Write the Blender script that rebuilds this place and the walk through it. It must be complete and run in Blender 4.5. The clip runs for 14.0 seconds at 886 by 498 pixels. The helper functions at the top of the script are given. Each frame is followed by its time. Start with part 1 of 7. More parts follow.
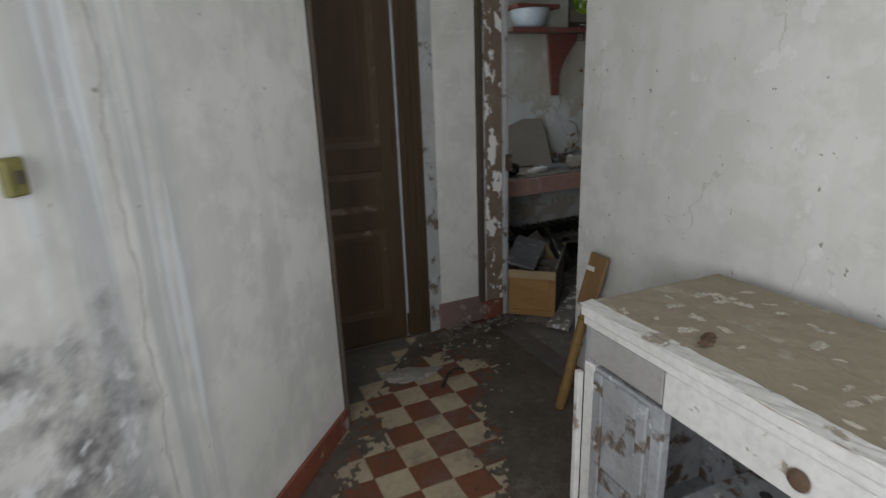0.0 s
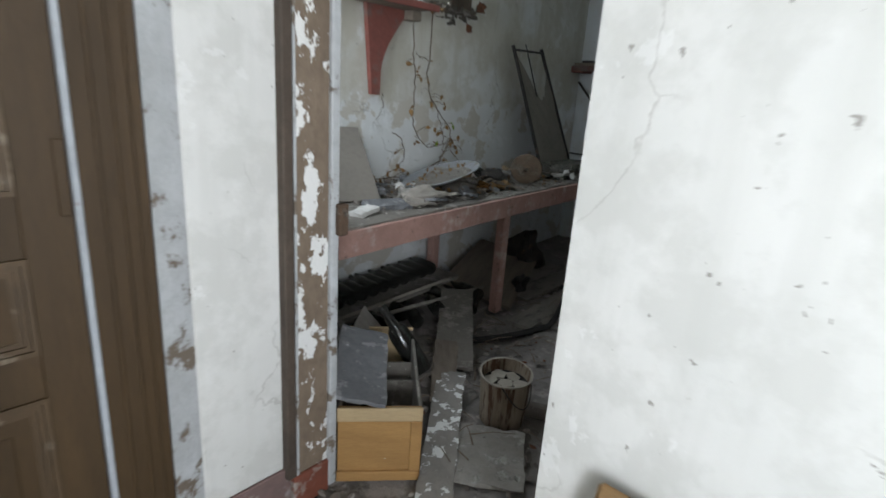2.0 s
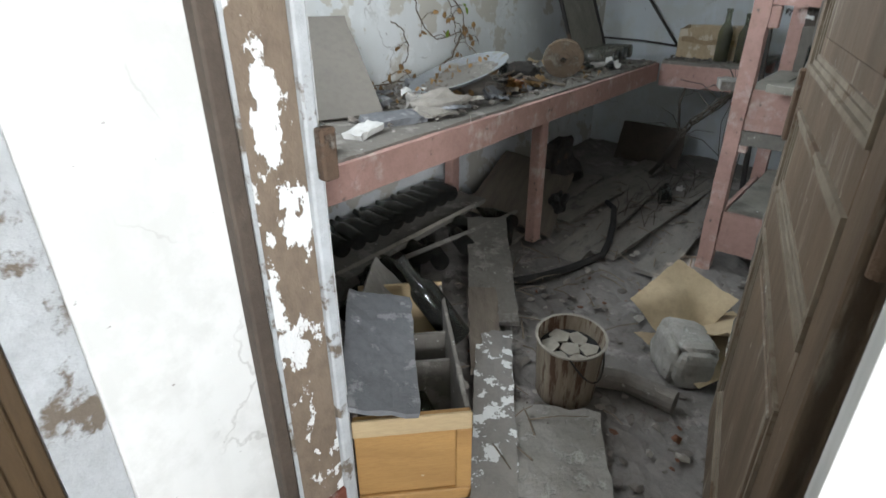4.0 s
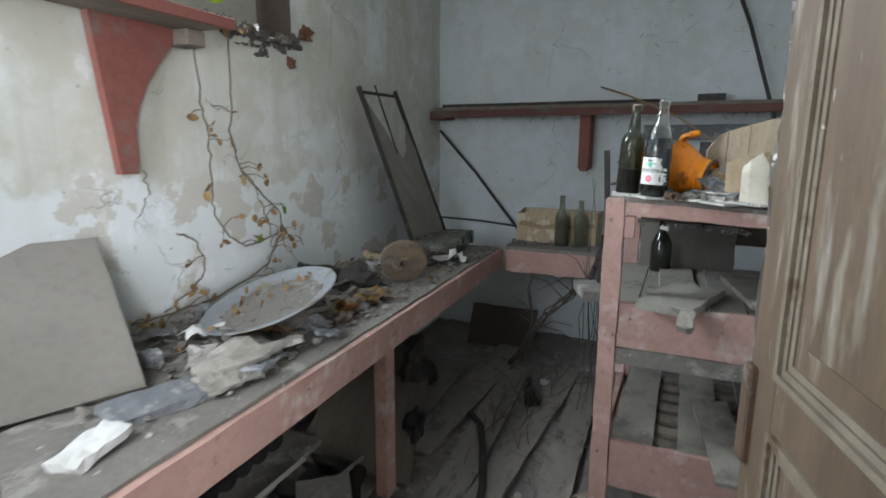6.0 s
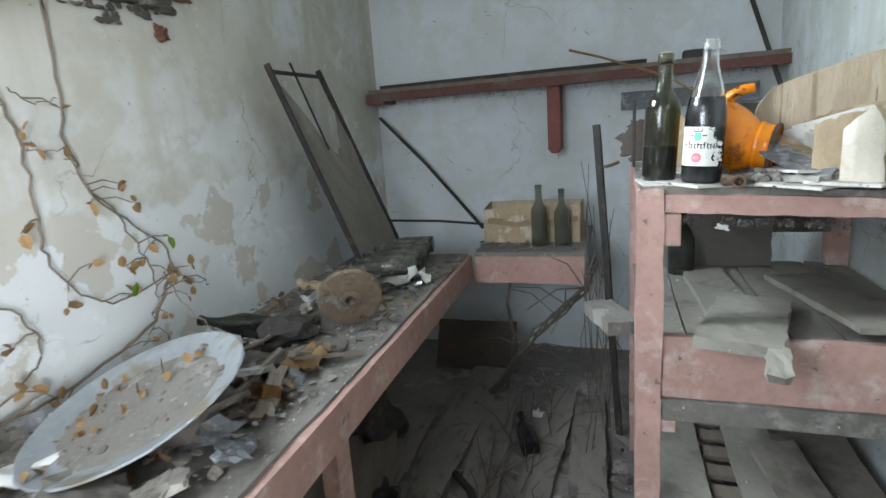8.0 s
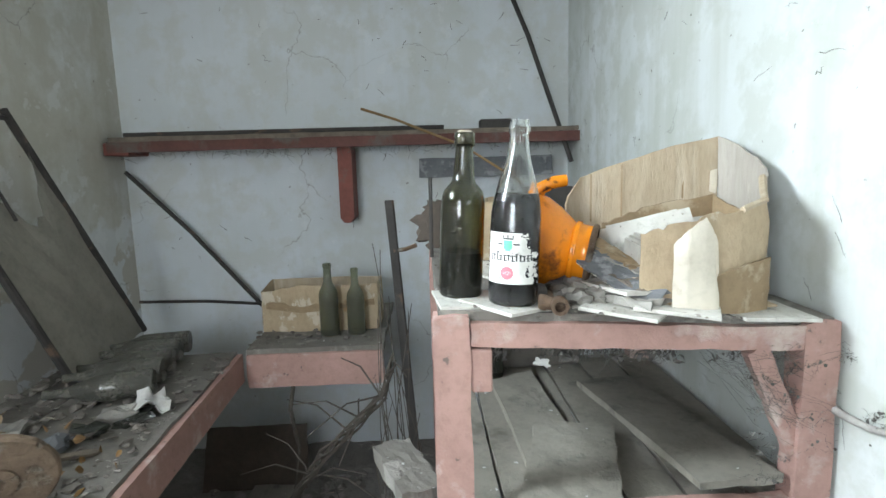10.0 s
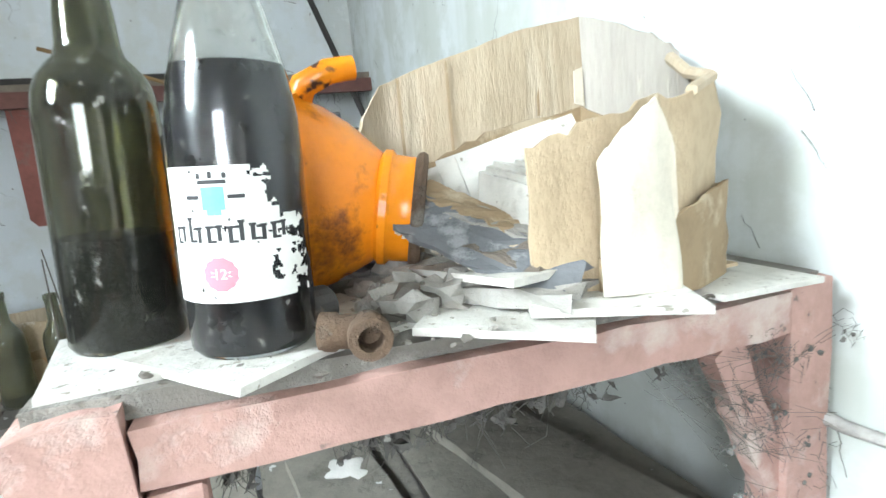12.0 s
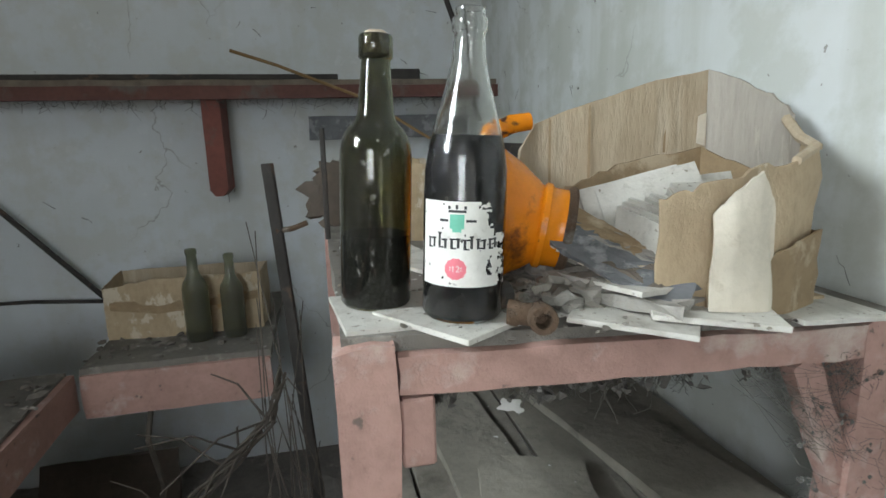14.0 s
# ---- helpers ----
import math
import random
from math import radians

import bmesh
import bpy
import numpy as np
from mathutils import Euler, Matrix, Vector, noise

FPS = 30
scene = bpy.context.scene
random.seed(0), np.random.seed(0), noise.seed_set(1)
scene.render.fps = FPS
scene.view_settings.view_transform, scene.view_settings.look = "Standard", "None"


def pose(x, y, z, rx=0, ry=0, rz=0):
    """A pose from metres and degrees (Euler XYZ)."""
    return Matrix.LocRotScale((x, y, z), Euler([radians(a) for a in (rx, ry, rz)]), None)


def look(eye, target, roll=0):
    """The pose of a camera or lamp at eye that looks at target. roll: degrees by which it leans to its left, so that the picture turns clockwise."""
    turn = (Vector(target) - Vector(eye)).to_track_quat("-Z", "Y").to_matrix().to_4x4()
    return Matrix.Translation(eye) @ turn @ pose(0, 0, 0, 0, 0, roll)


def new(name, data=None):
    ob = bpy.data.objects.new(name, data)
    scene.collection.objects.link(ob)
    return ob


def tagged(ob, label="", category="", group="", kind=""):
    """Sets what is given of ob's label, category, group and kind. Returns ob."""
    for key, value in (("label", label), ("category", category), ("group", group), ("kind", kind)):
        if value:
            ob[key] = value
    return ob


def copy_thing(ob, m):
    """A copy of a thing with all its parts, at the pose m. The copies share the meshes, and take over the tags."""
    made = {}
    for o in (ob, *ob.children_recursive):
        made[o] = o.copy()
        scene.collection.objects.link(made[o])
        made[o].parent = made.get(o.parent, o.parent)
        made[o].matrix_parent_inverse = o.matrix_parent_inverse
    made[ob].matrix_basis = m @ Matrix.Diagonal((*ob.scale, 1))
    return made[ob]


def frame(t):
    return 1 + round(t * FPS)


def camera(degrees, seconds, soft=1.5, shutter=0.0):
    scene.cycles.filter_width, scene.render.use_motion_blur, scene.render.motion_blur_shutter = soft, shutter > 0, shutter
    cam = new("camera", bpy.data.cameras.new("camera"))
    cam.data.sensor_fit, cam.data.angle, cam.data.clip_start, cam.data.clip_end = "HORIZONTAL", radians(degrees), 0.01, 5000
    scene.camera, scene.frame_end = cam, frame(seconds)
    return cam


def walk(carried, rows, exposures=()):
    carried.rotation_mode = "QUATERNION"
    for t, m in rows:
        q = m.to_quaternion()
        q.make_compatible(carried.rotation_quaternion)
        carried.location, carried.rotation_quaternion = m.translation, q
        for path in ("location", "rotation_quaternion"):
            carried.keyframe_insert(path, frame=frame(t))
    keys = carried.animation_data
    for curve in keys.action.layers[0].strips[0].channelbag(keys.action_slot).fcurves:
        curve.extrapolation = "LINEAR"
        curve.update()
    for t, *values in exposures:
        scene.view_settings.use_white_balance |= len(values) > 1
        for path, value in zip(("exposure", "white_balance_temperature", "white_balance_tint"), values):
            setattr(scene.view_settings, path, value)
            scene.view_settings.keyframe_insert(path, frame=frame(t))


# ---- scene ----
cam = camera(78.7, 14.0, shutter=0.5)
PATH = [
    (0, (0.054, 0.03, 1.442), (0.846, 1.776, 0.871), -2.1),
    (0.5, (0.158, 0.385, 1.433), (1.145, 2.019, 0.839), -3.7),
    (1, (0.375, 0.798, 1.446), (1.558, 2.304, 0.87), -1.4),
    (1.5, (0.553, 1.202, 1.433), (1.842, 2.651, 0.947), -0.6),
    (2, (0.733, 1.533, 1.408), (2.203, 2.765, 0.841), 4.0),
    (2.2, (0.82, 1.654, 1.386), (2.312, 2.843, 0.784), 4.1),
    (4.3, (1.212, 2.07, 1.281), (2.578, 3.178, 0.328), -0.7),
    (4.5, (1.249, 2.119, 1.296), (2.667, 3.143, 0.325), -0.3),
    (5, (1.355, 2.198, 1.372), (3.003, 3.057, 0.633), 1.6),
    (5.5, (1.574, 2.301, 1.43), (3.312, 3.172, 0.959), -1.1),
    (6, (1.774, 2.356, 1.448), (3.567, 3.158, 1.071), 0.3),
    (6.5, (1.976, 2.437, 1.452), (3.852, 3.019, 1.074), -1.1),
    (7, (2.134, 2.533, 1.464), (4.07, 2.887, 1.109), 1.1),
    (7.5, (2.226, 2.606, 1.445), (4.131, 3.092, 1.077), -1.8),
    (8, (2.38, 2.657, 1.438), (4.234, 3.28, 1.018), -4.1),
    (8.5, (2.557, 2.64, 1.517), (4.501, 2.948, 1.163), -1.4),
    (8.7, (2.615, 2.607, 1.532), (4.585, 2.763, 1.222), -1.1),
    (10.8, (3.006, 2.633, 1.492), (4.961, 2.33, 1.193), -2.0),
    (11, (3.05, 2.605, 1.478), (4.958, 2.093, 1.169), -0.8),
    (11.5, (3.289, 2.509, 1.445), (5.13, 1.791, 1.139), -5.5),
    (12, (3.445, 2.475, 1.406), (5.268, 1.74, 1.039), -5.5),
    (12.5, (3.472, 2.471, 1.406), (5.276, 1.731, 0.959), -7.1),
    (13, (3.449, 2.551, 1.462), (5.317, 1.967, 1.051), -3.4),
    (13.5, (3.361, 2.605, 1.475), (5.264, 2.129, 1.087), -2.5),
    (14, (3.283, 2.617, 1.473), (5.197, 2.194, 1.079), -1.6),
]

EXPOSURES = [(0.0, -1.23, 6700, 15), (0.5, -0.7, 6650, 15), (1.0, -0.2, 6600, 14), (1.5, 0.22, 6400, 13), (2.2, 0.57, 6400, 13), (4.5, 1.35, 6550, 14), (5.0, 1.3, 6650, 15), (6.0, 1.35, 6400, 14), (7.5, 1.75, 6350, 13), (8.5, 2.0, 6300, 12), (11.0, 2.13, 6650, 12), (11.5, 2.37, 6550, 12), (12.5, 2.64, 6450, 9), (13.0, 1.75, 6650, 12), (13.5, 1.4, 6750, 13), (14.0, 1.3, 6800, 13)]
walk(cam, [(t, look(eye, target, roll)) for t, eye, target, roll in PATH], EXPOSURES)

# ---- light ----
world = bpy.data.worlds.new("sky")
scene.world = world
world.use_nodes = True
wn = world.node_tree.nodes
sky = wn.new("ShaderNodeTexSky")
sky.sky_type, sky.sun_disc = "NISHITA", False
sky.sun_elevation, sky.sun_rotation = radians(48), radians(20)
world.node_tree.links.new(sky.outputs[0], wn["Background"].inputs[0])
wn["Background"].inputs[1].default_value = 0.12


def area_lamp(name, eye, target, width, height, watts, colour):
    data = bpy.data.lights.new(name, "AREA")
    data.shape, data.size, data.size_y, data.energy, data.color = "RECTANGLE", width, height, watts, colour
    ob = new(name, data)
    ob.matrix_world = look(eye, target)
    return ob


sun_data = bpy.data.lights.new("sun", "SUN")
sun_data.energy, sun_data.angle, sun_data.color = 3.0, 0.009, (1.0, 0.95, 0.86)
sun = new("sun", sun_data)
sun.matrix_world = look((3.0, 9.0, 8.0), (3.6, 4.9, 2.2))
window_lamp = area_lamp("window_daylight", (3.56, 4.33, 2.34), (3.5, 2.3, 1.3), 0.76, 0.8, 20.5, (0.79, 0.925, 1.0))
# Added fill lamp in place of a light carried with the camera.
area_lamp("west_window_daylight", (1.68, 3.5, 1.72), (4.0, 2.6, 0.8), 0.8, 0.95, 13, (0.84, 0.945, 1.0))
window_lamp.data.spread = radians(112)
# Lamp added behind the start, for daylight assumed to come from there.
area_lamp("entrance_daylight", (0.35, -1.62, 1.35), (0.6, 2.0, 1.1), 1.4, 2.0, 50, (0.92, 0.97, 1.0))
# Added fill lamp that brightens the east corridor wall; no window is known here.
area_lamp("side_window_daylight", (-0.92, -0.35, 1.5), (1.6, 1.3, 1.3), 1.0, 1.3, 92, (0.9, 0.965, 1.0))

# ---- materials ----


def surf(name, c1, c2, scale=3.0, rough=0.85, bump=0.3, c3=None, low=0.55, high=0.62, s3=2.0, metal=0.0, fine=40.0, c4=None, low4=0.62, s4=20.0, stretch=(1, 1, 1)):
    """Two-scale noise between c1 and c2, with sharp-edged patches of c3 and specks of c4."""
    m = bpy.data.materials.new(name)
    m.use_nodes = True
    nt = m.node_tree
    n, l = nt.nodes, nt.links
    bsdf = n["Principled BSDF"]
    tc, info = n.new("ShaderNodeTexCoord"), n.new("ShaderNodeObjectInfo")
    mapping = n.new("ShaderNodeMapping")
    mapping.inputs["Scale"].default_value = stretch
    l.new(tc.outputs["Object"], mapping.inputs[0])
    w = n.new("ShaderNodeMath")
    w.operation = "MULTIPLY"
    w.inputs[1].default_value = 37.0
    l.new(info.outputs["Random"], w.inputs[0])

    def noise_tex(sc, detail, rgh=0.6):
        t = n.new("ShaderNodeTexNoise")
        t.noise_dimensions = "4D"
        t.inputs["Scale"].default_value, t.inputs["Detail"].default_value, t.inputs["Roughness"].default_value = sc, detail, rgh
        l.new(mapping.outputs[0], t.inputs["Vector"])
        l.new(w.outputs[0], t.inputs["W"])
        return t.outputs[0]

    def ramp(a, b, src):
        r = n.new("ShaderNodeMapRange")
        r.inputs[1].default_value, r.inputs[2].default_value = a, b
        l.new(src, r.inputs[0])
        return r.outputs[0]

    def mix(f, a, b):
        x = n.new("ShaderNodeMix")
        x.data_type = "RGBA"
        l.new(f, x.inputs[0])
        for sock, v in ((x.inputs[6], a), (x.inputs[7], b)):
            if isinstance(v, tuple):
                sock.default_value = (*v, 1)
            else:
                l.new(v, sock)
        return x.outputs[2]

    coarse, small = noise_tex(scale, 6), noise_tex(fine, 5, 0.7)
    col = mix(ramp(0.3, 0.7, coarse), c1, c2)
    dark = tuple(v * 0.72 for v in c2)
    half = n.new("ShaderNodeMath")
    half.operation = "MULTIPLY"
    half.inputs[1].default_value = 0.45
    l.new(ramp(0.45, 0.72, small), half.inputs[0])
    col = mix(half.outputs[0], col, dark)
    height = small
    if c3:
        patch = noise_tex(s3, 7, 0.65)
        f3 = ramp(low, high, patch)
        col = mix(f3, col, c3)
        add = n.new("ShaderNodeMath")
        add.operation = "SUBTRACT"
        l.new(small, add.inputs[0])
        l.new(f3, add.inputs[1])
        height = add.outputs[0]
    if c4:
        col = mix(ramp(low4, low4 + 0.04, noise_tex(s4, 3, 0.5)), col, c4)
    l.new(col, bsdf.inputs["Base Color"])
    b = n.new("ShaderNodeBump")
    b.inputs["Strength"].default_value, b.inputs["Distance"].default_value = bump, 0.01
    l.new(height, b.inputs["Height"])
    l.new(b.outputs[0], bsdf.inputs["Normal"])
    rr = n.new("ShaderNodeMapRange")
    rr.inputs[3].default_value, rr.inputs[4].default_value = max(0.05, rough - 0.12), min(1.0, rough + 0.1)
    l.new(coarse, rr.inputs[0])
    l.new(rr.outputs[0], bsdf.inputs["Roughness"])
    bsdf.inputs["Metallic"].default_value = metal
    bsdf.inputs["Specular IOR Level"].default_value = 0.35
    return m


def plaster(name, base, base2, stain, flake, streaks=0.5, flakes=0.6, cracks=0.5, band=None, damp=None, lower=None):
    """Old painted plaster: mottling, vertical streaks, flaked patches, specks and hairline cracks."""
    m = bpy.data.materials.new(name)
    m.use_nodes = True
    nt = m.node_tree
    n, l = nt.nodes, nt.links
    bsdf = n["Principled BSDF"]
    tc = n.new("ShaderNodeTexCoord")
    sep = n.new("ShaderNodeSeparateXYZ")
    l.new(tc.outputs["Object"], sep.inputs[0])

    def nz(sc, detail=6, rgh=0.6, stretch=(1, 1, 1), shift=0.0):
        mp = n.new("ShaderNodeMapping")
        mp.inputs["Scale"].default_value = stretch
        mp.inputs["Location"].default_value = (shift, shift * 0.7, shift * 0.3)
        l.new(tc.outputs["Object"], mp.inputs[0])
        t = n.new("ShaderNodeTexNoise")
        t.inputs["Scale"].default_value, t.inputs["Detail"].default_value, t.inputs["Roughness"].default_value = sc, detail, rgh
        l.new(mp.outputs[0], t.inputs["Vector"])
        return t.outputs[0]

    def ramp(src, a, c, lo=0.0, hi=1.0):
        r = n.new("ShaderNodeMapRange")
        for k, v in ((1, a), (2, c), (3, lo), (4, hi)):
            r.inputs[k].default_value = v
        l.new(src, r.inputs[0])
        return r.outputs[0]

    def op(kind, p, q):
        x = n.new("ShaderNodeMath")
        x.operation = kind
        for sock, v in ((x.inputs[0], p), (x.inputs[1], q)):
            if isinstance(v, float):
                sock.default_value = v
            else:
                l.new(v, sock)
        return x.outputs[0]

    def mix(f, p, q):
        x = n.new("ShaderNodeMix")
        x.data_type = "RGBA"
        l.new(f, x.inputs[0])
        for sock, v in ((x.inputs[6], p), (x.inputs[7], q)):
            if isinstance(v, tuple):
                sock.default_value = (*v, 1)
            else:
                l.new(v, sock)
        return x.outputs[2]

    col = mix(ramp(nz(1.5), 0.4, 0.6), base, base2)
    col = mix(ramp(nz(6, 8, 0.66, shift=3), 0.45, 0.57, 0, 0.5), col, stain)
    col = mix(ramp(nz(3.2, 5, 0.55, (3.2, 3.2, 0.28), 7), 0.52, 0.7, 0, streaks), col, stain)
    relief = nz(5, 8, 0.65, shift=11)
    fl = ramp(relief, 0.62, 0.63)
    if lower:
        zone = ramp(op("ADD", sep.outputs[2], ramp(nz(4, 4), 0.3, 0.7, -0.12, 0.12)), lower[0], lower[0] + 0.05, 1, 0)
        col = mix(op("MULTIPLY", zone, 0.75), col, (0.67, 0.69, 0.7))
        col = mix(op("MULTIPLY", zone, ramp(nz(3.4, 7, 0.6, shift=5), 0.53, 0.542, 0.06, 0.8)), col, lower[1])
        col = mix(op("MULTIPLY", zone, ramp(nz(5.5, 7, 0.62, shift=15), 0.57, 0.6, 0, 0.5)), col, flake)
    if band:
        inside = op("MULTIPLY", ramp(op("ADD", sep.outputs[0], ramp(nz(2, 4), 0.3, 0.7, -0.06, 0.06)), band[0], band[0] + 0.07), ramp(sep.outputs[0], band[1] - 0.1, band[1], 1, 0))
        col = mix(op("MULTIPLY", inside, ramp(nz(4, 6, 0.6, (5, 5, 0.2), 2), 0.44, 0.6, 0, 0.75)), col, (0.47, 0.49, 0.5))
        col = mix(op("MULTIPLY", inside, ramp(nz(4, 6, 0.6, (5, 5, 0.2), 9), 0.54, 0.62, 0, 0.9)), col, (0.72, 0.76, 0.79))
        line = ramp(op("ABSOLUTE", op("SUBTRACT", op("ADD", sep.outputs[0], ramp(nz(3, 6), 0.3, 0.7, -0.03, 0.03)), (band[0] + band[1]) / 2), 0.0), 0.001, 0.005, 0.5, 0)
        col = mix(line, col, (0.25, 0.22, 0.2))
    if damp:
        wet = op("MULTIPLY", ramp(op("ADD", sep.outputs[0], ramp(nz(3, 5), 0.3, 0.7, -0.1, 0.1)), damp[0] - 0.05, damp[0] + 0.05, 1, 0), ramp(op("ADD", sep.outputs[2], ramp(nz(5, 6), 0.3, 0.7, -0.15, 0.15)), damp[1] - 0.05, damp[1] + 0.06, 1, 0))
        col = mix(op("MULTIPLY", wet, ramp(nz(8, 9, 0.7, shift=4), 0.36, 0.62, 1.0, 0.0)), col, (0.2, 0.195, 0.2))
        col = mix(op("MULTIPLY", wet, ramp(nz(12, 6, 0.6, shift=8), 0.56, 0.62, 0, 0.8)), col, (0.7, 0.72, 0.73))
    col = mix(op("MULTIPLY", fl, flakes), col, flake)
    col = mix(ramp(nz(38, 3, 0.5, shift=5), 0.705, 0.73, 0, 0.75), col, (0.2, 0.18, 0.16))
    vor = n.new("ShaderNodeTexVoronoi")
    vor.feature = "DISTANCE_TO_EDGE"
    vor.inputs["Scale"].default_value = 1.6
    warp = n.new("ShaderNodeVectorMath")
    warp.operation = "MULTIPLY_ADD"
    t = n.new("ShaderNodeTexNoise")
    t.inputs["Scale"].default_value, t.inputs["Detail"].default_value = 3.0, 8
    l.new(tc.outputs["Object"], t.inputs["Vector"])
    l.new(t.outputs[1], warp.inputs[0])
    warp.inputs[1].default_value = (0.5, 0.5, 0.5)
    l.new(tc.outputs["Object"], warp.inputs[2])
    l.new(warp.outputs[0], vor.inputs["Vector"])
    crack = op("MULTIPLY", ramp(vor.outputs["Distance"], 0.001, 0.006, 1, 0), ramp(nz(1.7, 3, 0.5, shift=21), 0.52, 0.58, 0, cracks))
    col = mix(crack, col, (0.18, 0.16, 0.14))
    l.new(col, bsdf.inputs["Base Color"])
    height = op("SUBTRACT", op("ADD", op("MULTIPLY", fl, 0.5), op("MULTIPLY", nz(24, 5, 0.6), 0.5)), op("MULTIPLY", crack, 1.0))
    bp = n.new("ShaderNodeBump")
    bp.inputs["Strength"].default_value, bp.inputs["Distance"].default_value = 0.22, 0.008
    l.new(height, bp.inputs["Height"])
    l.new(bp.outputs[0], bsdf.inputs["Normal"])
    bsdf.inputs["Roughness"].default_value = 0.92
    bsdf.inputs["Specular IOR Level"].default_value = 0.2
    return m


def glass(name, tint, dust=(0.45, 0.44, 0.4), cover=0.5, rough=0.08, film=0.06, speck=110):
    """Old glass with a thin film of dust and fine specks on it."""
    m = surf(name, dust, tuple(v * 0.7 for v in dust), 14, 0.9, 0.2)
    nt = m.node_tree
    n, l = nt.nodes, nt.links
    out = n["Material Output"]
    g = n.new("ShaderNodeBsdfPrincipled")
    g.inputs["Base Color"].default_value = (*tint, 1)
    g.inputs["Transmission Weight"].default_value, g.inputs["Roughness"].default_value, g.inputs["IOR"].default_value = 1.0, rough, 1.45
    tc = n.new("ShaderNodeTexCoord")
    last = None
    for scale, lo, hi, amount in ((speck, 0.6, 0.72, cover), (9.0, 0.45, 0.8, film * 2.5)):
        t = n.new("ShaderNodeTexNoise")
        t.inputs["Scale"].default_value, t.inputs["Detail"].default_value, t.inputs["Roughness"].default_value = scale, 6, 0.65
        l.new(tc.outputs["Object"], t.inputs["Vector"])
        r = n.new("ShaderNodeMapRange")
        r.inputs[1].default_value, r.inputs[2].default_value, r.inputs[4].default_value = lo, hi, amount
        r.inputs[3].default_value = film * 0.5
        l.new(t.outputs[0], r.inputs[0])
        if last:
            add = n.new("ShaderNodeMath")
            add.operation, add.use_clamp = "ADD", True
            l.new(last.outputs[0], add.inputs[0])
            l.new(r.outputs[0], add.inputs[1])
            last = add
        else:
            last = r
    r = last
    x = n.new("ShaderNodeMixShader")
    l.new(r.outputs[0], x.inputs[0])
    l.new(g.outputs[0], x.inputs[1])
    l.new(n["Principled BSDF"].outputs[0], x.inputs[2])
    l.new(x.outputs[0], out.inputs[0])
    return m


M_WALL_C = plaster("corridor_plaster", (0.66, 0.655, 0.63), (0.6, 0.6, 0.575), (0.5, 0.5, 0.47), (0.76, 0.76, 0.75), 0.35, 0.35, 0.3)
M_WALL_L = plaster("stained_plaster", (0.75, 0.755, 0.73), (0.67, 0.675, 0.65), (0.53, 0.54, 0.52), (0.74, 0.75, 0.75), 0.5, 0.2, 0.15, (0.84, 1.3), (1.02, 0.97))
M_WALL_R = plaster("room_plaster", (0.64, 0.645, 0.63), (0.53, 0.51, 0.445), (0.44, 0.41, 0.335), (0.74, 0.75, 0.75), 0.5, 0.35, 0.6, None, None, (1.3, (0.47, 0.43, 0.36)))
M_WALL_B = plaster("bluish_plaster", (0.6, 0.625, 0.65), (0.55, 0.575, 0.59), (0.5, 0.5, 0.46), (0.72, 0.73, 0.74), 0.35, 0.2, 0.5)
# Base and streaks greener and darker than in M_WALL_B, over the whole wall.
M_WALL_S = plaster("greenish_plaster", (0.6, 0.62, 0.62), (0.53, 0.55, 0.525), (0.41, 0.42, 0.365), (0.7, 0.71, 0.71), 0.5, 0.2, 0.5)
M_CEIL = surf("ceiling_plaster", (0.6, 0.6, 0.57), (0.5, 0.5, 0.47), 1.5, 0.9, 0.2)
M_DIRT = surf("earth_floor", (0.225, 0.203, 0.185), (0.13, 0.117, 0.106), 4, 0.95, 0.8, (0.28, 0.255, 0.235), 0.55, 0.63, 6)
M_SCREED = surf("dusty_screed", (0.17, 0.15, 0.13), (0.1, 0.09, 0.08), 3, 0.95, 0.5)
M_TILE_R = surf("red_cement_tile", (0.175, 0.066, 0.034), (0.125, 0.048, 0.028), 5, 0.75, 0.2, (0.15, 0.12, 0.095), 0.52, 0.7, 5)
M_TILE_C = surf("cream_cement_tile", (0.4, 0.335, 0.235), (0.31, 0.255, 0.175), 5, 0.75, 0.2, (0.19, 0.16, 0.125), 0.52, 0.7, 5)
M_GRIME = surf("trodden_dirt", (0.125, 0.103, 0.082), (0.068, 0.055, 0.044), 5, 0.95, 0.5, (0.15, 0.128, 0.105), 0.55, 0.66, 7)
M_PLINTH = surf("red_plinth", (0.25, 0.075, 0.045), (0.16, 0.055, 0.035), 6, 0.7, 0.2, (0.3, 0.26, 0.23), 0.54, 0.6, 8)
M_PLINTH_G = surf("grimy_plinth", (0.23, 0.14, 0.13), (0.15, 0.11, 0.1), 6, 0.9, 0.4, (0.32, 0.28, 0.27), 0.55, 0.62, 9)
M_DOOR = surf("brown_door_paint", (0.07, 0.042, 0.018), (0.042, 0.026, 0.012), 3, 0.6, 0.2, c4=(0.3, 0.26, 0.21), low4=0.78, s4=40, stretch=(3, 3, 0.5))
M_DOOR_D = surf("dusty_door_paint", (0.165, 0.115, 0.075), (0.1, 0.07, 0.046), 4, 0.6, 0.2, (0.3, 0.265, 0.215), 0.56, 0.68, 6, c4=(0.6, 0.57, 0.52), low4=0.7, s4=34, stretch=(3, 3, 0.5))
M_MOULD = surf("dusty_moulding", (0.24, 0.2, 0.15), (0.16, 0.125, 0.088), 8, 0.7, 0.2, (0.11, 0.07, 0.042), 0.54, 0.62, 9, c4=(0.6, 0.58, 0.54), low4=0.7, s4=30)
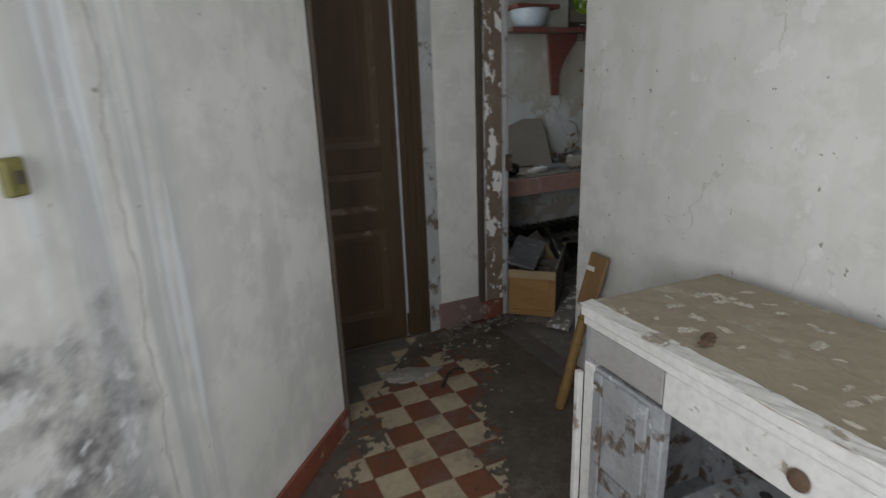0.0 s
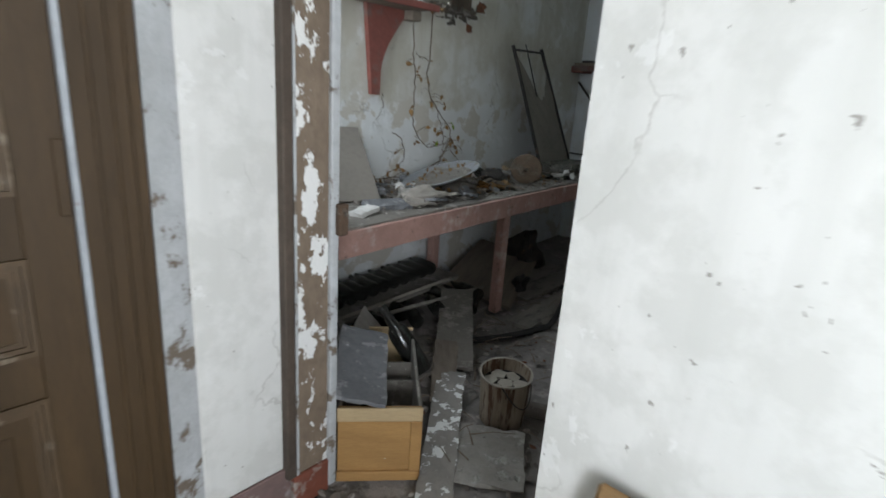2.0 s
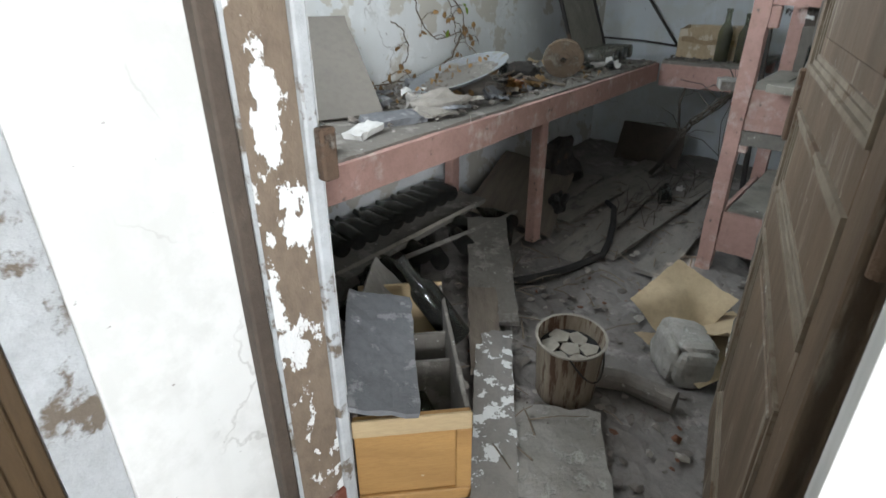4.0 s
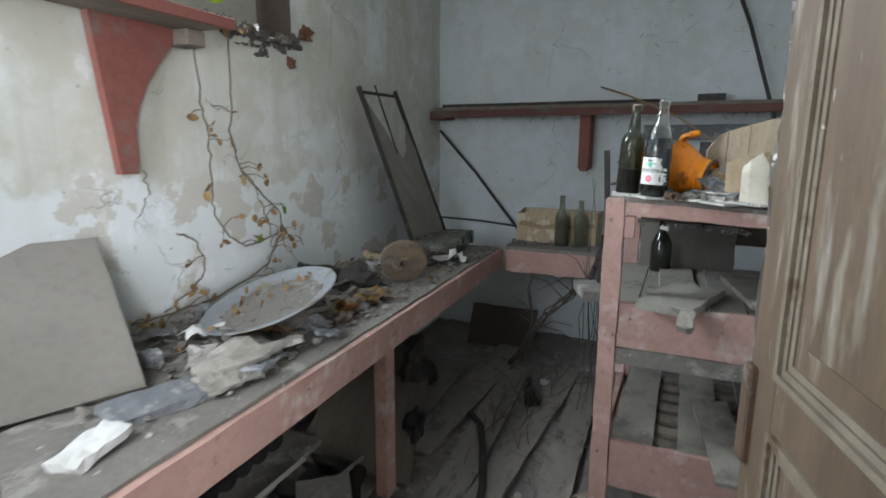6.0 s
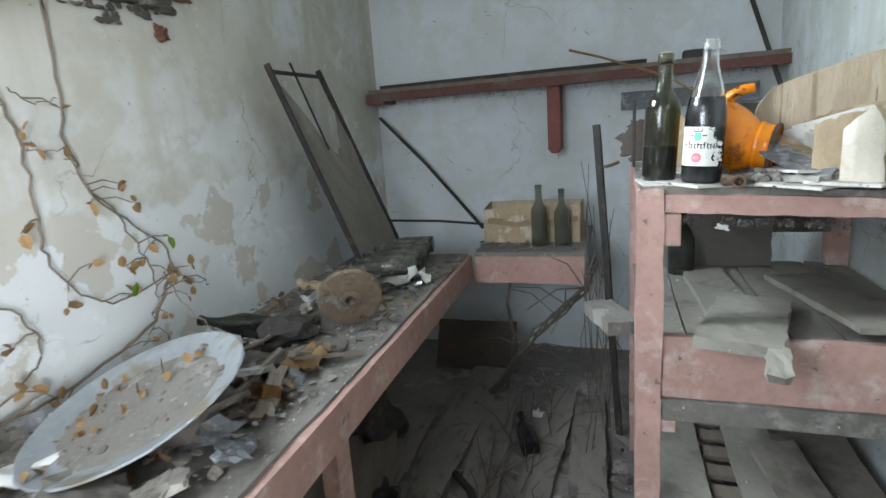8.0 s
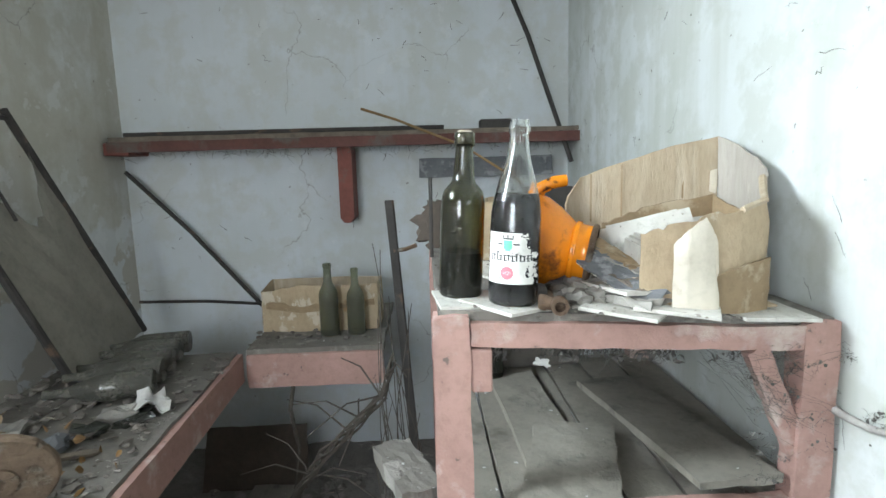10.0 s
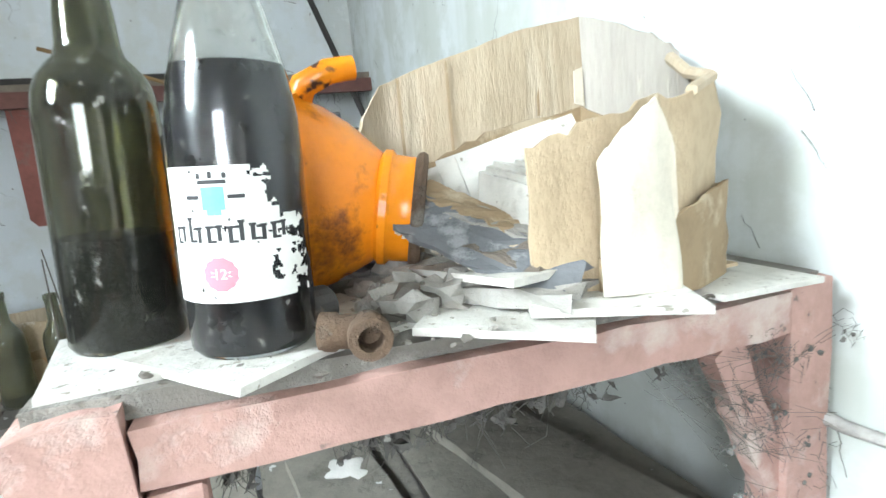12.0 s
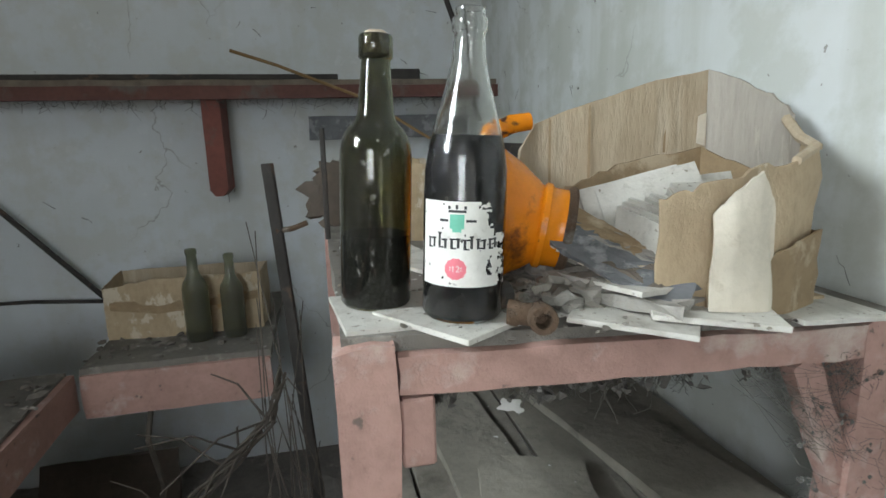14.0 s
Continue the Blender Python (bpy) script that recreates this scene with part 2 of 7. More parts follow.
M_MOULD1 = surf("worn_brown_moulding", (0.1, 0.066, 0.036), (0.062, 0.041, 0.023), 8, 0.5, 0.15, (0.22, 0.18, 0.13), 0.58, 0.66, 10)
M_SEAM = surf("pale_grey_seam", (0.42, 0.45, 0.48), (0.33, 0.35, 0.37), 9, 0.8, 0.2, (0.2, 0.15, 0.1), 0.6, 0.65, 12)
M_JAMB = surf("peeling_jamb_paint", (0.24, 0.185, 0.135), (0.15, 0.112, 0.08), 5, 0.75, 0.5, (0.74, 0.74, 0.72), 0.55, 0.562, 13, c4=(0.62, 0.61, 0.58), low4=0.7, s4=30, stretch=(1, 1, 0.6))
M_JAMB_W = surf("grey_jamb_edge", (0.5, 0.52, 0.53), (0.38, 0.39, 0.39), 8, 0.8, 0.4, (0.16, 0.13, 0.1), 0.56, 0.62, 12)
M_TRIM = surf("brown_trim", (0.095, 0.072, 0.055), (0.06, 0.046, 0.036), 5, 0.7, 0.3)
M_PINK = surf("pink_painted_wood", (0.46, 0.28, 0.238), (0.36, 0.215, 0.182), 5, 0.8, 0.4, (0.52, 0.42, 0.37), 0.54, 0.66, 8, c4=(0.17, 0.125, 0.11), low4=0.67, s4=40)
M_RED = surf("dull_red_wood", (0.24, 0.08, 0.062), (0.17, 0.06, 0.048), 5, 0.75, 0.25, (0.16, 0.12, 0.1), 0.54, 0.64, 6)
M_DUSTW = surf("dust_grey_wood", (0.2, 0.182, 0.158), (0.135, 0.123, 0.107), 4, 0.95, 0.5, (0.27, 0.252, 0.225), 0.54, 0.62, 8, c4=(0.48, 0.47, 0.44), low4=0.68, s4=45)
# Dusty wood, lightened to make up for little light inside the stand.
M_DUSTP = surf("lightened_dusty_plank", (0.29, 0.265, 0.222), (0.2, 0.182, 0.152), 3, 0.95, 0.3, (0.13, 0.115, 0.095), 0.54, 0.66, 6, c4=(0.6, 0.59, 0.56), low4=0.7, s4=40)
M_RED_D = surf("grimed_red_wood", (0.15, 0.062, 0.05), (0.095, 0.045, 0.038), 5, 0.8, 0.3, (0.12, 0.1, 0.085), 0.52, 0.62, 6)
M_OLDW = surf("weathered_wood", (0.225, 0.185, 0.145), (0.13, 0.106, 0.084), 3, 0.9, 0.5, stretch=(1, 7, 7))
M_CRATE = surf("varnished_crate_wood", (0.42, 0.24, 0.085), (0.3, 0.165, 0.06), 3, 0.6, 0.2, (0.62, 0.58, 0.5), 0.7, 0.72, 14, stretch=(1, 6, 6))
M_PALE = surf("pale_raw_wood", (0.5, 0.38, 0.22), (0.38, 0.28, 0.16), 3, 0.8, 0.25, stretch=(1, 6, 6))
M_PEEL = surf("peeled_white_plank", (0.27, 0.25, 0.225), (0.19, 0.175, 0.16), 4, 0.9, 0.4, (0.72, 0.72, 0.7), 0.555, 0.57, 20)
M_SLATE = surf("grey_slate_board", (0.175, 0.178, 0.185), (0.125, 0.128, 0.133), 5, 0.9, 0.3, (0.26, 0.26, 0.262), 0.54, 0.6, 14, c4=(0.5, 0.5, 0.5), low4=0.7, s4=55)
M_BOARD = surf("grey_brown_hardboard", (0.2, 0.18, 0.155), (0.15, 0.135, 0.115), 2, 0.9, 0.15)
M_CARD = surf("old_cardboard", (0.48, 0.375, 0.25), (0.37, 0.275, 0.175), 5, 0.9, 0.4, (0.56, 0.48, 0.37), 0.54, 0.58, 7, c4=(0.33, 0.19, 0.085), low4=0.66, s4=9, stretch=(1.6, 1.6, 1))
M_CARD_IN = surf("faded_cardboard", (0.5, 0.41, 0.3), (0.37, 0.285, 0.19), 4, 0.9, 0.35, (0.53, 0.45, 0.345), 0.53, 0.66, 4, c4=(0.31, 0.215, 0.13), low4=0.7, s4=7, stretch=(2.4, 2.4, 0.5))
M_CARD_GREY = surf("greyed_cardboard", (0.4, 0.365, 0.32), (0.32, 0.285, 0.245), 4, 0.9, 0.35, (0.46, 0.41, 0.35), 0.56, 0.62, 4, stretch=(2.4, 2.4, 0.5))
M_PAPER = surf("dusty_white_paper", (0.62, 0.61, 0.585), (0.5, 0.485, 0.455), 8, 0.9, 0.2, (0.4, 0.37, 0.33), 0.56, 0.64, 12)
M_GLAZE = surf("white_glazed_tile", (0.6, 0.58, 0.53), (0.5, 0.475, 0.425), 11, 0.65, 0.3, (0.38, 0.35, 0.3), 0.52, 0.7, 30, c4=(0.26, 0.23, 0.19), low4=0.64, s4=110)
M_ORANGE = surf("orange_enamel", (0.84, 0.29, 0.012), (0.72, 0.2, 0.008), 6, 0.2, 0.15, (0.16, 0.05, 0.016), 0.56, 0.66, 9, c4=(0.07, 0.03, 0.018), low4=0.66, s4=34)
M_RUST = surf("rusted_iron", (0.15, 0.095, 0.06), (0.09, 0.06, 0.042), 12, 0.95, 0.9, (0.24, 0.21, 0.175), 0.54, 0.64, 16, metal=0.1)
M_DISC = surf("dusty_rust_disc", (0.19, 0.135, 0.09), (0.115, 0.08, 0.055), 14, 0.95, 1.0, (0.27, 0.235, 0.19), 0.52, 0.64, 12)
M_FLOORP = surf("grimy_floor_plank", (0.25, 0.225, 0.195), (0.15, 0.135, 0.117), 3, 0.95, 0.4, (0.1, 0.09, 0.078), 0.56, 0.64, 6, c4=(0.4, 0.38, 0.35), low4=0.7, s4=40, stretch=(1, 3, 3))
M_IRON = surf("dark_iron", (0.075, 0.068, 0.062), (0.05, 0.045, 0.042), 9, 0.75, 0.4, (0.16, 0.11, 0.08), 0.58, 0.66, 12, metal=0.5)
M_ZINC = surf("dull_zinc", (0.3, 0.315, 0.33), (0.22, 0.23, 0.235), 6, 0.6, 0.2, (0.2, 0.175, 0.13), 0.52, 0.6, 7, metal=0.3)
M_MESH = surf("dusty_grey_screen", (0.29, 0.265, 0.225), (0.21, 0.195, 0.165), 3, 0.9, 0.15, (0.28, 0.265, 0.24), 0.6, 0.7, 5)
M_STONE = surf("mortar_lump", (0.34, 0.31, 0.27), (0.22, 0.2, 0.175), 8, 0.95, 0.7, (0.13, 0.12, 0.105), 0.6, 0.68, 12)
M_CONC = surf("dusty_concrete", (0.33, 0.31, 0.28), (0.235, 0.218, 0.195), 8, 0.95, 0.7, (0.43, 0.41, 0.375), 0.56, 0.64, 11, c4=(0.14, 0.13, 0.115), low4=0.7, s4=40)
M_RUBBLE = surf("mixed_rubble", (0.2, 0.175, 0.15), (0.1, 0.088, 0.076), 9, 0.95, 0.6, (0.36, 0.33, 0.3), 0.6, 0.66, 9)
M_SILL = surf("blackened_mortar", (0.13, 0.115, 0.095), (0.06, 0.053, 0.045), 9, 0.95, 0.6, (0.3, 0.27, 0.23), 0.6, 0.66, 14, c4=(0.12, 0.13, 0.04), low4=0.66, s4=18)
M_BRICK = surf("exposed_brick", (0.2, 0.085, 0.045), (0.11, 0.055, 0.035), 12, 0.95, 0.6)
M_LEAF_D = surf("dry_leaf", (0.29, 0.165, 0.06), (0.13, 0.08, 0.04), 14, 0.8, 0.3)
M_LEAF_G = surf("green_leaf", (0.11, 0.2, 0.025), (0.055, 0.11, 0.015), 10, 0.5, 0.2)
ln = M_LEAF_G.node_tree
tr, ms = ln.nodes.new("ShaderNodeBsdfTranslucent"), ln.nodes.new("ShaderNodeMixShader")
tr.inputs[0].default_value, ms.inputs[0].default_value = (0.3, 0.42, 0.04, 1), 0.55
ln.links.new(ln.nodes["Principled BSDF"].outputs[0], ms.inputs[1])
ln.links.new(tr.outputs[0], ms.inputs[2])
ln.links.new(ms.outputs[0], ln.nodes["Material Output"].inputs[0])
M_VINE = surf("dry_vine", (0.19, 0.15, 0.11), (0.12, 0.095, 0.07), 20, 0.9, 0.4)
M_BAG = surf("brown_kraft_paper", (0.42, 0.32, 0.2), (0.3, 0.225, 0.14), 5, 0.9, 0.2)
M_WEB = surf("dust_cobweb", (0.15, 0.14, 0.125), (0.085, 0.079, 0.072), 30, 1.0, 0.6, c4=(0.3, 0.29, 0.27), low4=0.66, s4=60)
M_WEB_PALE = surf("pale_dust_cobweb", (0.42, 0.4, 0.37), (0.3, 0.28, 0.26), 40, 1.0, 0.6)
M_TWIG = surf("dark_dead_twig", (0.11, 0.092, 0.075), (0.065, 0.055, 0.045), 25, 0.9, 0.5)
M_BLACK = surf("black_rubber", (0.03, 0.028, 0.026), (0.018, 0.017, 0.016), 12, 0.8, 0.3, (0.09, 0.082, 0.075), 0.6, 0.7, 9)
M_BUCKET = surf("rusty_bucket_side", (0.36, 0.31, 0.24), (0.2, 0.15, 0.105), 4, 0.85, 0.5, (0.1, 0.055, 0.033), 0.5, 0.56, 7, stretch=(5, 5, 0.45))
M_PASTE = surf("cracked_paint_crust", (0.33, 0.3, 0.25), (0.24, 0.215, 0.18), 10, 0.9, 0.4)
M_CABW = surf("chipped_white_paint", (0.68, 0.68, 0.66), (0.56, 0.555, 0.53), 5, 0.6, 0.25, (0.3, 0.26, 0.21), 0.585, 0.6, 8)
M_CABTOP = surf("dusty_cabinet_top", (0.33, 0.285, 0.215), (0.265, 0.228, 0.168), 3, 0.95, 0.3, (0.45, 0.415, 0.345), 0.56, 0.66, 9, c4=(0.55, 0.53, 0.48), low4=0.68, s4=14)
M_CABIN = surf("flaking_cabinet_inside", (0.36, 0.375, 0.39), (0.24, 0.245, 0.25), 5, 0.8, 0.5, (0.12, 0.085, 0.06), 0.53, 0.58, 7, c4=(0.55, 0.56, 0.56), low4=0.66, s4=16)
M_SCUFF = surf("scuffed_dust", (0.47, 0.435, 0.365), (0.38, 0.345, 0.28), 9, 0.9, 0.3)
M_GREYP = surf("grey_primer", (0.36, 0.355, 0.34), (0.29, 0.285, 0.27), 6, 0.8, 0.2)
M_BAMBOO = surf("yellow_bamboo", (0.29, 0.175, 0.06), (0.2, 0.12, 0.042), 5, 0.55, 0.15, (0.2, 0.12, 0.05), 0.6, 0.66, 7, stretch=(4, 4, 1))
M_PADDLE = surf("brown_paddle_wood", (0.235, 0.14, 0.06), (0.165, 0.1, 0.042), 4, 0.6, 0.15, stretch=(5, 5, 1))
M_SWITCH = surf("olive_switch_plate", (0.2, 0.19, 0.06), (0.13, 0.12, 0.04), 10, 0.6, 0.2)
M_BASIN = surf("pale_blue_enamel", (0.55, 0.62, 0.68), (0.46, 0.53, 0.58), 6, 0.35, 0.1)
M_INK = surf("black_ink", (0.05, 0.05, 0.05), (0.035, 0.035, 0.035), 10, 0.8, 0.1)
M_TEAL = surf("green_ink", (0.18, 0.55, 0.4), (0.14, 0.45, 0.33), 10, 0.8, 0.1)
M_PINKINK = surf("red_ink", (0.75, 0.2, 0.24), (0.65, 0.16, 0.2), 10, 0.8, 0.1)
M_LABEL = surf("white_bottle_label", (0.76, 0.745, 0.7), (0.66, 0.64, 0.59), 25, 0.85, 0.15, (0.5, 0.47, 0.42), 0.6, 0.68, 40, c4=(0.12, 0.115, 0.11), low4=0.7, s4=90)
M_GLASS_C = glass("clear_dusty_glass", (0.96, 0.97, 0.95), cover=0.4, film=0.012)
M_GLASS_G = glass("olive_dusty_glass", (0.3, 0.3, 0.18), cover=0.6, film=0.02, speck=60)
M_GLASS_S = glass("grey_green_dusty_glass", (0.55, 0.57, 0.42), (0.3, 0.3, 0.25), cover=0.5, film=0.12)
M_GLASS_GR = glass("green_dusty_glass", (0.34, 0.4, 0.24), cover=0.4, film=0.05)
M_GLASS_D = glass("black_green_glass", (0.07, 0.09, 0.055), cover=0.35, film=0.03)
M_GLASS_B = glass("dust_caked_glass", (0.2, 0.24, 0.16), (0.26, 0.245, 0.21), cover=0.6, film=0.3)
M_FLAP = surf("pale_torn_card", (0.66, 0.6, 0.5), (0.56, 0.5, 0.4), 6, 0.9, 0.2, (0.45, 0.37, 0.27), 0.58, 0.7, 9)
M_CARD_D = surf("dark_brown_card", (0.33, 0.235, 0.14), (0.24, 0.17, 0.1), 5, 0.9, 0.25, (0.45, 0.36, 0.25), 0.56, 0.64, 8)
M_AMBER = glass("amber_glass", (0.5, 0.19, 0.03), cover=0.2, film=0.01)
M_PANE = glass("window_glass", (0.8, 0.86, 0.78), cover=0.35)
M_LIQ = surf("dark_liquid", (0.012, 0.011, 0.016), (0.008, 0.008, 0.01), 8, 0.25, 0.05)
M_SEDIMENT = surf("black_sediment", (0.016, 0.015, 0.018), (0.01, 0.01, 0.011), 30, 0.6, 0.8, (0.2, 0.2, 0.205), 0.62, 0.66, 90)
M_CORK = surf("mouldy_cork", (0.5, 0.42, 0.34), (0.36, 0.29, 0.22), 60, 0.9, 0.5)

# ---- building blocks ----


def mesh_of(bm, smooth=False):
    bmesh.ops.recalc_face_normals(bm, faces=bm.faces)
    me = bpy.data.meshes.new("mesh")
    if smooth:
        for f in bm.faces:
            f.smooth = True
    rounded = any(f.smooth for f in bm.faces)
    bm.to_mesh(me)
    bm.free()
    if rounded:
        me.set_sharp_from_angle(angle=radians(50))
    return me


def part(name, bm, material, parent=None, label="", smooth=False, at=None):
    """One mesh object under a thing or a part."""
    me = mesh_of(bm, smooth)
    me.name = name
    me.materials.append(material)
    ob = new(name, me)
    if parent:
        ob.parent = parent
    if at:
        ob.matrix_basis = at
    return tagged(ob, label)


def thing(name, label, category, at=None, group=""):
    ob = new(name)
    ob.empty_display_size = 0.1
    if at:
        ob.matrix_basis = at
    return tagged(ob, label, category, group)


def solo(name, bm, material, label, category, at=None, group="", smooth=False, kind=""):
    ob = part(name, bm, material, None, label, smooth, at)
    return tagged(ob, "", category, group, kind)


def box(x0, y0, z0, x1, y1, z1, bm=None, bev=0.0, m=None):
    bm = bm or bmesh.new()
    c = ((x0 + x1) / 2, (y0 + y1) / 2, (z0 + z1) / 2)
    t = Matrix.LocRotScale(c, None, (abs(x1 - x0), abs(y1 - y0), abs(z1 - z0)))
    r = bmesh.ops.create_cube(bm, size=1, matrix=(m or Matrix()) @ t)
    if bev:
        bmesh.ops.bevel(bm, geom=list({e for v in r["verts"] for e in v.link_edges}), offset=bev, segments=1, affect="EDGES")
    return bm


def slab(lx, ly, lz, nx=6, ny=3, rough=0.004, seed=0, bm=None, m=None, bev=0.0):
    """A worn board centred in x and y, its underside at z = 0: split up, with uneven faces and ends."""
    bm = bm or bmesh.new()
    rnd = random.Random(seed)
    rows = []
    for top in (0, 1):
        grid = []
        for i in range(nx + 1):
            col = []
            for j in range(ny + 1):
                x, y, z = (i / nx - 0.5) * lx, (j / ny - 0.5) * ly, top * lz
                if i in (0, nx):
                    x += rnd.uniform(-1, 1) * rough * 1.6
                if j in (0, ny):
                    y += rnd.uniform(-1, 1) * rough
                z += rnd.uniform(-1, 1) * rough * 0.5 if top else 0
                v = Vector((x, y, z))
                col.append(bm.verts.new(m @ v if m else v))
            grid.append(col)
        rows.append(grid)
    lo, hi = rows
    for i in range(nx):
        for j in range(ny):
            bm.faces.new((hi[i][j], hi[i + 1][j], hi[i + 1][j + 1], hi[i][j + 1]))
            bm.faces.new((lo[i][j], lo[i][j + 1], lo[i + 1][j + 1], lo[i + 1][j]))
    for i in range(nx):
        for j in (0, ny):
            bm.faces.new((lo[i][j], lo[i + 1][j], hi[i + 1][j], hi[i][j]))
    for j in range(ny):
        for i in (0, nx):
            bm.faces.new((lo[i][j], lo[i][j + 1], hi[i][j + 1], hi[i][j]))
    return bm


def lathe(profile, seg=28, bm=None, m=None, ease=0.0, seed=0):
    """A turned shape from (radius, height) pairs."""
    bm = bm or bmesh.new()
    rnd = random.Random(seed)
    rings = []
    for r, z in profile:
        if r < 1e-5:
            v = Vector((0, 0, z))
            rings.append([bm.verts.new(m @ v if m else v)])
            continue
        ring = []
        for k in range(seg):
            a = 2 * math.pi * k / seg
            q = r * (1 + rnd.uniform(-ease, ease))
            v = Vector((q * math.cos(a), q * math.sin(a), z))
            ring.append(bm.verts.new(m @ v if m else v))
        rings.append(ring)
    for a, b in zip(rings, rings[1:]):
        for k in range(seg):
            k2 = (k + 1) % seg
            if len(a) == 1 and len(b) > 1:
                bm.faces.new((a[0], b[k], b[k2]))
            elif len(b) == 1 and len(a) > 1:
                bm.faces.new((a[k], a[k2], b[0]))
            elif len(a) > 1:
                bm.faces.new((a[k], a[k2], b[k2], b[k]))
    return bm


def tube(points, r0, r1=None, seg=6, bm=None):
    """A round bar through points, tapering from r0 to r1."""
    bm = bm or bmesh.new()
    r1 = r0 if r1 is None else r1
    pts = [Vector(p) for p in points]
    rings = []
    for i, p in enumerate(pts):
        d = (pts[min(i + 1, len(pts) - 1)] - pts[max(i - 1, 0)]).normalized()
        up = Vector((0, 0, 1)) if abs(d.z) < 0.9 else Vector((1, 0, 0))
        a = d.cross(up).normalized()
        b = d.cross(a).normalized()
        r = r0 + (r1 - r0) * i / max(1, len(pts) - 1)
        rings.append([bm.verts.new(p + a * r * math.cos(2 * math.pi * k / seg) + b * r * math.sin(2 * math.pi * k / seg)) for k in range(seg)])
    for a, b in zip(rings, rings[1:]):
        for k in range(seg):
            bm.faces.new((a[k], a[(k + 1) % seg], b[(k + 1) % seg], b[k]))
    bm.faces.new(rings[0])
    bm.faces.new(rings[-1])
    return bm


def lump(sx, sy, sz, seed, sub=2, rough=0.25, bm=None, m=None):
    """An uneven lump resting on z = 0."""
    bm = bm or bmesh.new()
    r = bmesh.ops.create_icosphere(bm, subdivisions=sub, radius=1)
    off = Vector((seed * 7.3, seed * 3.1, seed * 1.7))
    for v in r["verts"]:
        k = 1 + rough * noise.noise(v.co * 1.6 + off) * 2
        p = Vector((v.co.x * k * sx / 2, v.co.y * k * sy / 2, max(-0.8, v.co.z * k) * sz / 2 + sz * 0.4))
        v.co = m @ p if m else p
    return bm


def crumple(lx, ly, seed, amp=0.02, n=9, thick=0.0015, bm=None, m=None, bend=0.0, torn=0.12, freq=9.0):
    """A crumpled sheet with torn edges and a little thickness."""
    bm = bm or bmesh.new()
    rnd = random.Random(seed)
    off = Vector((seed * 3.7, seed * 1.9, 0))
    sides = []
    tear = [[rnd.uniform(-torn, torn) / n for _ in range(n + 1)] for _ in range(4)]
    for s in (0, 1):
        grid = []
        for i in range(n + 1):
            col = []
            for j in range(n + 1):
                u, v = i / n - 0.5, j / n - 0.5
                if i == 0:
                    u += tear[0][j]
                if i == n:
                    u += tear[1][j]
                if j == 0:
                    v += tear[2][i]
                if j == n:
                    v += tear[3][i]
                x, y = u * lx, v * ly
                z = amp * noise.noise(Vector((x * freq, y * freq, 0)) + off) + bend * u * u + s * thick
                p = Vector((x, y, z))
                col.append(bm.verts.new(m @ p if m else p))
            grid.append(col)
        sides.append(grid)
    lo, hi = sides
    for i in range(n):
        for j in range(n):
            bm.faces.new((hi[i][j], hi[i + 1][j], hi[i + 1][j + 1], hi[i][j + 1]))
            bm.faces.new((lo[i][j], lo[i][j + 1], lo[i + 1][j + 1], lo[i + 1][j]))
    for i in range(n):
        for j in (0, n):
            bm.faces.new((lo[i][j], lo[i + 1][j], hi[i + 1][j], hi[i][j]))
            bm.faces.new((lo[j][i], lo[j][i + 1], hi[j][i + 1], hi[j][i]))
    for f in bm.faces:
        f.smooth = True
    return bm


def prism(outline, depth, bm=None, m=None):
    """An outline in x and z, given depth along y."""
    bm = bm or bmesh.new()
    a = [bm.verts.new(m @ Vector((x, 0, z)) if m else (x, 0, z)) for x, z in outline]
    b = [bm.verts.new(m @ Vector((x, depth, z)) if m else (x, depth, z)) for x, z in outline]
    bm.faces.new(a)
    bm.faces.new(b[::-1])
    k = len(outline)
    for i in range(k):
        bm.faces.new((a[i], a[(i + 1) % k], b[(i + 1) % k], b[i]))
    return bm


def plane_pose(origin, along, up):
    """A pose whose x runs along, whose z runs up (made square), and whose y is into the plane."""
    x = Vector(along).normalized()
    z = Vector(up)
    z = (z - x * z.dot(x)).normalized()
    y = z.cross(x)
    return Matrix.Translation(origin) @ Matrix((x, y, z)).transposed().to_4x4()


def up_pose(base, up, spin=0):
    """A pose at base whose z runs along up."""
    return Matrix.Translation(base) @ Vector(up).to_track_quat("Z", "Y").to_matrix().to_4x4() @ pose(0, 0, 0, 0, 0, spin)


def structure(name, bm, material, label, at=None):
    return solo(name, bm, material, label, name.split("_")[0], at, kind="structure")

# ---- structure ----
CEIL = 2.85


def wall_run(name, p, q, thick, z0, z1, material, label, holes=()):
    """A wall from p to q in plan, thick to the left of that line, with holes (from, to, low, high)."""
    d = Vector((q[0] - p[0], q[1] - p[1], 0))
    length = d.length
    at = plane_pose((p[0], p[1], 0), d, (0, 0, 1))
    bm = bmesh.new()
    cuts = [0.0]
    for a, b, lo, hi in holes:
        cuts += [a, b]
    cuts.append(length)
    for k in range(0, len(cuts) - 1):
        a, b = cuts[k], cuts[k + 1]
        hole = [h for h in holes if abs(h[0] - a) < 1e-6]
        if hole:
            _, _, lo, hi = hole[0]
            if lo > z0:
                box(a, 0, z0, b, thick, lo, bm)
            if hi < z1:
                box(a, 0, hi, b, thick, z1, bm)
        elif b - a > 1e-4:
            box(a, 0, z0, b, thick, z1, bm)
    return structure(name, bm, material, label, at)


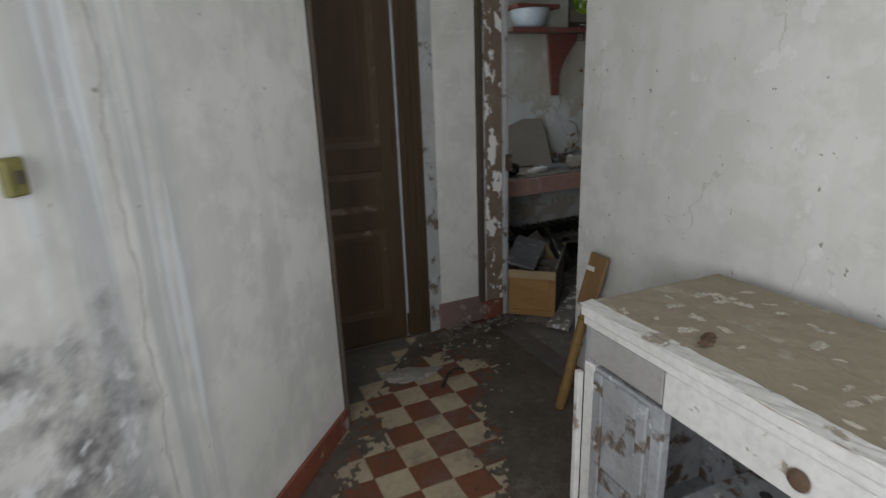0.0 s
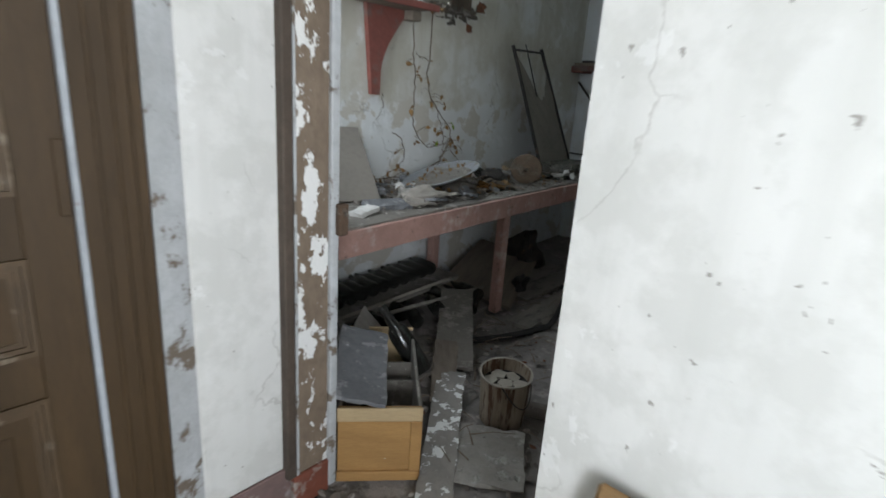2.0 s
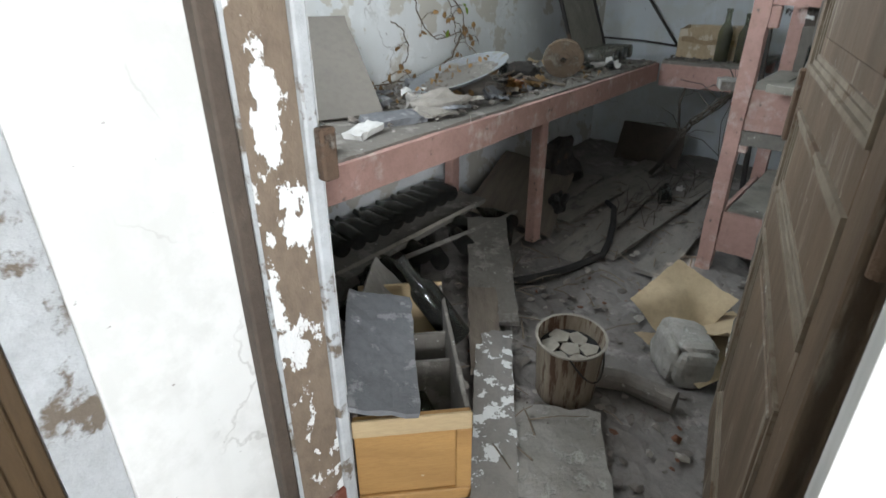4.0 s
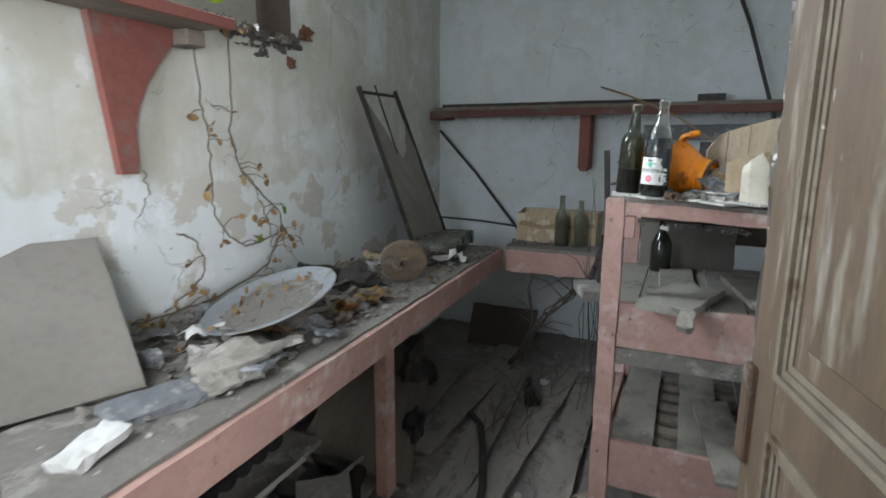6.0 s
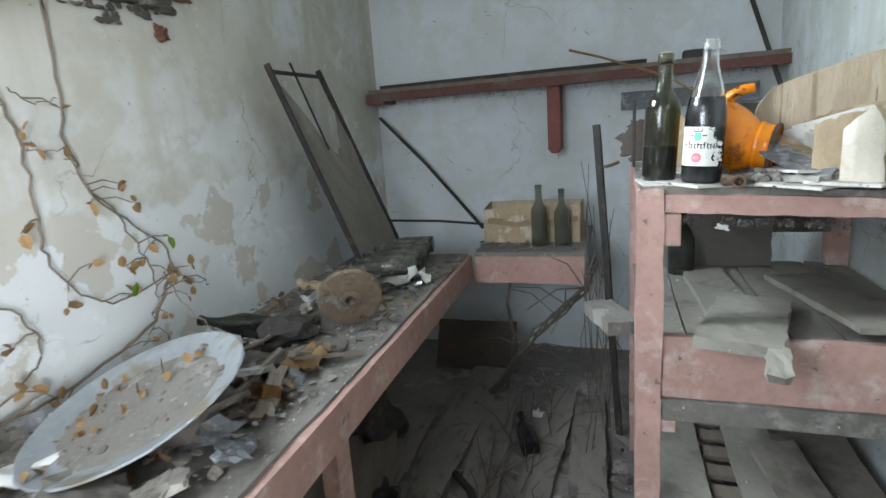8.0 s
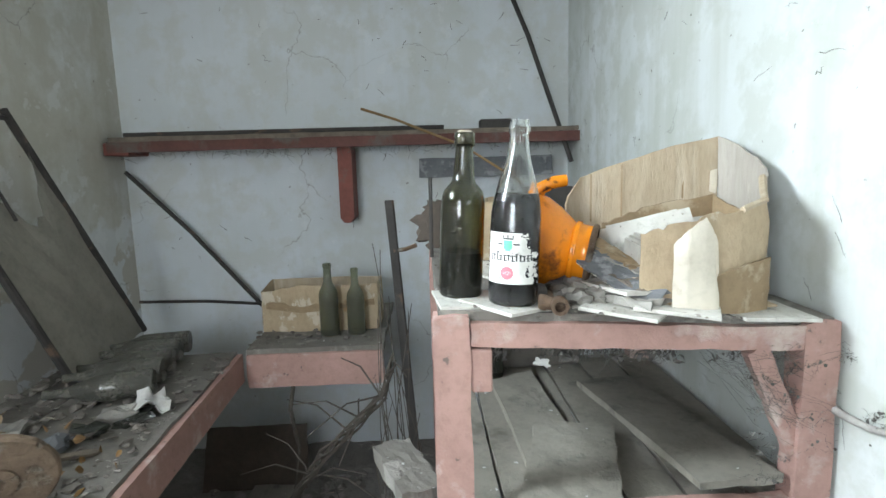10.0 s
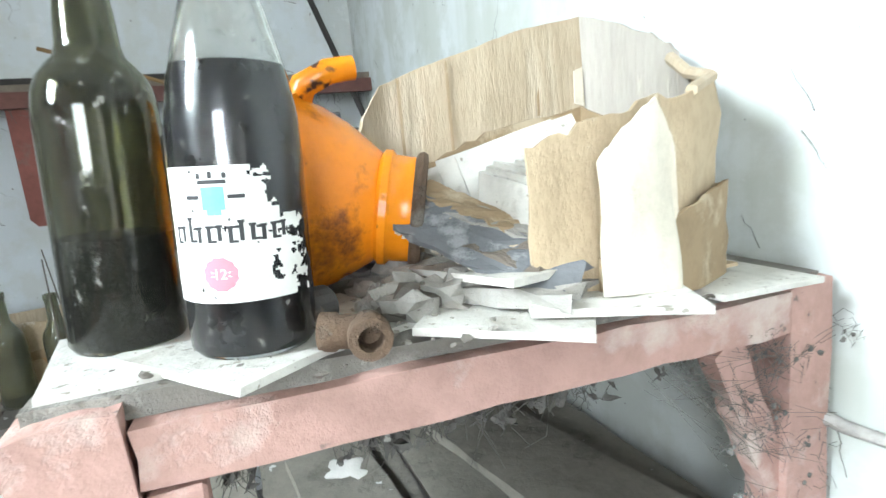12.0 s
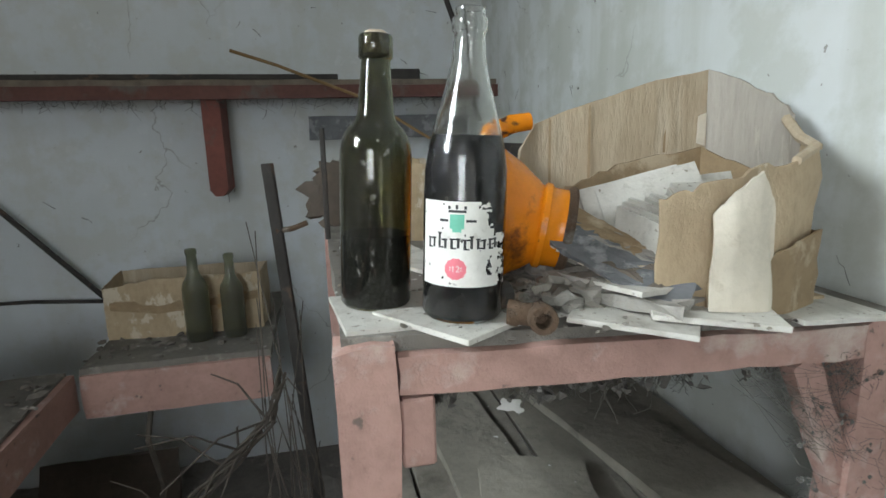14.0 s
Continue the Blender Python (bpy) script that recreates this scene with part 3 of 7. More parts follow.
# the ground and the two floors
g = bmesh.new()
bmesh.ops.create_grid(g, x_segments=1, y_segments=1, size=150)
structure("ground", g, M_DIRT, "bare earth ground round the old house", pose(0, 0, -0.09))
structure("floor_corridor", box(-1.3, -1.7, -0.08, 1.8, 3.1, -0.012), M_SCREED, "dusty grey screed under the corridor tiles")
g = bmesh.new()
bmesh.ops.create_grid(g, x_segments=110, y_segments=64, size=1)
for v in g.verts:
    p = Vector((3.8 + v.co.x * 2.05, 3.0 + v.co.y * 1.25, 0))
    h = 0.022 * noise.noise(p * 3) + 0.014 * noise.noise(p * 11) + 0.008 * noise.noise(p * 27)
    edge = min(1.0, max(0.0, (p.x - 1.75) / 0.4))
    v.co = Vector((p.x, p.y, h * edge - 0.004))
structure("floor_storeroom", g, M_DIRT, "dark earthy storeroom floor covered in dust and rubble")

# outer shell: corridor
WALL_E = 1.635
wall_run("wall_corridor_east", (1.8, -1.7), (1.8, 2.87), 0.165, 0, CEIL, M_WALL_C, "worn off-white plaster wall with chips and scratches", [(3.68, 4.57, 0, 2.12)])
wall_run("wall_corridor_west", (-0.8, 0.6), (0.5, 2.13), 0.2, 0, CEIL, M_WALL_L, "water-stained plaster wall set at a slant")
wall_run("wall_recess_west", (0.5, 2.13), (0.5, 3.0), 0.15, 0, CEIL, M_WALL_L, "plaster side wall of the door recess")
# Unseen wall; its opening is added to let the side fill lamp in.
wall_run("wall_entry_west", (-0.8, -1.7), (-0.8, 0.6), 0.2, 0, CEIL, M_WALL_C, "plain unseen plaster wall with an opening added for the side lamp", [(0.85, 1.85, 0.85, 2.15)])
# Unseen wall; the entrance opening is assumed, to hold its lamp.
wall_run("wall_entry_south", (1.8, -1.7), (-1.0, -1.7), 0.2, 0, CEIL, M_WALL_C, "unseen plaster wall with an assumed open entrance", [(0.7, 2.2, 0, 2.45)])
structure("wall_pier", box(1.318, 2.87, 0, 1.59, 3.05, CEIL, bev=0.006), M_WALL_C, "chipped white plaster pier beside the storeroom doorway")
g = prism([(1.232, 2.845), (1.318, 2.87), (1.318, 3.05), (1.232, 3.05)], 1.0)
for v in g.verts:
    v.co = Vector((v.co.x, v.co.z, v.co.y * CEIL))
structure("wall_reveal", g, M_JAMB_W, "grey splayed reveal between the brown door and the pier")
structure("wall_over_door", box(0.5, 2.86, 2.2, 1.232, 3.05, CEIL), M_WALL_C, "plaster above the brown door")
structure("ceiling_corridor", box(-1.0, -1.9, CEIL, 1.8, 3.2, CEIL + 0.15), M_CEIL, "grey plaster ceiling of the corridor")

# outer shell: storeroom
wall_run("wall_north", (5.95, 4.195), (1.6, 4.04), -0.28, 0, CEIL, M_WALL_R, "stained and flaking plaster wall with a high window", [(2.04, 2.8, 1.9, 2.72)])
wall_run("wall_east", (5.8, 1.65), (5.8, 4.5), -0.25, 0, CEIL, M_WALL_B, "pale bluish plaster end wall")
wall_run("wall_south", (1.8, 1.85), (6.05, 1.85), -0.25, 0, CEIL, M_WALL_S, "pale plaster wall with cobwebs and dark specks")
# The opening is made up, only to hold the west fill lamp.
wall_run("wall_west", (1.8, 2.87), (1.8, 4.3), 0.21, 0, CEIL, M_WALL_R, "unseen plaster wall of the storeroom beside the doorway, with an added lamp opening", [(0.2, 1.06, 1.25, 2.25)])
cs = box(1.8, 1.6, CEIL, 6.1, 4.6, CEIL + 0.1)
structure("ceiling_storeroom", cs, M_CEIL, "grey plaster ceiling of the storeroom")

# door lining with peeling paint, on the far side of the doorway
lining = thing("door_frame", "brown door lining with badly peeling paint over white", "door frame")
part("post", box(1.612, 2.845, 0.13, 1.742, 2.872, 2.12, bev=0.003), M_JAMB, lining)
part("architrave", box(1.578, 2.835, 0.13, 1.612, 2.87, 2.18, bev=0.004), M_TRIM, lining, "brown outer moulding")
part("stop_bead", box(1.742, 2.832, 0.02, 1.772, 2.872, 2.12, bev=0.004), M_JAMB_W, lining, "grey-white rebate edge")
part("head", box(1.6, 1.98, 2.09, 1.78, 2.845, 2.12, bev=0.003), M_JAMB, lining)
part("strike_plate", box(1.755, 2.806, 0.95, 1.79, 2.832, 1.05, bev=0.004), M_RUST, lining, "rusty strike plate")
part("bead", box(1.616, 2.84, 0.13, 1.624, 2.846, 2.1), M_JAMB_W, lining, "thin cream bead")
structure("plinth_pier", box(1.3, 2.855, 0, 1.6, 2.869, 0.165, bev=0.003), M_PLINTH_G, "grimy red-brown plinth at the foot of the pier")
structure("plinth_jamb", box(1.602, 2.838, 0, 1.745, 2.869, 0.128, bev=0.004), M_PLINTH, "red plinth block under the door lining")
dv = Vector((1.3, 1.53, 0))
structure("plinth_west", box(0.02, -0.016, 0, dv.length, -0.002, 0.1, bev=0.003), M_PLINTH, "glossy red skirting along the slanting wall", plane_pose((-0.8, 0.6, 0), dv, (0, 0, 1)))
structure("plinth_east", box(WALL_E - 0.016, -1.6, 0, WALL_E - 0.002, 1.975, 0.1, bev=0.003), M_PLINTH_G, "dirty red skirting along the corridor wall")
structure("trim_corner", box(0.504, 2.128, 0, 0.524, 2.16, 2.3, bev=0.004), M_TRIM, "brown wooden corner trim at the end of the wall")


# ---- doors ----
def panel_door(name, width, paint, label, at, dz, split=None):
    """A ledged leaf with three moulded panels; x along it, its face at y = 0, 40 mm thick."""
    door = thing(name, label, "door", at)
    door["kind"] = "structure"
    h = 2.1
    body = box(0, 0.006, 0.015, width, 0.034, h, bev=0.002)
    part("leaf", body, paint, door)
    st = 0.095
    levels = [(0.02, 0.18), (0.70 + dz, 0.805 + dz), (1.02 + dz * 0.3, 1.15 - dz * 2), (1.96, h - 0.005)]
    for lo, hi in levels:
        part("rail", box(st, 0.0, lo, width - st, 0.04, hi, bev=0.002), paint, door)
    for x0 in (0, width - st):
        part("stile", box(x0, 0.0, 0.016, x0 + st, 0.04, h, bev=0.003), paint, door)
    spans = [(0.18, 0.70 + dz), (0.805 + dz, 1.02 + dz * 0.3), (1.15 - dz * 2, 1.96)]
    for lo, hi in spans:
        x0, x1 = st, width - st
        for face, sgn in ((0.0, -1), (0.04, 1)):
            frame_bm = bmesh.new()
            for k, (w, pr) in enumerate(((0.012, 0.006), (0.026, 0.0), (0.034, -0.003))):
                y = face + sgn * pr
                y2 = face - sgn * 0.006
                a = k * 0.012
                b = a + 0.011
                box(x0 + a, y, lo + a, x1 - a, y2, lo + b, frame_bm)
                box(x0 + a, y, hi - b, x1 - a, y2, hi - a, frame_bm)
                box(x0 + a, y, lo + b, x0 + b, y2, hi - b, frame_bm)
                box(x1 - b, y, lo + b, x1 - a, y2, hi - b, frame_bm)
            part("moulding", frame_bm, M_MOULD1 if name == "door_1" else M_MOULD, door, "panel moulding whitened by dust")
        if hi - lo > 0.3:
            part("panel", box(x0 + 0.07, 0.002, lo + 0.07, x1 - 0.07, 0.038, hi - 0.07, bev=0.003), paint, door)
    return door


# Added strip that blocks the daylight leaking under the leaf.
structure("door_sill", box(0.504, 2.84, 0.001, 1.23, 3.05, 0.013), M_TRIM, "dark strip added to stop daylight under the brown door")
d1 = panel_door("door_1", 0.575, M_DOOR, "closed brown panelled door with a worn edge", pose(0.5, 2.845, 0), 0.0)
part("seam", box(0.578, -0.004, 0.16, 0.592, 0.03, 2.1, bev=0.002), M_SEAM, d1, "pale grey strip between the leaves")
part("fixed_leaf", box(0.592, 0.0, 0.015, 0.73, 0.04, 2.2, bev=0.003), M_DOOR, d1)
for x0, x1 in ((0.628, 0.638), (0.668, 0.676), (0.7, 0.706)):
    part("bead", box(x0, -0.006, 0.05, x1, 0.004, 2.15, bev=0.002), M_DOOR, d1)
part("latch_rail", box(0.55, -0.008, 1.1, 0.572, 0.004, 1.26, bev=0.002), M_DOOR, d1)

d2 = panel_door("door_2", 0.93, M_DOOR_D, "open dusty brown panelled door swung into the storeroom", plane_pose((1.86, 1.975, 0), (0.93, 0.225, 0), (0, 0, 1)), 0.02)
part("worn_edge", slab(2.05, 0.038, 0.004, 60, 4, 0.006, 88, m=plane_pose((0.93, 0.02, 1.06), (0, 0, 1), (1, 0, 0))), M_PEEL, d2, "chipped pale paint on the free edge")
for k, (z, s) in enumerate(((0.72, 0.05), (0.86, 0.04), (1.13, 0.05), (1.2, 0.03), (1.42, 0.035))):
    part("paint_flake", slab(s, s * 1.6, 0.003, 5, 6, 0.006, 820 + k, m=plane_pose((0.9, -0.001, z), (1, 0, 0), (0, -1, 0))), M_PEEL, d2)
part("lock_case", box(0.9, 0.012, 0.93, 0.934, 0.052, 1.1, bev=0.004), M_RUST, d2, "rusty mortice lock")
for z in (0.3, 1.0, 1.8):
    part("hinge", lathe([(0.0, 0), (0.011, 0.002), (0.011, 0.098), (0.0, 0.1)], 10, m=pose(-0.012, 0.02, z)), M_RUST, d2, "rusty hinge barrel")

# ---- the high window and what grows outside ----
win = thing("window_1", "dark wooden window with a broken pane and ivy outside", "window")
win["kind"] = "structure"
wx0, wx1, wy = 3.16, 3.9, 4.21
for x0, x1 in ((wx0, wx0 + 0.06), (wx1 - 0.06, wx1)):
    part("window_frame", box(x0, wy, 1.9, x1, wy + 0.05, 2.72, bev=0.004), M_TRIM, win)
part("window_frame", box(wx0 + 0.06, wy, 1.9, wx1 - 0.06, wy + 0.05, 1.96, bev=0.004), M_TRIM, win)
part("window_frame", box(wx0 + 0.06, wy, 2.66, wx1 - 0.06, wy + 0.05, 2.72, bev=0.004), M_TRIM, win)
# Dark boards added over the reveals, which the window lamp made glaring white.
for x0, x1 in ((wx0 - 0.008, wx0 + 0.004), (wx1 - 0.004, wx1 + 0.008)):
    part("lining", box(x0, 4.09, 1.9, x1, wy, 2.72), M_TRIM, win)
part("lining", box(wx0, 4.09, 1.902, wx1, wy, 1.912), M_TRIM, win)
pane = bmesh.new()
outer, inner = [], []
for k in range(40):
    a = 2 * math.pi * k / 40
    ca, sa = math.cos(a), math.sin(a)
    s = 0.31 / max(abs(ca), abs(sa) * 0.31 / 0.35)
    outer.append((3.53 + ca * s, 2.31 + sa * s))
    rr = 0.245 + 0.02 * math.sin(5 * a)
    inner.append((3.5 + ca * rr, 2.3 + sa * rr * 1.15))
for y in (wy + 0.02, wy + 0.03):
    pane_o = [pane.verts.new((x, y, z)) for x, z in outer]
    pane_i = [pane.verts.new((x, y, z)) for x, z in inner]
    for k in range(40):
        pane.faces.new((pane_o[k], pane_o[(k + 1) % 40], pane_i[(k + 1) % 40], pane_i[k]))
part("broken_panel", pane, M_MESH, win, "dark boarded panel with a ragged round hole")
part("glass_shard", prism([(3.62, 2.1), (3.735, 2.25), (3.76, 2.5), (3.69, 2.6), (3.66, 2.3)], 0.003, m=pose(0, wy + 0.034, 0)), M_PANE, win, "dusty broken glass")
sill = bmesh.new()
for k in range(46):
    rnd = random.Random(k)
    lump(rnd.uniform(0.03, 0.09), rnd.uniform(0.03, 0.07), rnd.uniform(0.02, 0.06), k, 1, 0.4, sill, pose(rnd.uniform(3.3, 3.95), rnd.uniform(4.07, 4.19), 1.89 + rnd.uniform(-0.005, 0.01)))
for k in range(190):
    rnd = random.Random(900 + k)
    x = rnd.uniform(3.4, 4.08)
    z = 1.95 - rnd.uniform(0, 1) ** 1.4 * 0.12 * (1 - abs(x - 3.72) / 0.4) + max(0, x - 3.9) * 0.3 - 0.02
    lump(rnd.uniform(0.012, 0.045), rnd.uniform(0.006, 0.016), rnd.uniform(0.01, 0.035), k, 1, 0.6, sill, pose(x, 4.1 + (x - 3.6) * 0.036, z))
solo("window_rubble", sill, M_SILL, "crumbled mortar and moss along the window sill", "rubble", kind="stuff")


def leaf(bm, p, size, rnd, mat_n=None):
    """A folded, pointed leaf."""
    m = Matrix.Translation(p) @ Euler((rnd.uniform(-1.5, 1.5), rnd.uniform(-1.5, 1.5), rnd.uniform(0, 6.3))).to_matrix().to_4x4()
    pts = [(0, 0, 0), (0.3, 0.32, 0.08), (0.7, 0.26, 0.05), (1, 0, -0.05), (0.7, -0.26, 0.06), (0.3, -0.32, 0.08)]
    vs = [bm.verts.new(m @ (Vector(q) * size)) for q in pts]
    bm.faces.new((vs[0], vs[1], vs[2], vs[3]))
    bm.faces.new((vs[0], vs[3], vs[4], vs[5]))


tree = thing("ivy_tree", "sunlit green tree crowding the window outside", "tree", pose(3.7, 6.6, -0.09))
part("trunk", tube([(0, 0, 0), (0.06, -0.05, 0.9), (0.0, -0.1, 1.8), (0.12, -0.2, 2.8), (0.1, -0.15, 3.8)], 0.13, 0.04, 10), M_VINE, tree)
for k in range(9):
    rnd = random.Random(40 + k)
    z = 1.4 + k * 0.22
    a = k * 2.4
    end = Vector((math.cos(a) * 1.1, math.sin(a) * 1.0 - 0.2, z + 0.5))
    part("limb", tube([(0.05, -0.1, z), end * 0.5 + Vector((0, 0, z * 0.5 + 0.12)), end], 0.035, 0.01, 6), M_VINE, tree)
crown = bmesh.new()
rnd = random.Random(5)
for k in range(3600):
    a, r = rnd.uniform(0, 6.28), 1.75 * math.sqrt(rnd.random())
    leaf(crown, (math.cos(a) * r, math.sin(a) * r * 0.95 - 0.35, rnd.uniform(1.3, 4.3)), rnd.uniform(0.07, 0.16), rnd)
for k in range(700):
    leaf(crown, (rnd.uniform(-0.8, 0.7), rnd.uniform(-2.1, -1.4), rnd.uniform(1.9, 3.3)), rnd.uniform(0.06, 0.13), rnd)
part("crown", crown, M_LEAF_G, tree)

# ---- corridor things ----
cab = thing("old_cabinet", "low white-painted cabinet with flaking paint and missing doors", "cabinet", plane_pose((1.016, 1.165, 0), (-0.03, -1, 0), (0, 0, 1)))
CL, CD, CH = 1.25, 0.52, 0.835
for y0, y1 in ((-0.01, 0.245), (0.249, CD + 0.01)):
    part("top_board", slab(CL + 0.03, y1 - y0, 0.03, 24, 6, 0.003, int(y0 * 100) + 3, m=pose(CL / 2, (y0 + y1) / 2, CH - 0.03)), M_CABTOP, cab, "thickly dusty top board")
rnd = random.Random(67)
for k in range(60):
    w = rnd.uniform(0.012, 0.05)
    part("scuff", slab(w, w * rnd.uniform(0.2, 0.6), 0.0012, 7, 4, 0.005, 670 + k, m=pose(rnd.uniform(0.08, 1.15), rnd.uniform(0.05, 0.48), CH + 0.0005, 0, 0, rnd.uniform(0, 180))), M_SCUFF, cab, "scuffed patch of bare paint")
part("top_edge", slab(CL + 0.032, 0.05, 0.004, 40, 4, 0.0035, 8, m=pose(CL / 2, 0.008, CH - 0.0005)), M_CABW, cab, "worn white front edge")
part("edge_strip", box(-0.012, -0.014, CH - 0.032, CL + 0.01, -0.004, CH - 0.004, bev=0.003), M_CABW, cab)
part("cornice", box(-0.006, -0.008, CH - 0.06, CL, 0.01, CH - 0.034, bev=0.004), M_CABW, cab)
part("drawer_front", box(0.3, -0.002, 0.665, CL - 0.05, 0.018, 0.772, bev=0.004), M_CABW, cab)
part("end_rail", box(0.02, -0.001, 0.675, 0.297, 0.018, 0.772, bev=0.003), M_GREYP, cab, "bare grey rail")
part("knob_rust", lathe([(0, 0), (0.02, 0.001), (0.024, 0.005), (0.012, 0.012), (0, 0.012)], 14, m=pose(0.64, -0.001, 0.715, 90)), M_RUST, cab, "rusty stump of a knob")
part("side_panel", box(0.0, 0.0, 0.0, 0.02, CD, CH - 0.034, bev=0.003), M_CABIN, cab)
part("side_panel", box(CL - 0.02, 0.0, 0.0, CL, CD, CH - 0.034, bev=0.003), M_CABIN, cab)
part("back_panel", box(0.02, CD - 0.015, 0.05, CL - 0.02, CD, CH - 0.034), M_CABIN, cab)
part("bottom_board", box(0.02, 0.005, 0.06, CL - 0.02, CD - 0.016, 0.085), M_CABIN, cab)
part("post", box(0.0, -0.002, 0.0, 0.045, 0.03, 0.66, bev=0.004), M_CABW, cab)
part("post", box(0.27, -0.002, 0.086, 0.31, 0.028, 0.663, bev=0.004), M_CABIN, cab)
part("post", box(CL - 0.05, -0.002, 0.0, CL, 0.03, 0.66, bev=0.004), M_CABW, cab)
shelf = box(0.31, 0.03, 0.36, CL - 0.02, CD - 0.017, 0.378)
part("inner_shelf", shelf, M_CABIN, cab)
for i in range(8):
    for j in range(4):
        part("paper_dot", lathe([(0, 0.0), (0.016, 0.0), (0.016, 0.0016), (0, 0.0016)], 10, m=pose(0.4 + i * 0.1, 0.09 + j * 0.1, 0.379)), M_INK, cab)
dl = part("door", box(0.046, 0.0, 0.09, 0.268, 0.02, 0.66, bev=0.003), M_CABIN, cab, "cabinet door with flaking panel")
for x0, x1, z0, z1 in ((0.05, 0.09, 0.1, 0.65), (0.225, 0.262, 0.1, 0.65), (0.091, 0.224, 0.59, 0.65), (0.091, 0.224, 0.3, 0.35)):
    part("door_moulding", box(x0, -0.01, z0, x1, 0.002, z1, bev=0.004), M_CABIN, dl)
part("side_strip", box(-0.022, -0.02, 0.0, -0.002, 0.0, 0.62, bev=0.002), M_CABW, cab, "loose white strip")
drop = bmesh.new()
for k in range(3):
    lump(0.05 - k * 0.008, 0.028, 0.012, 7 + k, 2, 0.4, drop, pose(k * 0.022, k * 0.012, 0))
solo("rust_crumb", drop, M_RUST, "brown rusty crumb on the cabinet top", "crumb", pose(1.09, 0.83, CH + 0.001))

pad = thing("wooden_paddle", "bamboo stick with a flat wooden blade leaning on the wall", "paddle", plane_pose((1.43, 1.815, 0.0), (0.05, -1, -0.03), (0.19, 0.0, 0.73)))
stick = [(0.0, 0.0, 0.0), (0.003, 0.0, 0.1), (0.0, 0.0, 0.2), (-0.003, 0, 0.32), (0.0, 0.0, 0.44), (0.0, 0, 0.6)]
part("stick", tube(stick, 0.024, 0.022, 10), M_BAMBOO, pad, "yellow bamboo stick", True)
for z in (0.1, 0.2, 0.32, 0.44):
    part("bamboo_node", lathe([(0.021, z - 0.006), (0.028, z), (0.021, z + 0.006)], 12), M_BAMBOO, pad)
part("blade", box(-0.056, -0.034, 0.5, 0.056, -0.02, 0.745, bev=0.008, m=pose(0, 0, 0, 0, 2, 0)), M_PADDLE, pad, "brown flat blade")
part("worn_patch", box(-0.03, -0.0365, 0.665, 0.02, -0.034, 0.685), M_PAPER, pad, "scraped pale patch")

sw = thing("light_switch", "old olive-green switch box on the stained wall", "switch", plane_pose((-0.25, 1.2473, 1.315), (1.3, 1.53, 0), (0, 0, 1)))
part("plate", box(-0.02, -0.02, -0.035, 0.02, 0.002, 0.035, bev=0.004), M_SWITCH, sw)
part("toggle", box(-0.006, -0.03, -0.012, 0.006, -0.02, 0.012, bev=0.002), M_TRIM, sw)


def scatter(name, label, category, material, n, xr, yr, zr, size, seed, sub=1, flat=0.5):
    """Many uneven bits over a stretch of floor or shelf."""
    bm = bmesh.new()
    rnd = random.Random(seed)
    for k in range(n):
        s = size * rnd.uniform(0.35, 1.0) ** 2
        m = pose(rnd.uniform(*xr), rnd.uniform(*yr), rnd.uniform(*zr), rnd.uniform(-20, 20), rnd.uniform(-20, 20), rnd.uniform(0, 360))
        lump(s, s * rnd.uniform(0.5, 1), s * flat, seed + k, sub, 0.5, bm, m)
    return solo(name, bm, material, label, category, kind="stuff")


scatter("plaster_crumbs", "fallen plaster crumbs on the corridor floor", "rubble", M_STONE, 30, (0.6, 1.6), (2.5, 2.82), (-0.002, 0.004), 0.035, 11)
scatter("white_flakes", "white paint flakes on the corridor floor", "flakes", M_PAPER, 16, (0.75, 1.75), (2.5, 2.85), (0, 0.004), 0.018, 12)
solo("plaster_patch", lump(0.26, 0.13, 0.03, 3, 3, 0.4), M_CONC, "pale heap of dust and plaster on the tiles", "dust", pose(0.93, 2.42, -0.006, 0, 0, -20))
solo("black_strap", tube([(1.02, 2.23, 0.006), (1.06, 2.27, 0.015), (1.09, 2.32, 0.008), (1.15, 2.34, 0.02), (1.19, 2.33, 0.008)], 0.009, 0.006, 6), M_BLACK, "short black strap on the tiles", "strap")
scatter("skirting_dirt", "dark dirt along the foot of the pier", "dirt", M_RUBBLE, 70, (1.25, 1.78), (2.68, 2.83), (-0.004, 0.01), 0.06, 13)

# ---- storeroom: benches ----
bench = thing("long_workbench", "long pink-painted workbench thick with dust along the wall", "workbench")
for k in range(3):
    part("top_plank", slab(3.24, 0.2 if k else 0.22, 0.03, 30, 3, 0.004, 20 + k, m=pose(3.43, 3.447 + k * 0.212, 0.765)), M_DUSTW, bench, "dust-covered top plank")
part("apron", slab(3.24, 0.115, 0.03, 30, 3, 0.002, 5, m=pose(3.43, 3.345, 0.727, 90)), M_PINK, bench)
part("leg", box(-0.035, -0.03, 0, 0.035, 0.03, 0.67, bev=0.006, m=pose(3.54, 3.385, 0)), M_PINK, bench)
part("leg", box(-0.035, -0.03, 0, 0.035, 0.03, 0.765, bev=0.006, m=pose(3.54, 3.94, 0)), M_PINK, bench)
part("leg", box(-0.035, -0.03, 0, 0.035, 0.03, 0.67, bev=0.006, m=pose(1.9, 3.4, 0)), M_PINK, bench)
part("bolt", lathe([(0, 0), (0.016, 0.0), (0.015, 0.006), (0.008, 0.01), (0, 0.011)], 12, m=pose(3.49, 3.329, 0.735, 90)), M_RUST, bench, "rusty bolt head")
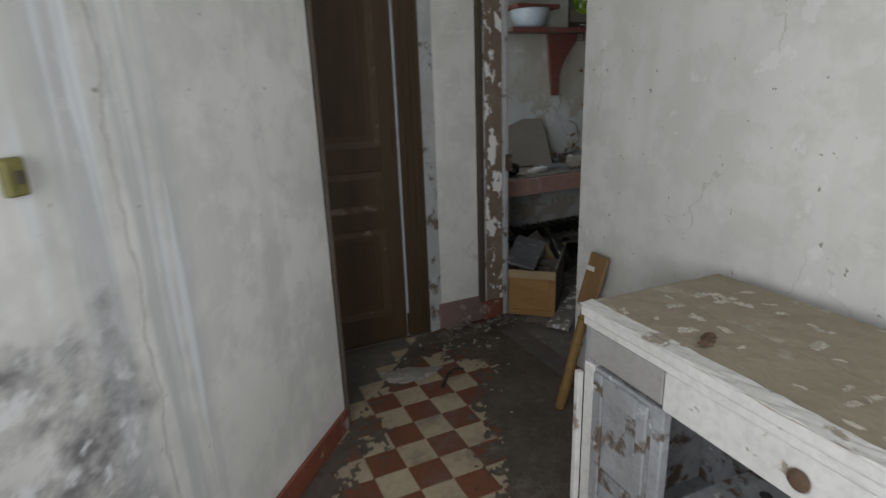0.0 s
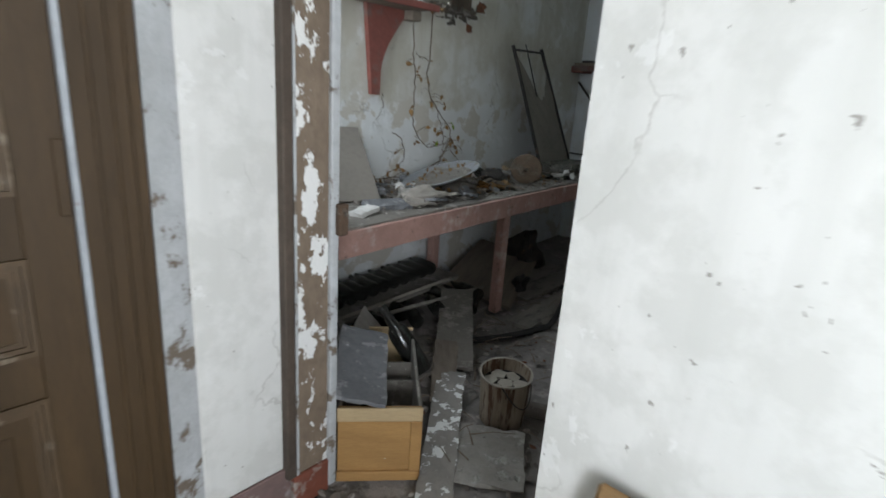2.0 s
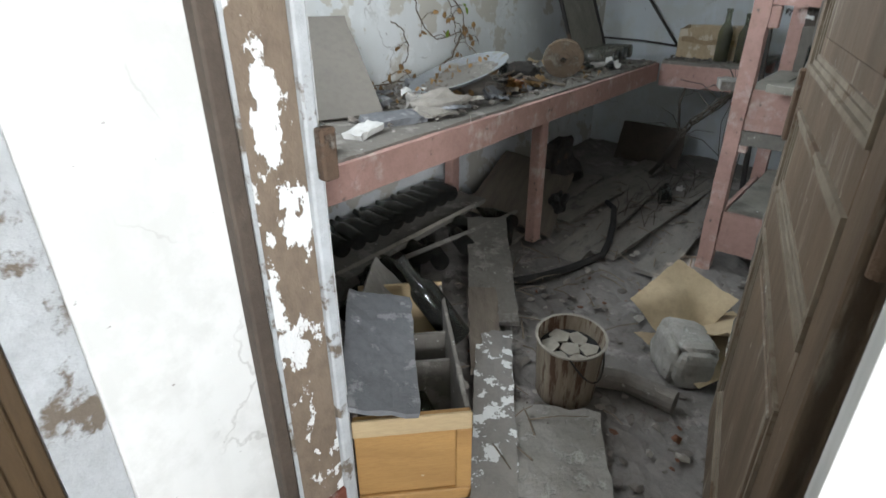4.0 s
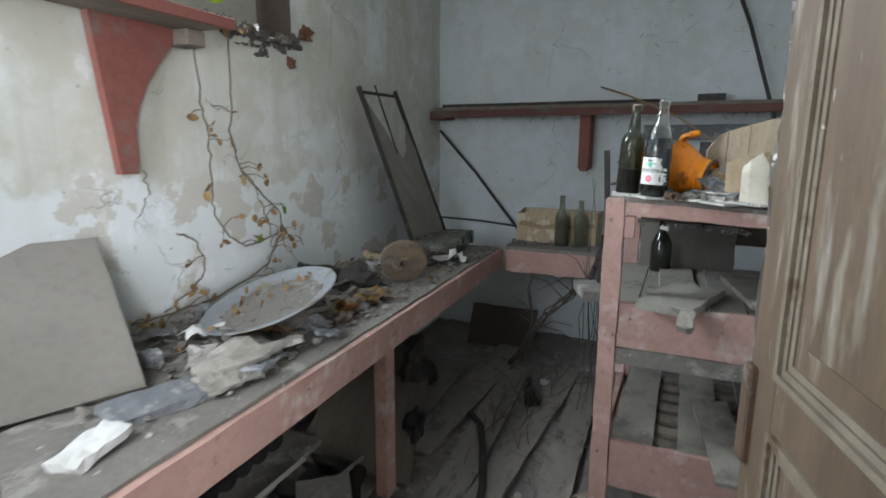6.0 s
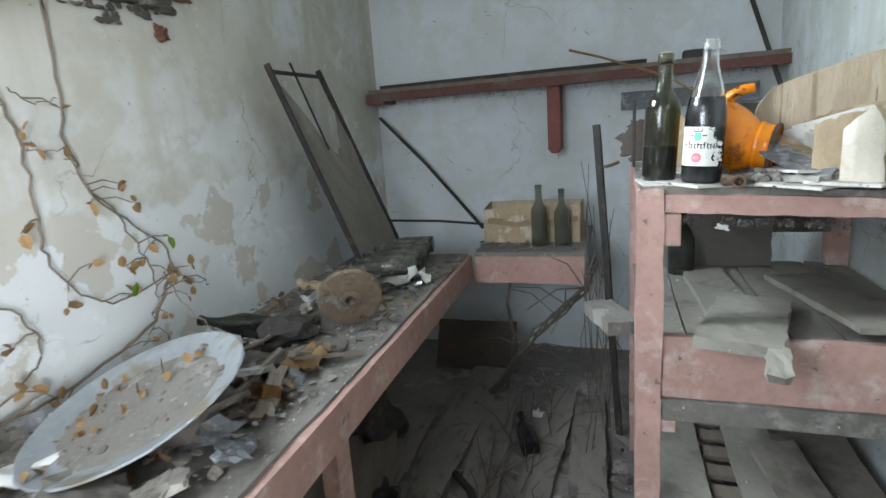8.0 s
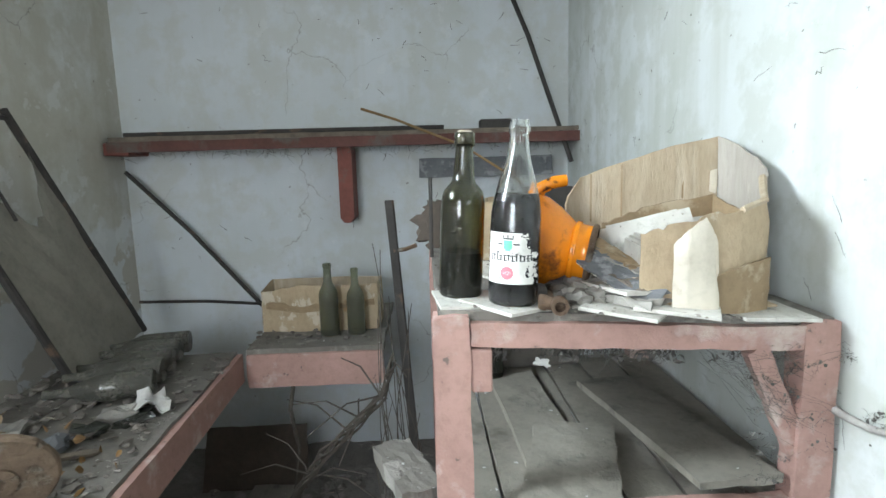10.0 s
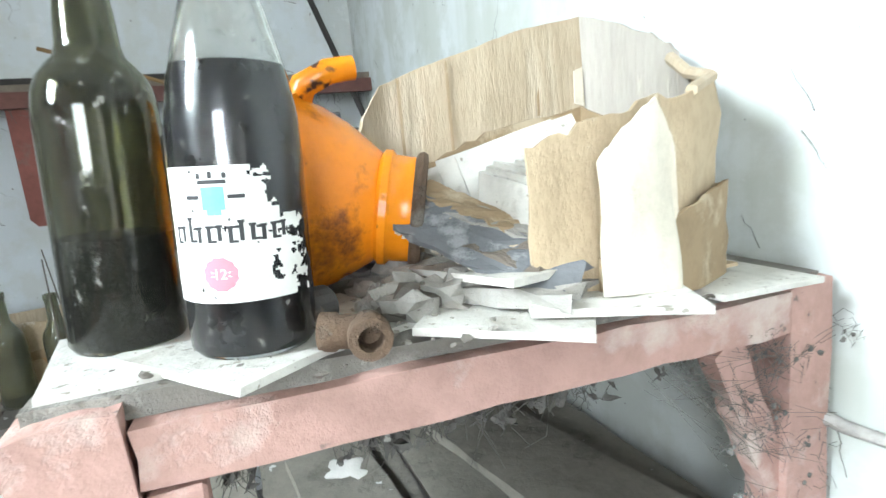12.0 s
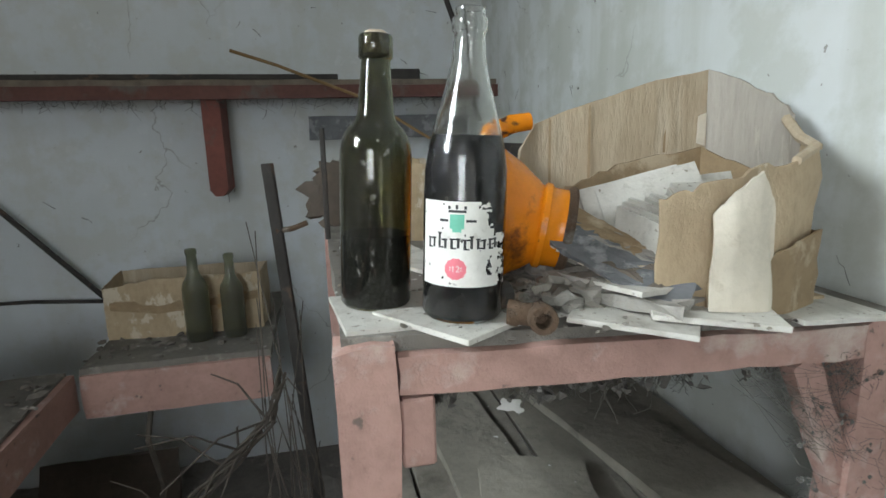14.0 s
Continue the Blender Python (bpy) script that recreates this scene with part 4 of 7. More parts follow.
part("cross_bearer", box(3.5, 3.36, 0.69, 3.57, 4.02, 0.764, bev=0.003), M_OLDW, bench)

bench.matrix_basis = pose(3.43, 3.355, 0.012, 0, 0, 2.6) @ pose(-3.43, -3.345, 0)

bench2 = thing("end_workbench", "short pink-painted workbench against the end wall", "workbench")
part("top_plank", slab(0.74, 0.56, 0.03, 8, 5, 0.004, 31, m=pose(5.42, 3.1, 0.785)), M_DUSTW, bench2, "dusty top")
part("apron", slab(0.56, 0.14, 0.03, 8, 3, 0.002, 6, m=pose(5.065, 3.1, 0.725, 90, 0, -90)), M_PINK, bench2)
part("wall_cleat", box(5.74, 2.84, 0.7, 5.798, 3.36, 0.784, bev=0.004), M_PINK, bench2)
part("side_bearer", box(5.085, 3.33, 0.7, 5.735, 3.37, 0.784, bev=0.004), M_PINK, bench2)

# ---- storeroom: the tall shelf stand ----
st = thing("shelf_stand", "pink-painted wooden shelf stand with three levels, worn and cobwebbed", "shelf")
SX0, SX1, SY0, SY1, SZ = 3.815, 4.72, 1.862, 2.618, 1.243
for x0, y0, y1 in ((SX0, 2.552, SY1), (SX0 + 0.004, SY0, 1.93), (SX1 - 0.06, 2.552, SY1), (SX1 - 0.06, SY0, 1.93)):
    hz = 1.262 if y0 > 2 else 1.226
    part("post", slab(hz, y1 - y0, 0.055, 14, 3, 0.0025, int(x0 * 10 + y0), m=pose(x0, (y0 + y1) / 2, hz / 2, 0, 90, 0)), M_PINK, st)
part("top_rail", slab(0.62, 0.045, 0.03, 14, 2, 0.002, 41, m=pose(0, 2.241, 1.212, 2.9) @ pose(SX0 + 0.004, 0, 0, 90, 0, -90) @ pose(0, 0, -0.03)), M_PINK, st)
part("side_rail", box(SX0 + 0.06, 2.575, 1.19, SX1 - 0.062, 2.605, 1.24, bev=0.003), M_PINK, st)
part("top_board", slab(0.88, 0.74, 0.016, 12, 8, 0.003, 42, m=pose(4.275, 2.24, 1.235, 2.9)), M_DUSTW, st, "dusty top boards")
part("bracket_block", box(SX0 + 0.002, 2.512, 1.118, SX0 + 0.032, 2.55, 1.2, bev=0.003), M_PINK, st)
part("front_board", slab(0.618, 0.175, 0.022, 12, 4, 0.002, 43, m=pose(SX0 + 0.026, 2.241, 0.785, 90, 0, -90) @ pose(0, 0, -0.011)), M_PINK, st)
part("front_strip", slab(0.618, 0.06, 0.034, 12, 2, 0.002, 44, m=pose(SX0 + 0.03, 2.241, 0.665, 90, 0, -90) @ pose(0, 0, -0.008)), M_DUSTW, st, "dust-covered lower strip")
part("bracket_block", box(SX0 + 0.002, 2.515, 0.6, SX0 + 0.032, 2.55, 0.634, bev=0.003), M_PINK, st)
part("front_board", slab(0.618, 0.2, 0.022, 12, 4, 0.002, 45, m=pose(SX0 + 0.026, 2.241, 0.21, 90, 0, -90) @ pose(0, 0, -0.011)), M_PINK, st)
for k in range(6):
    part("shelf_plank", slab(0.86, 0.115, 0.018, 10, 3, 0.003, 50 + k, m=pose(4.28, 1.93 + k * 0.124, 0.842)), M_DUSTP, st, "dusty grey shelf plank")
for k in range(3):
    part("low_plank", slab(0.86, 0.15, 0.018, 10, 3, 0.003, 60 + k, m=pose(4.28, 1.99 + k * 0.24, 0.29)), M_DUSTP, st, "dusty low plank")
for k in range(7):
    part("low_slat", box(3.9 + k * 0.11, 2.0, 0.268, 3.96 + k * 0.11, 2.54, 0.288, bev=0.002), M_OLDW, st)
part("side_rail", box(SX0 + 0.06, 2.575, 0.78, SX1 - 0.062, 2.6, 0.84, bev=0.003), M_PINK, st)
part("side_rail", box(SX0 + 0.06, 2.575, 0.2, SX1 - 0.062, 2.6, 0.267, bev=0.003), M_PINK, st)
# Dark sheet added so that the shaded gap under the top stays black.
part("back_board", slab(0.62, 0.24, 0.014, 8, 4, 0.003, 48, m=pose(SX1 - 0.066, 2.24, 1.11, 90, 0, -90)), M_TRIM, st, "dark sheet added for the black gap under the top")
part("brace", slab(0.23, 0.042, 0.026, 8, 2, 0.002, 46, m=plane_pose((SX0 + 0.04, 1.965, 1.07), (0.0, -0.4, -0.9), (-1, 0, 0))), M_PINK, st, "cracked slanting brace")
part("nail", tube([(3.845, 2.552, 1.115), (3.84, 2.525, 1.118)], 0.0025), M_BAMBOO, st)

solo("loose_plank", slab(0.62, 0.17, 0.018, 10, 4, 0.003, 71), M_DUSTP, "dusty plank lying askew on the shelf", "plank", pose(4.13, 2.065, 0.885, 0, 3.5, 6))
jut = slab(0.44, 0.19, 0.03, 10, 5, 0.004, 72)
slab(0.07, 0.05, 0.028, 4, 3, 0.006, 76, jut, pose(-0.235, -0.085, -0.016, 0, -34, 8))
solo("loose_plank", jut, M_DUSTP, "thick grey plank with a split corner jutting over the shelf front", "plank", pose(3.925, 2.335, 0.874, 0, 2.0, -16))
solo("loose_plank", slab(0.6, 0.14, 0.016, 8, 3, 0.004, 73), M_DUSTP, "dusty board laid along the shelf", "plank", pose(4.25, 2.36, 0.862, 0, 0, 2))
solo("loose_plank", slab(0.5, 0.14, 0.016, 8, 3, 0.004, 74), M_DUSTP, "weathered board hanging over the low shelf", "plank", pose(3.95, 2.15, 0.335, 0, -9, 10))
solo("backing_board", slab(0.42, 0.22, 0.014, 8, 5, 0.003, 75), M_BOARD, "flat grey board standing at the back of the shelf", "board", pose(4.6, 2.33, 0.972, 84, 0, 94))
solo("dark_bottle", lathe([(0, 0), (0.045, 0), (0.047, 0.01), (0.047, 0.13), (0.03, 0.17), (0.016, 0.19), (0.016, 0.24), (0, 0.24)], 18), M_GLASS_D, "dark dusty bottle standing at the back of the shelf", "bottle", pose(4.52, 2.44, 1.0809 - 0.2209 + 0.002), smooth=True)

webs = bmesh.new()
rnd = random.Random(81)


def fuzz(bm, centre, size, n, droop):
    """A clot of dusty threads."""
    for k in range(n):
        p = Vector(centre) + Vector((rnd.gauss(0, 0.3), rnd.gauss(0, 0.5), rnd.gauss(0, 0.3))) * size
        q = p + Vector((rnd.gauss(0, 0.4), rnd.gauss(0, 0.6), rnd.gauss(-droop, 0.4))) * size
        tube([p, (p + q) / 2 + Vector((rnd.gauss(0, 0.1), rnd.gauss(0, 0.2), rnd.gauss(0, 0.2))) * size, q], 0.0004, 0.0003, 3, bm)
    for k in range(n // 5):
        w = rnd.uniform(0.002, 0.006)
        lump(w, w, w * 1.3, k, 1, 0.6, bm, Matrix.Translation(Vector(centre) + Vector((rnd.gauss(0, 0.2), rnd.gauss(0, 0.5), rnd.gauss(-droop * 0.5, 0.3))) * size))


for k in range(26):
    y = rnd.uniform(2.02, 2.52)
    fuzz(webs, (3.84 + rnd.uniform(0, 0.04), y, 1.188 - (2.55 - y) * 0.05), rnd.uniform(0.008, 0.02) * (2.0 if k % 8 == 0 else 1), 16, 0.7)
for k in range(34):
    w = rnd.uniform(0.004, 0.011)
    y = rnd.uniform(2.05, 2.52)
    crumple(w, w * 1.5, k, 0.02, 4, 0.0008, webs, pose(3.835 + rnd.uniform(0, 0.05), y, 1.183 - (2.55 - y) * 0.05 - w * 0.5, rnd.uniform(60, 120), rnd.uniform(-30, 30), rnd.uniform(0, 360)), torn=0.7, freq=70)
for k in range(24):
    fuzz(webs, (3.815 + rnd.uniform(-0.015, 0.03), rnd.uniform(1.86, 2.03), rnd.uniform(0.92, 1.2)), rnd.uniform(0.012, 0.03), 18, 0.2)
for k in range(60):
    a = Vector((3.825 + rnd.uniform(-0.02, 0.03), rnd.uniform(1.856, 1.95), rnd.uniform(0.95, 1.22)))
    c = Vector((3.82 + rnd.uniform(0, 0.02), rnd.uniform(1.95, 2.14), 1.19 - rnd.uniform(0, 0.06)))
    mid = (a + c) / 2 - Vector((rnd.uniform(-0.01, 0.02), 0, rnd.uniform(0, 0.04)))
    tube([a, mid, c], 0.0003, 0.0003, 3, webs)
solo("cobweb", webs, M_WEB, "dusty cobwebs hanging under the shelf top", "cobweb", kind="stuff")
for y, z in ((2.415, 1.16),):
    solo("white_flake", crumple(0.03, 0.014, int(z * 1000), 0.01, 5, 0.001, torn=0.6, freq=60), M_PAPER, "white paper flake caught in the cobweb", "flake", pose(3.85, y, z, 80, 10, -85), "flakes in the cobweb")
solo("wall_cable", tube([(3.875, 1.864, 1.065), (3.84, 1.863, 1.056), (3.8, 1.862, 1.052), (3.745, 1.861, 1.055), (3.69, 1.86, 1.068), (3.65, 1.859, 1.088), (3.62, 1.859, 1.108)], 0.011, 0.003, 8), M_WEB_PALE, "cable end thick with pale dust on the wall", "cable", smooth=True)
threads = bmesh.new()
rnd = random.Random(83)
for k in range(38):
    x, z = rnd.uniform(3.3, 5.7), rnd.uniform(0.85, 2.1)
    d, n = rnd.uniform(0, 6.28), rnd.uniform(0.015, 0.07)
    pts = [Vector((x + n * f * math.cos(d) + 0.008 * noise.noise(Vector((k, f * 3, 0))), 1.853, z + n * f * math.sin(d) + 0.012 * noise.noise(Vector((k, f * 3, 9))))) for f in (0, 0.25, 0.5, 0.75, 1)]
    tube(pts, 0.0007, 0.0003, 4, threads)
for k in range(26):
    lump(rnd.uniform(0.003, 0.009), 0.003, rnd.uniform(0.003, 0.01), 1200 + k, 1, 0.5, threads, pose(rnd.uniform(3.3, 5.6), 1.852, rnd.uniform(0.6, 2.0)))
for k in range(6):
    fuzz(threads, (rnd.uniform(3.62, 3.86), 1.858, rnd.uniform(1.03, 1.1)), rnd.uniform(0.01, 0.022), 10, 0.3)
solo("wall_cobwebs", threads, M_WEB, "dark cobweb threads clinging to the pale wall", "cobweb", kind="stuff")
fringe = bmesh.new()
for k in range(170):
    y, n = rnd.uniform(1.9, 4.1), rnd.uniform(0.008, 0.05) * (1.6 if k % 9 == 0 else 1)
    tube([(5.585, y, 1.656), (5.59, y + rnd.uniform(-0.02, 0.02), 1.656 - n * 0.6), (5.6, y + rnd.uniform(-0.04, 0.04), 1.656 - n)], 0.001, 0.0006, 3, fringe)
for k in range(60):
    y, z, d, n = rnd.uniform(1.9, 4.0), rnd.uniform(0.9, 2.6), rnd.uniform(0, 6.28), rnd.uniform(0.01, 0.05)
    tube([(5.797, y, z), (5.797, y + n * 0.5 * math.cos(d) + rnd.uniform(-0.008, 0.008), z + n * 0.5 * math.sin(d)), (5.797, y + n * math.cos(d), z + n * math.sin(d))], 0.0016, 0.0008, 4, fringe)
solo("rail_cobwebs", fringe, M_WEB, "cobweb fringe under the wall shelf and threads on the end wall", "cobweb", kind="stuff")


# ---- bottles ----
def bottle(name, label, profile, glass_mat, at, fill=0.0, fill_mat=None, group="", seg=32):
    """A hollow bottle: outer and inner wall, and what is left in it."""
    b = thing(name, label, "bottle", at, group)
    inner = [(max(0.0, r - 0.003), z + (0.004 if i < 2 else 0.0)) for i, (r, z) in enumerate(profile)]
    shell = lathe([(0, profile[0][1])] + profile + inner[::-1] + [(0, inner[0][1])], seg)
    part("glass_body", shell, glass_mat, b, "", True)
    if fill:
        cut = []
        for (r0, z0), (r1, z1) in zip(inner, inner[1:]):
            cut.append((r0 + 0.0008, z0 - 0.0008))
            if z1 > fill:
                k = (fill - z0) / (z1 - z0)
                cut.append((r0 + (r1 - r0) * k + 0.0008, fill))
                break
        part("contents", lathe([(0, cut[0][1])] + cut + [(0, fill)], seg), fill_mat, b, "dark dried contents", True)
    return b


WINE = [(0.046, 0.0), (0.05, 0.006), (0.05, 0.19), (0.0495, 0.204), (0.0475, 0.218), (0.043, 0.23), (0.035, 0.24), (0.028, 0.247), (0.0252, 0.256), (0.0235, 0.278), (0.0205, 0.305), (0.0195, 0.322), (0.023, 0.325), (0.023, 0.35), (0.021, 0.353)]
b1 = bottle("olive_bottle", "dusty olive-green bottle with a cork, half full of black sediment", WINE, M_GLASS_G, pose(3.99, 2.556, 1.2665) @ Matrix.Diagonal((0.93, 0.93, 0.97, 1)), 0.098, M_SEDIMENT)
part("cork", lathe([(0, 0.33), (0.0175, 0.33), (0.0178, 0.354), (0.012, 0.358), (0, 0.357)], 16, ease=0.05), M_CORK, b1, "mouldy cork")
APERITIF = [(0.046, 0.0), (0.051, 0.007), (0.0515, 0.15), (0.0505, 0.185), (0.046, 0.215), (0.037, 0.25), (0.027, 0.285), (0.0215, 0.31), (0.019, 0.335), (0.0185, 0.342), (0.0215, 0.345), (0.0215, 0.358), (0.0185, 0.361), (0.0185, 0.37)]
b2 = bottle("labelled_bottle", "clear bottle of dark drink with a torn white label", APERITIF, M_GLASS_C, pose(3.92, 2.4545, 1.2685) @ Matrix.Scale(0.98, 4), 0.225, M_LIQ)
FACE = math.atan2(0.14, -0.67)


def on_bottle(a, z, r=0.0522):
    """A point on the label: a metres to the viewer's right of its middle, z up."""
    t = FACE + a / 0.0515
    return Vector((r * math.cos(t), r * math.sin(t), z))


def curved_patch(quads, bm, r):
    """Small rectangles (a0, z0, a1, z1) laid on the round of the bottle."""
    for a0, z0, a1, z1 in quads:
        n = max(1, int((a1 - a0) / 0.006))
        for k in range(n):
            p, q = a0 + (a1 - a0) * k / n, a0 + (a1 - a0) * (k + 1) / n
            bm.faces.new([bm.verts.new(on_bottle(a, z, r)) for a, z in ((p, z0), (q, z0), (q, z1), (p, z1))])
    return bm


lab = bmesh.new()
cells = []
NA, NZ = 84, 68
for i in range(NA):
    for j in range(NZ):
        a, z = -0.062 + 0.124 * i / NA, 0.047 + 0.102 * j / NZ
        torn = noise.noise(Vector((a * 90, z * 90, 2))) * 0.5 + noise.noise(Vector((a * 260, z * 260, 7))) * 0.3
        edge = max((a - 0.012) / 0.04, 0) * (0.42 + max(0, (z - 0.1) / 0.05))
        if torn + edge < 0.4:
            cells.append((a, z, a + 0.124 / NA, z + 0.102 / NZ))
lverts = {}
for a0, z0, a1, z1 in cells:
    loop = []
    for a, z in ((a0, z0), (a1, z0), (a1, z1), (a0, z1)):
        key = (round(a, 5), round(z, 5))
        if key not in lverts:
            lverts[key] = lab.verts.new(on_bottle(a + 0.0007 * noise.noise(Vector((a * 900, z * 900, 1))), z + 0.0007 * noise.noise(Vector((a * 900, z * 900, 5))), 0.0521))
        loop.append(lverts[key])
    lab.faces.new(loop)
label_ob = part("label", lab, M_LABEL, b2, "white paper label torn at one side")
strokes = []
x = -0.05
for k, (tall, foot) in enumerate(((0.012, 1), (0.012, 0), (0.018, 1), (0.012, 0), (0.012, 1), (0.012, 0), (0.012, 1), (0.0155, 0), (0.012, 1), (0.012, 0), (0.012, 1), (0.012, 0))):
    z = 0.093 + 0.0006 * (k % 3)
    quads = [(x, z, x + 0.0032, z + tall), (x - 0.001, z + tall - 0.002, x + 0.0042, z + tall)]
    quads += [(x, z - 0.0008, x + 0.007, z + 0.0012)] if foot else [(x - 0.0036, z + 0.0095, x, z + 0.0115)]
    strokes.append(quads)
    x += 0.0078
for stroke in strokes:
    part("lettering_bar", curved_patch(stroke, bmesh.new(), 0.0524), M_INK, label_ob)
part("crest", curved_patch([(-0.02 - 0.0, 0.117, -0.003, 0.134), (-0.017, 0.113, -0.006, 0.117)], bmesh.new(), 0.0524), M_TEAL, label_ob, "green heraldic shield")
part("crest_frame", curved_patch([(-0.033, 0.125, -0.022, 0.128), (-0.001, 0.125, 0.011, 0.128), (-0.022, 0.136, -0.001, 0.139), (-0.0225, 0.14, -0.0195, 0.144), (-0.0135, 0.14, -0.0105, 0.145), (-0.0035, 0.14, -0.0005, 0.144)], bmesh.new(), 0.0524), M_INK, label_ob, "black scrolls and crown")
seal = bmesh.new()
ring = [seal.verts.new(on_bottle(-0.012 + 0.0125 * math.cos(t * 0.2618) * (1 + 0.08 * (t % 2)), 0.069 + 0.0125 * math.sin(t * 0.2618) * (1 + 0.08 * (t % 2)), 0.0525)) for t in range(24)]
mid = seal.verts.new(on_bottle(-0.012, 0.069, 0.0525))
for t in range(24):
    seal.faces.new((mid, ring[t], ring[(t + 1) % 24]))
part("seal", seal, M_PINKINK, label_ob, "round pink seal")
txt = bpy.data.curves.new("number", "FONT")
txt.body, txt.size, txt.align_x, txt.align_y = "12", 0.011, "CENTER", "CENTER"
txt.materials.append(M_LABEL)
num = new("number", txt)
nrm = on_bottle(-0.012, 0.0, 1.0).normalized()
num.parent = label_ob
num.matrix_basis = Matrix.Translation(on_bottle(-0.012, 0.069, 0.0532)) @ Matrix((Vector((0, 0, 1)).cross(nrm), Vector((0, 0, 1)), nrm)).transposed().to_4x4()
# ---- on top of the shelf stand ----
TOP = 1.2595
before = set(bpy.data.objects)


def glazed_tile(at, label="dusty white glazed wall tile", size=0.15, broken=None):
    bm = slab(size, size, 0.0065, 3, 3, 0.0006, 1) if not broken else prism(broken, 0.0065, m=pose(0, 0, 0, -90))
    return solo("wall_tile", bm, M_GLAZE, label, "tile", at, "white wall tiles")


glazed_tile(pose(3.96, 2.535, TOP, 0, 0, 6), "white tile under the olive bottle")
glazed_tile(pose(3.925, 2.46, TOP + 0.002, 0.8, 0, 38), "white tile turned askew under the labelled bottle")
glazed_tile(pose(3.96, 2.4, TOP, 0, 0, 20))
glazed_tile(pose(3.9, 1.95, TOP, 0, 0, 0))
glazed_tile(pose(4.35, 2.5, TOP, 0, 0, 12))
glazed_tile(pose(4.25, 2.42, TOP + 0.001, 0, 0, 30))


def ribbon(points, thick=0.004, bm=None, n=6, wave=0.006, seed=1, cut=0.01):
    """An upright, bent sheet through (x, y, low, high)."""
    bm = bm or bmesh.new()
    dense = []
    for p, q in zip(points, points[1:]):
        for k in range(n):
            dense.append([p[i] + (q[i] - p[i]) * k / n for i in range(4)])
    dense.append(list(points[-1]))
    rnd = random.Random(seed)
    sides = [[], []]
    for i, (x, y, lo, hi) in enumerate(dense):
        a, b = dense[max(0, i - 1)], dense[min(len(dense) - 1, i + 1)]
        d = Vector((b[0] - a[0], b[1] - a[1], 0)).normalized()
        nn = Vector((-d.y, d.x, 0))
        hi += rnd.uniform(-cut, cut)
        for s in (0, 1):
            col = []
            for j in range(6):
                f = j / 5
                w = wave * noise.noise(Vector((x * 14, y * 14, f * 3 + seed)))
                col.append(bm.verts.new(Vector((x, y, lo + (hi - lo) * f)) + nn * (s * thick + w)))
            sides[s].append(col)
    for i in range(len(dense) - 1):
        for j in range(5):
            bm.faces.new((sides[0][i][j], sides[0][i + 1][j], sides[0][i + 1][j + 1], sides[0][i][j + 1]))
            bm.faces.new((sides[1][i][j], sides[1][i][j + 1], sides[1][i + 1][j + 1], sides[1][i + 1][j]))
        bm.faces.new((sides[0][i][5], sides[0][i + 1][5], sides[1][i + 1][5], sides[1][i][5]))
        bm.faces.new((sides[0][i][0], sides[1][i][0], sides[1][i + 1][0], sides[0][i + 1][0]))
    for i in (0, -1):
        for j in range(5):
            bm.faces.new((sides[0][i][j], sides[0][i][j + 1], sides[1][i][j + 1], sides[1][i][j]))
    for f in bm.faces:
        f.smooth = True
    return bm


fun = thing("enamel_funnel", "orange enamel funnel with rust at the rim, lying on its side", "funnel", plane_pose((4.09, 2.395, 1.375), (0.93, -0.36, 0.0), (-0.34, -0.92, -0.14)))
cone = [(0.112, 0.0), (0.114, 0.006), (0.11, 0.012), (0.105, 0.03), (0.09, 0.06), (0.076, 0.08), (0.066, 0.094), (0.061, 0.1), (0.066, 0.104), (0.066, 0.112), (0.061, 0.116), (0.06, 0.14), (0.064, 0.145), (0.062, 0.149)]
part("bowl", lathe(cone + [(r - 0.003, z) for r, z in cone[::-1]], 40), M_ORANGE, fun, "", True)
part("collar_ring", lathe([(0.0605, 0.138), (0.065, 0.141), (0.0665, 0.146), (0.064, 0.151), (0.058, 0.152)], 32), M_RUST, fun, "rusty mouth of the neck")
part("rim_ring", lathe([(0.109, -0.002), (0.116, 0.0), (0.117, 0.005), (0.111, 0.009)], 40), M_ORANGE, fun)
part("handle", tube([(0.0, 0.1, 0.0), (-0.01, 0.125, 0.01), (-0.01, 0.142, 0.035), (0.0, 0.15, 0.06)], 0.016, 0.013, 10), M_ORANGE, fun, "stubby handle", True)

tee = lathe([(0.013, -0.03), (0.0215, -0.03), (0.0225, -0.027), (0.0225, -0.008), (0.02, -0.005), (0.02, 0.012), (0.0, 0.014)], 22, m=pose(0, 0, 0.02, 0, 90, -10), ease=0.015)
lathe([(0.013, -0.029), (0.0125, -0.002), (0.0, 0.0)], 22, tee, pose(0, 0, 0.02, 0, 90, -10))
lathe([(0.016, 0.0), (0.018, 0.004), (0.018, 0.022), (0.0205, 0.025), (0.0205, 0.04), (0.012, 0.041), (0.012, 0.02)], 20, tee, pose(0.004, 0.008, 0.02, -90, 0, -28), ease=0.015)
solo("pipe_fitting", tee, M_RUST, "rusty iron pipe tee caked with dirt", "pipe fitting", pose(3.862, 2.373, TOP + 0.004) @ Matrix.Scale(0.78, 4), smooth=True)
solo("pipe_fitting", lathe([(0.012, -0.02), (0.019, -0.018), (0.02, 0.02), (0.012, 0.022)], 16, m=pose(0, 0, 0.02, 0, -90, -60)), M_IRON, "threaded iron pipe end", "pipe fitting", pose(3.93, 2.408, TOP + 0.006))
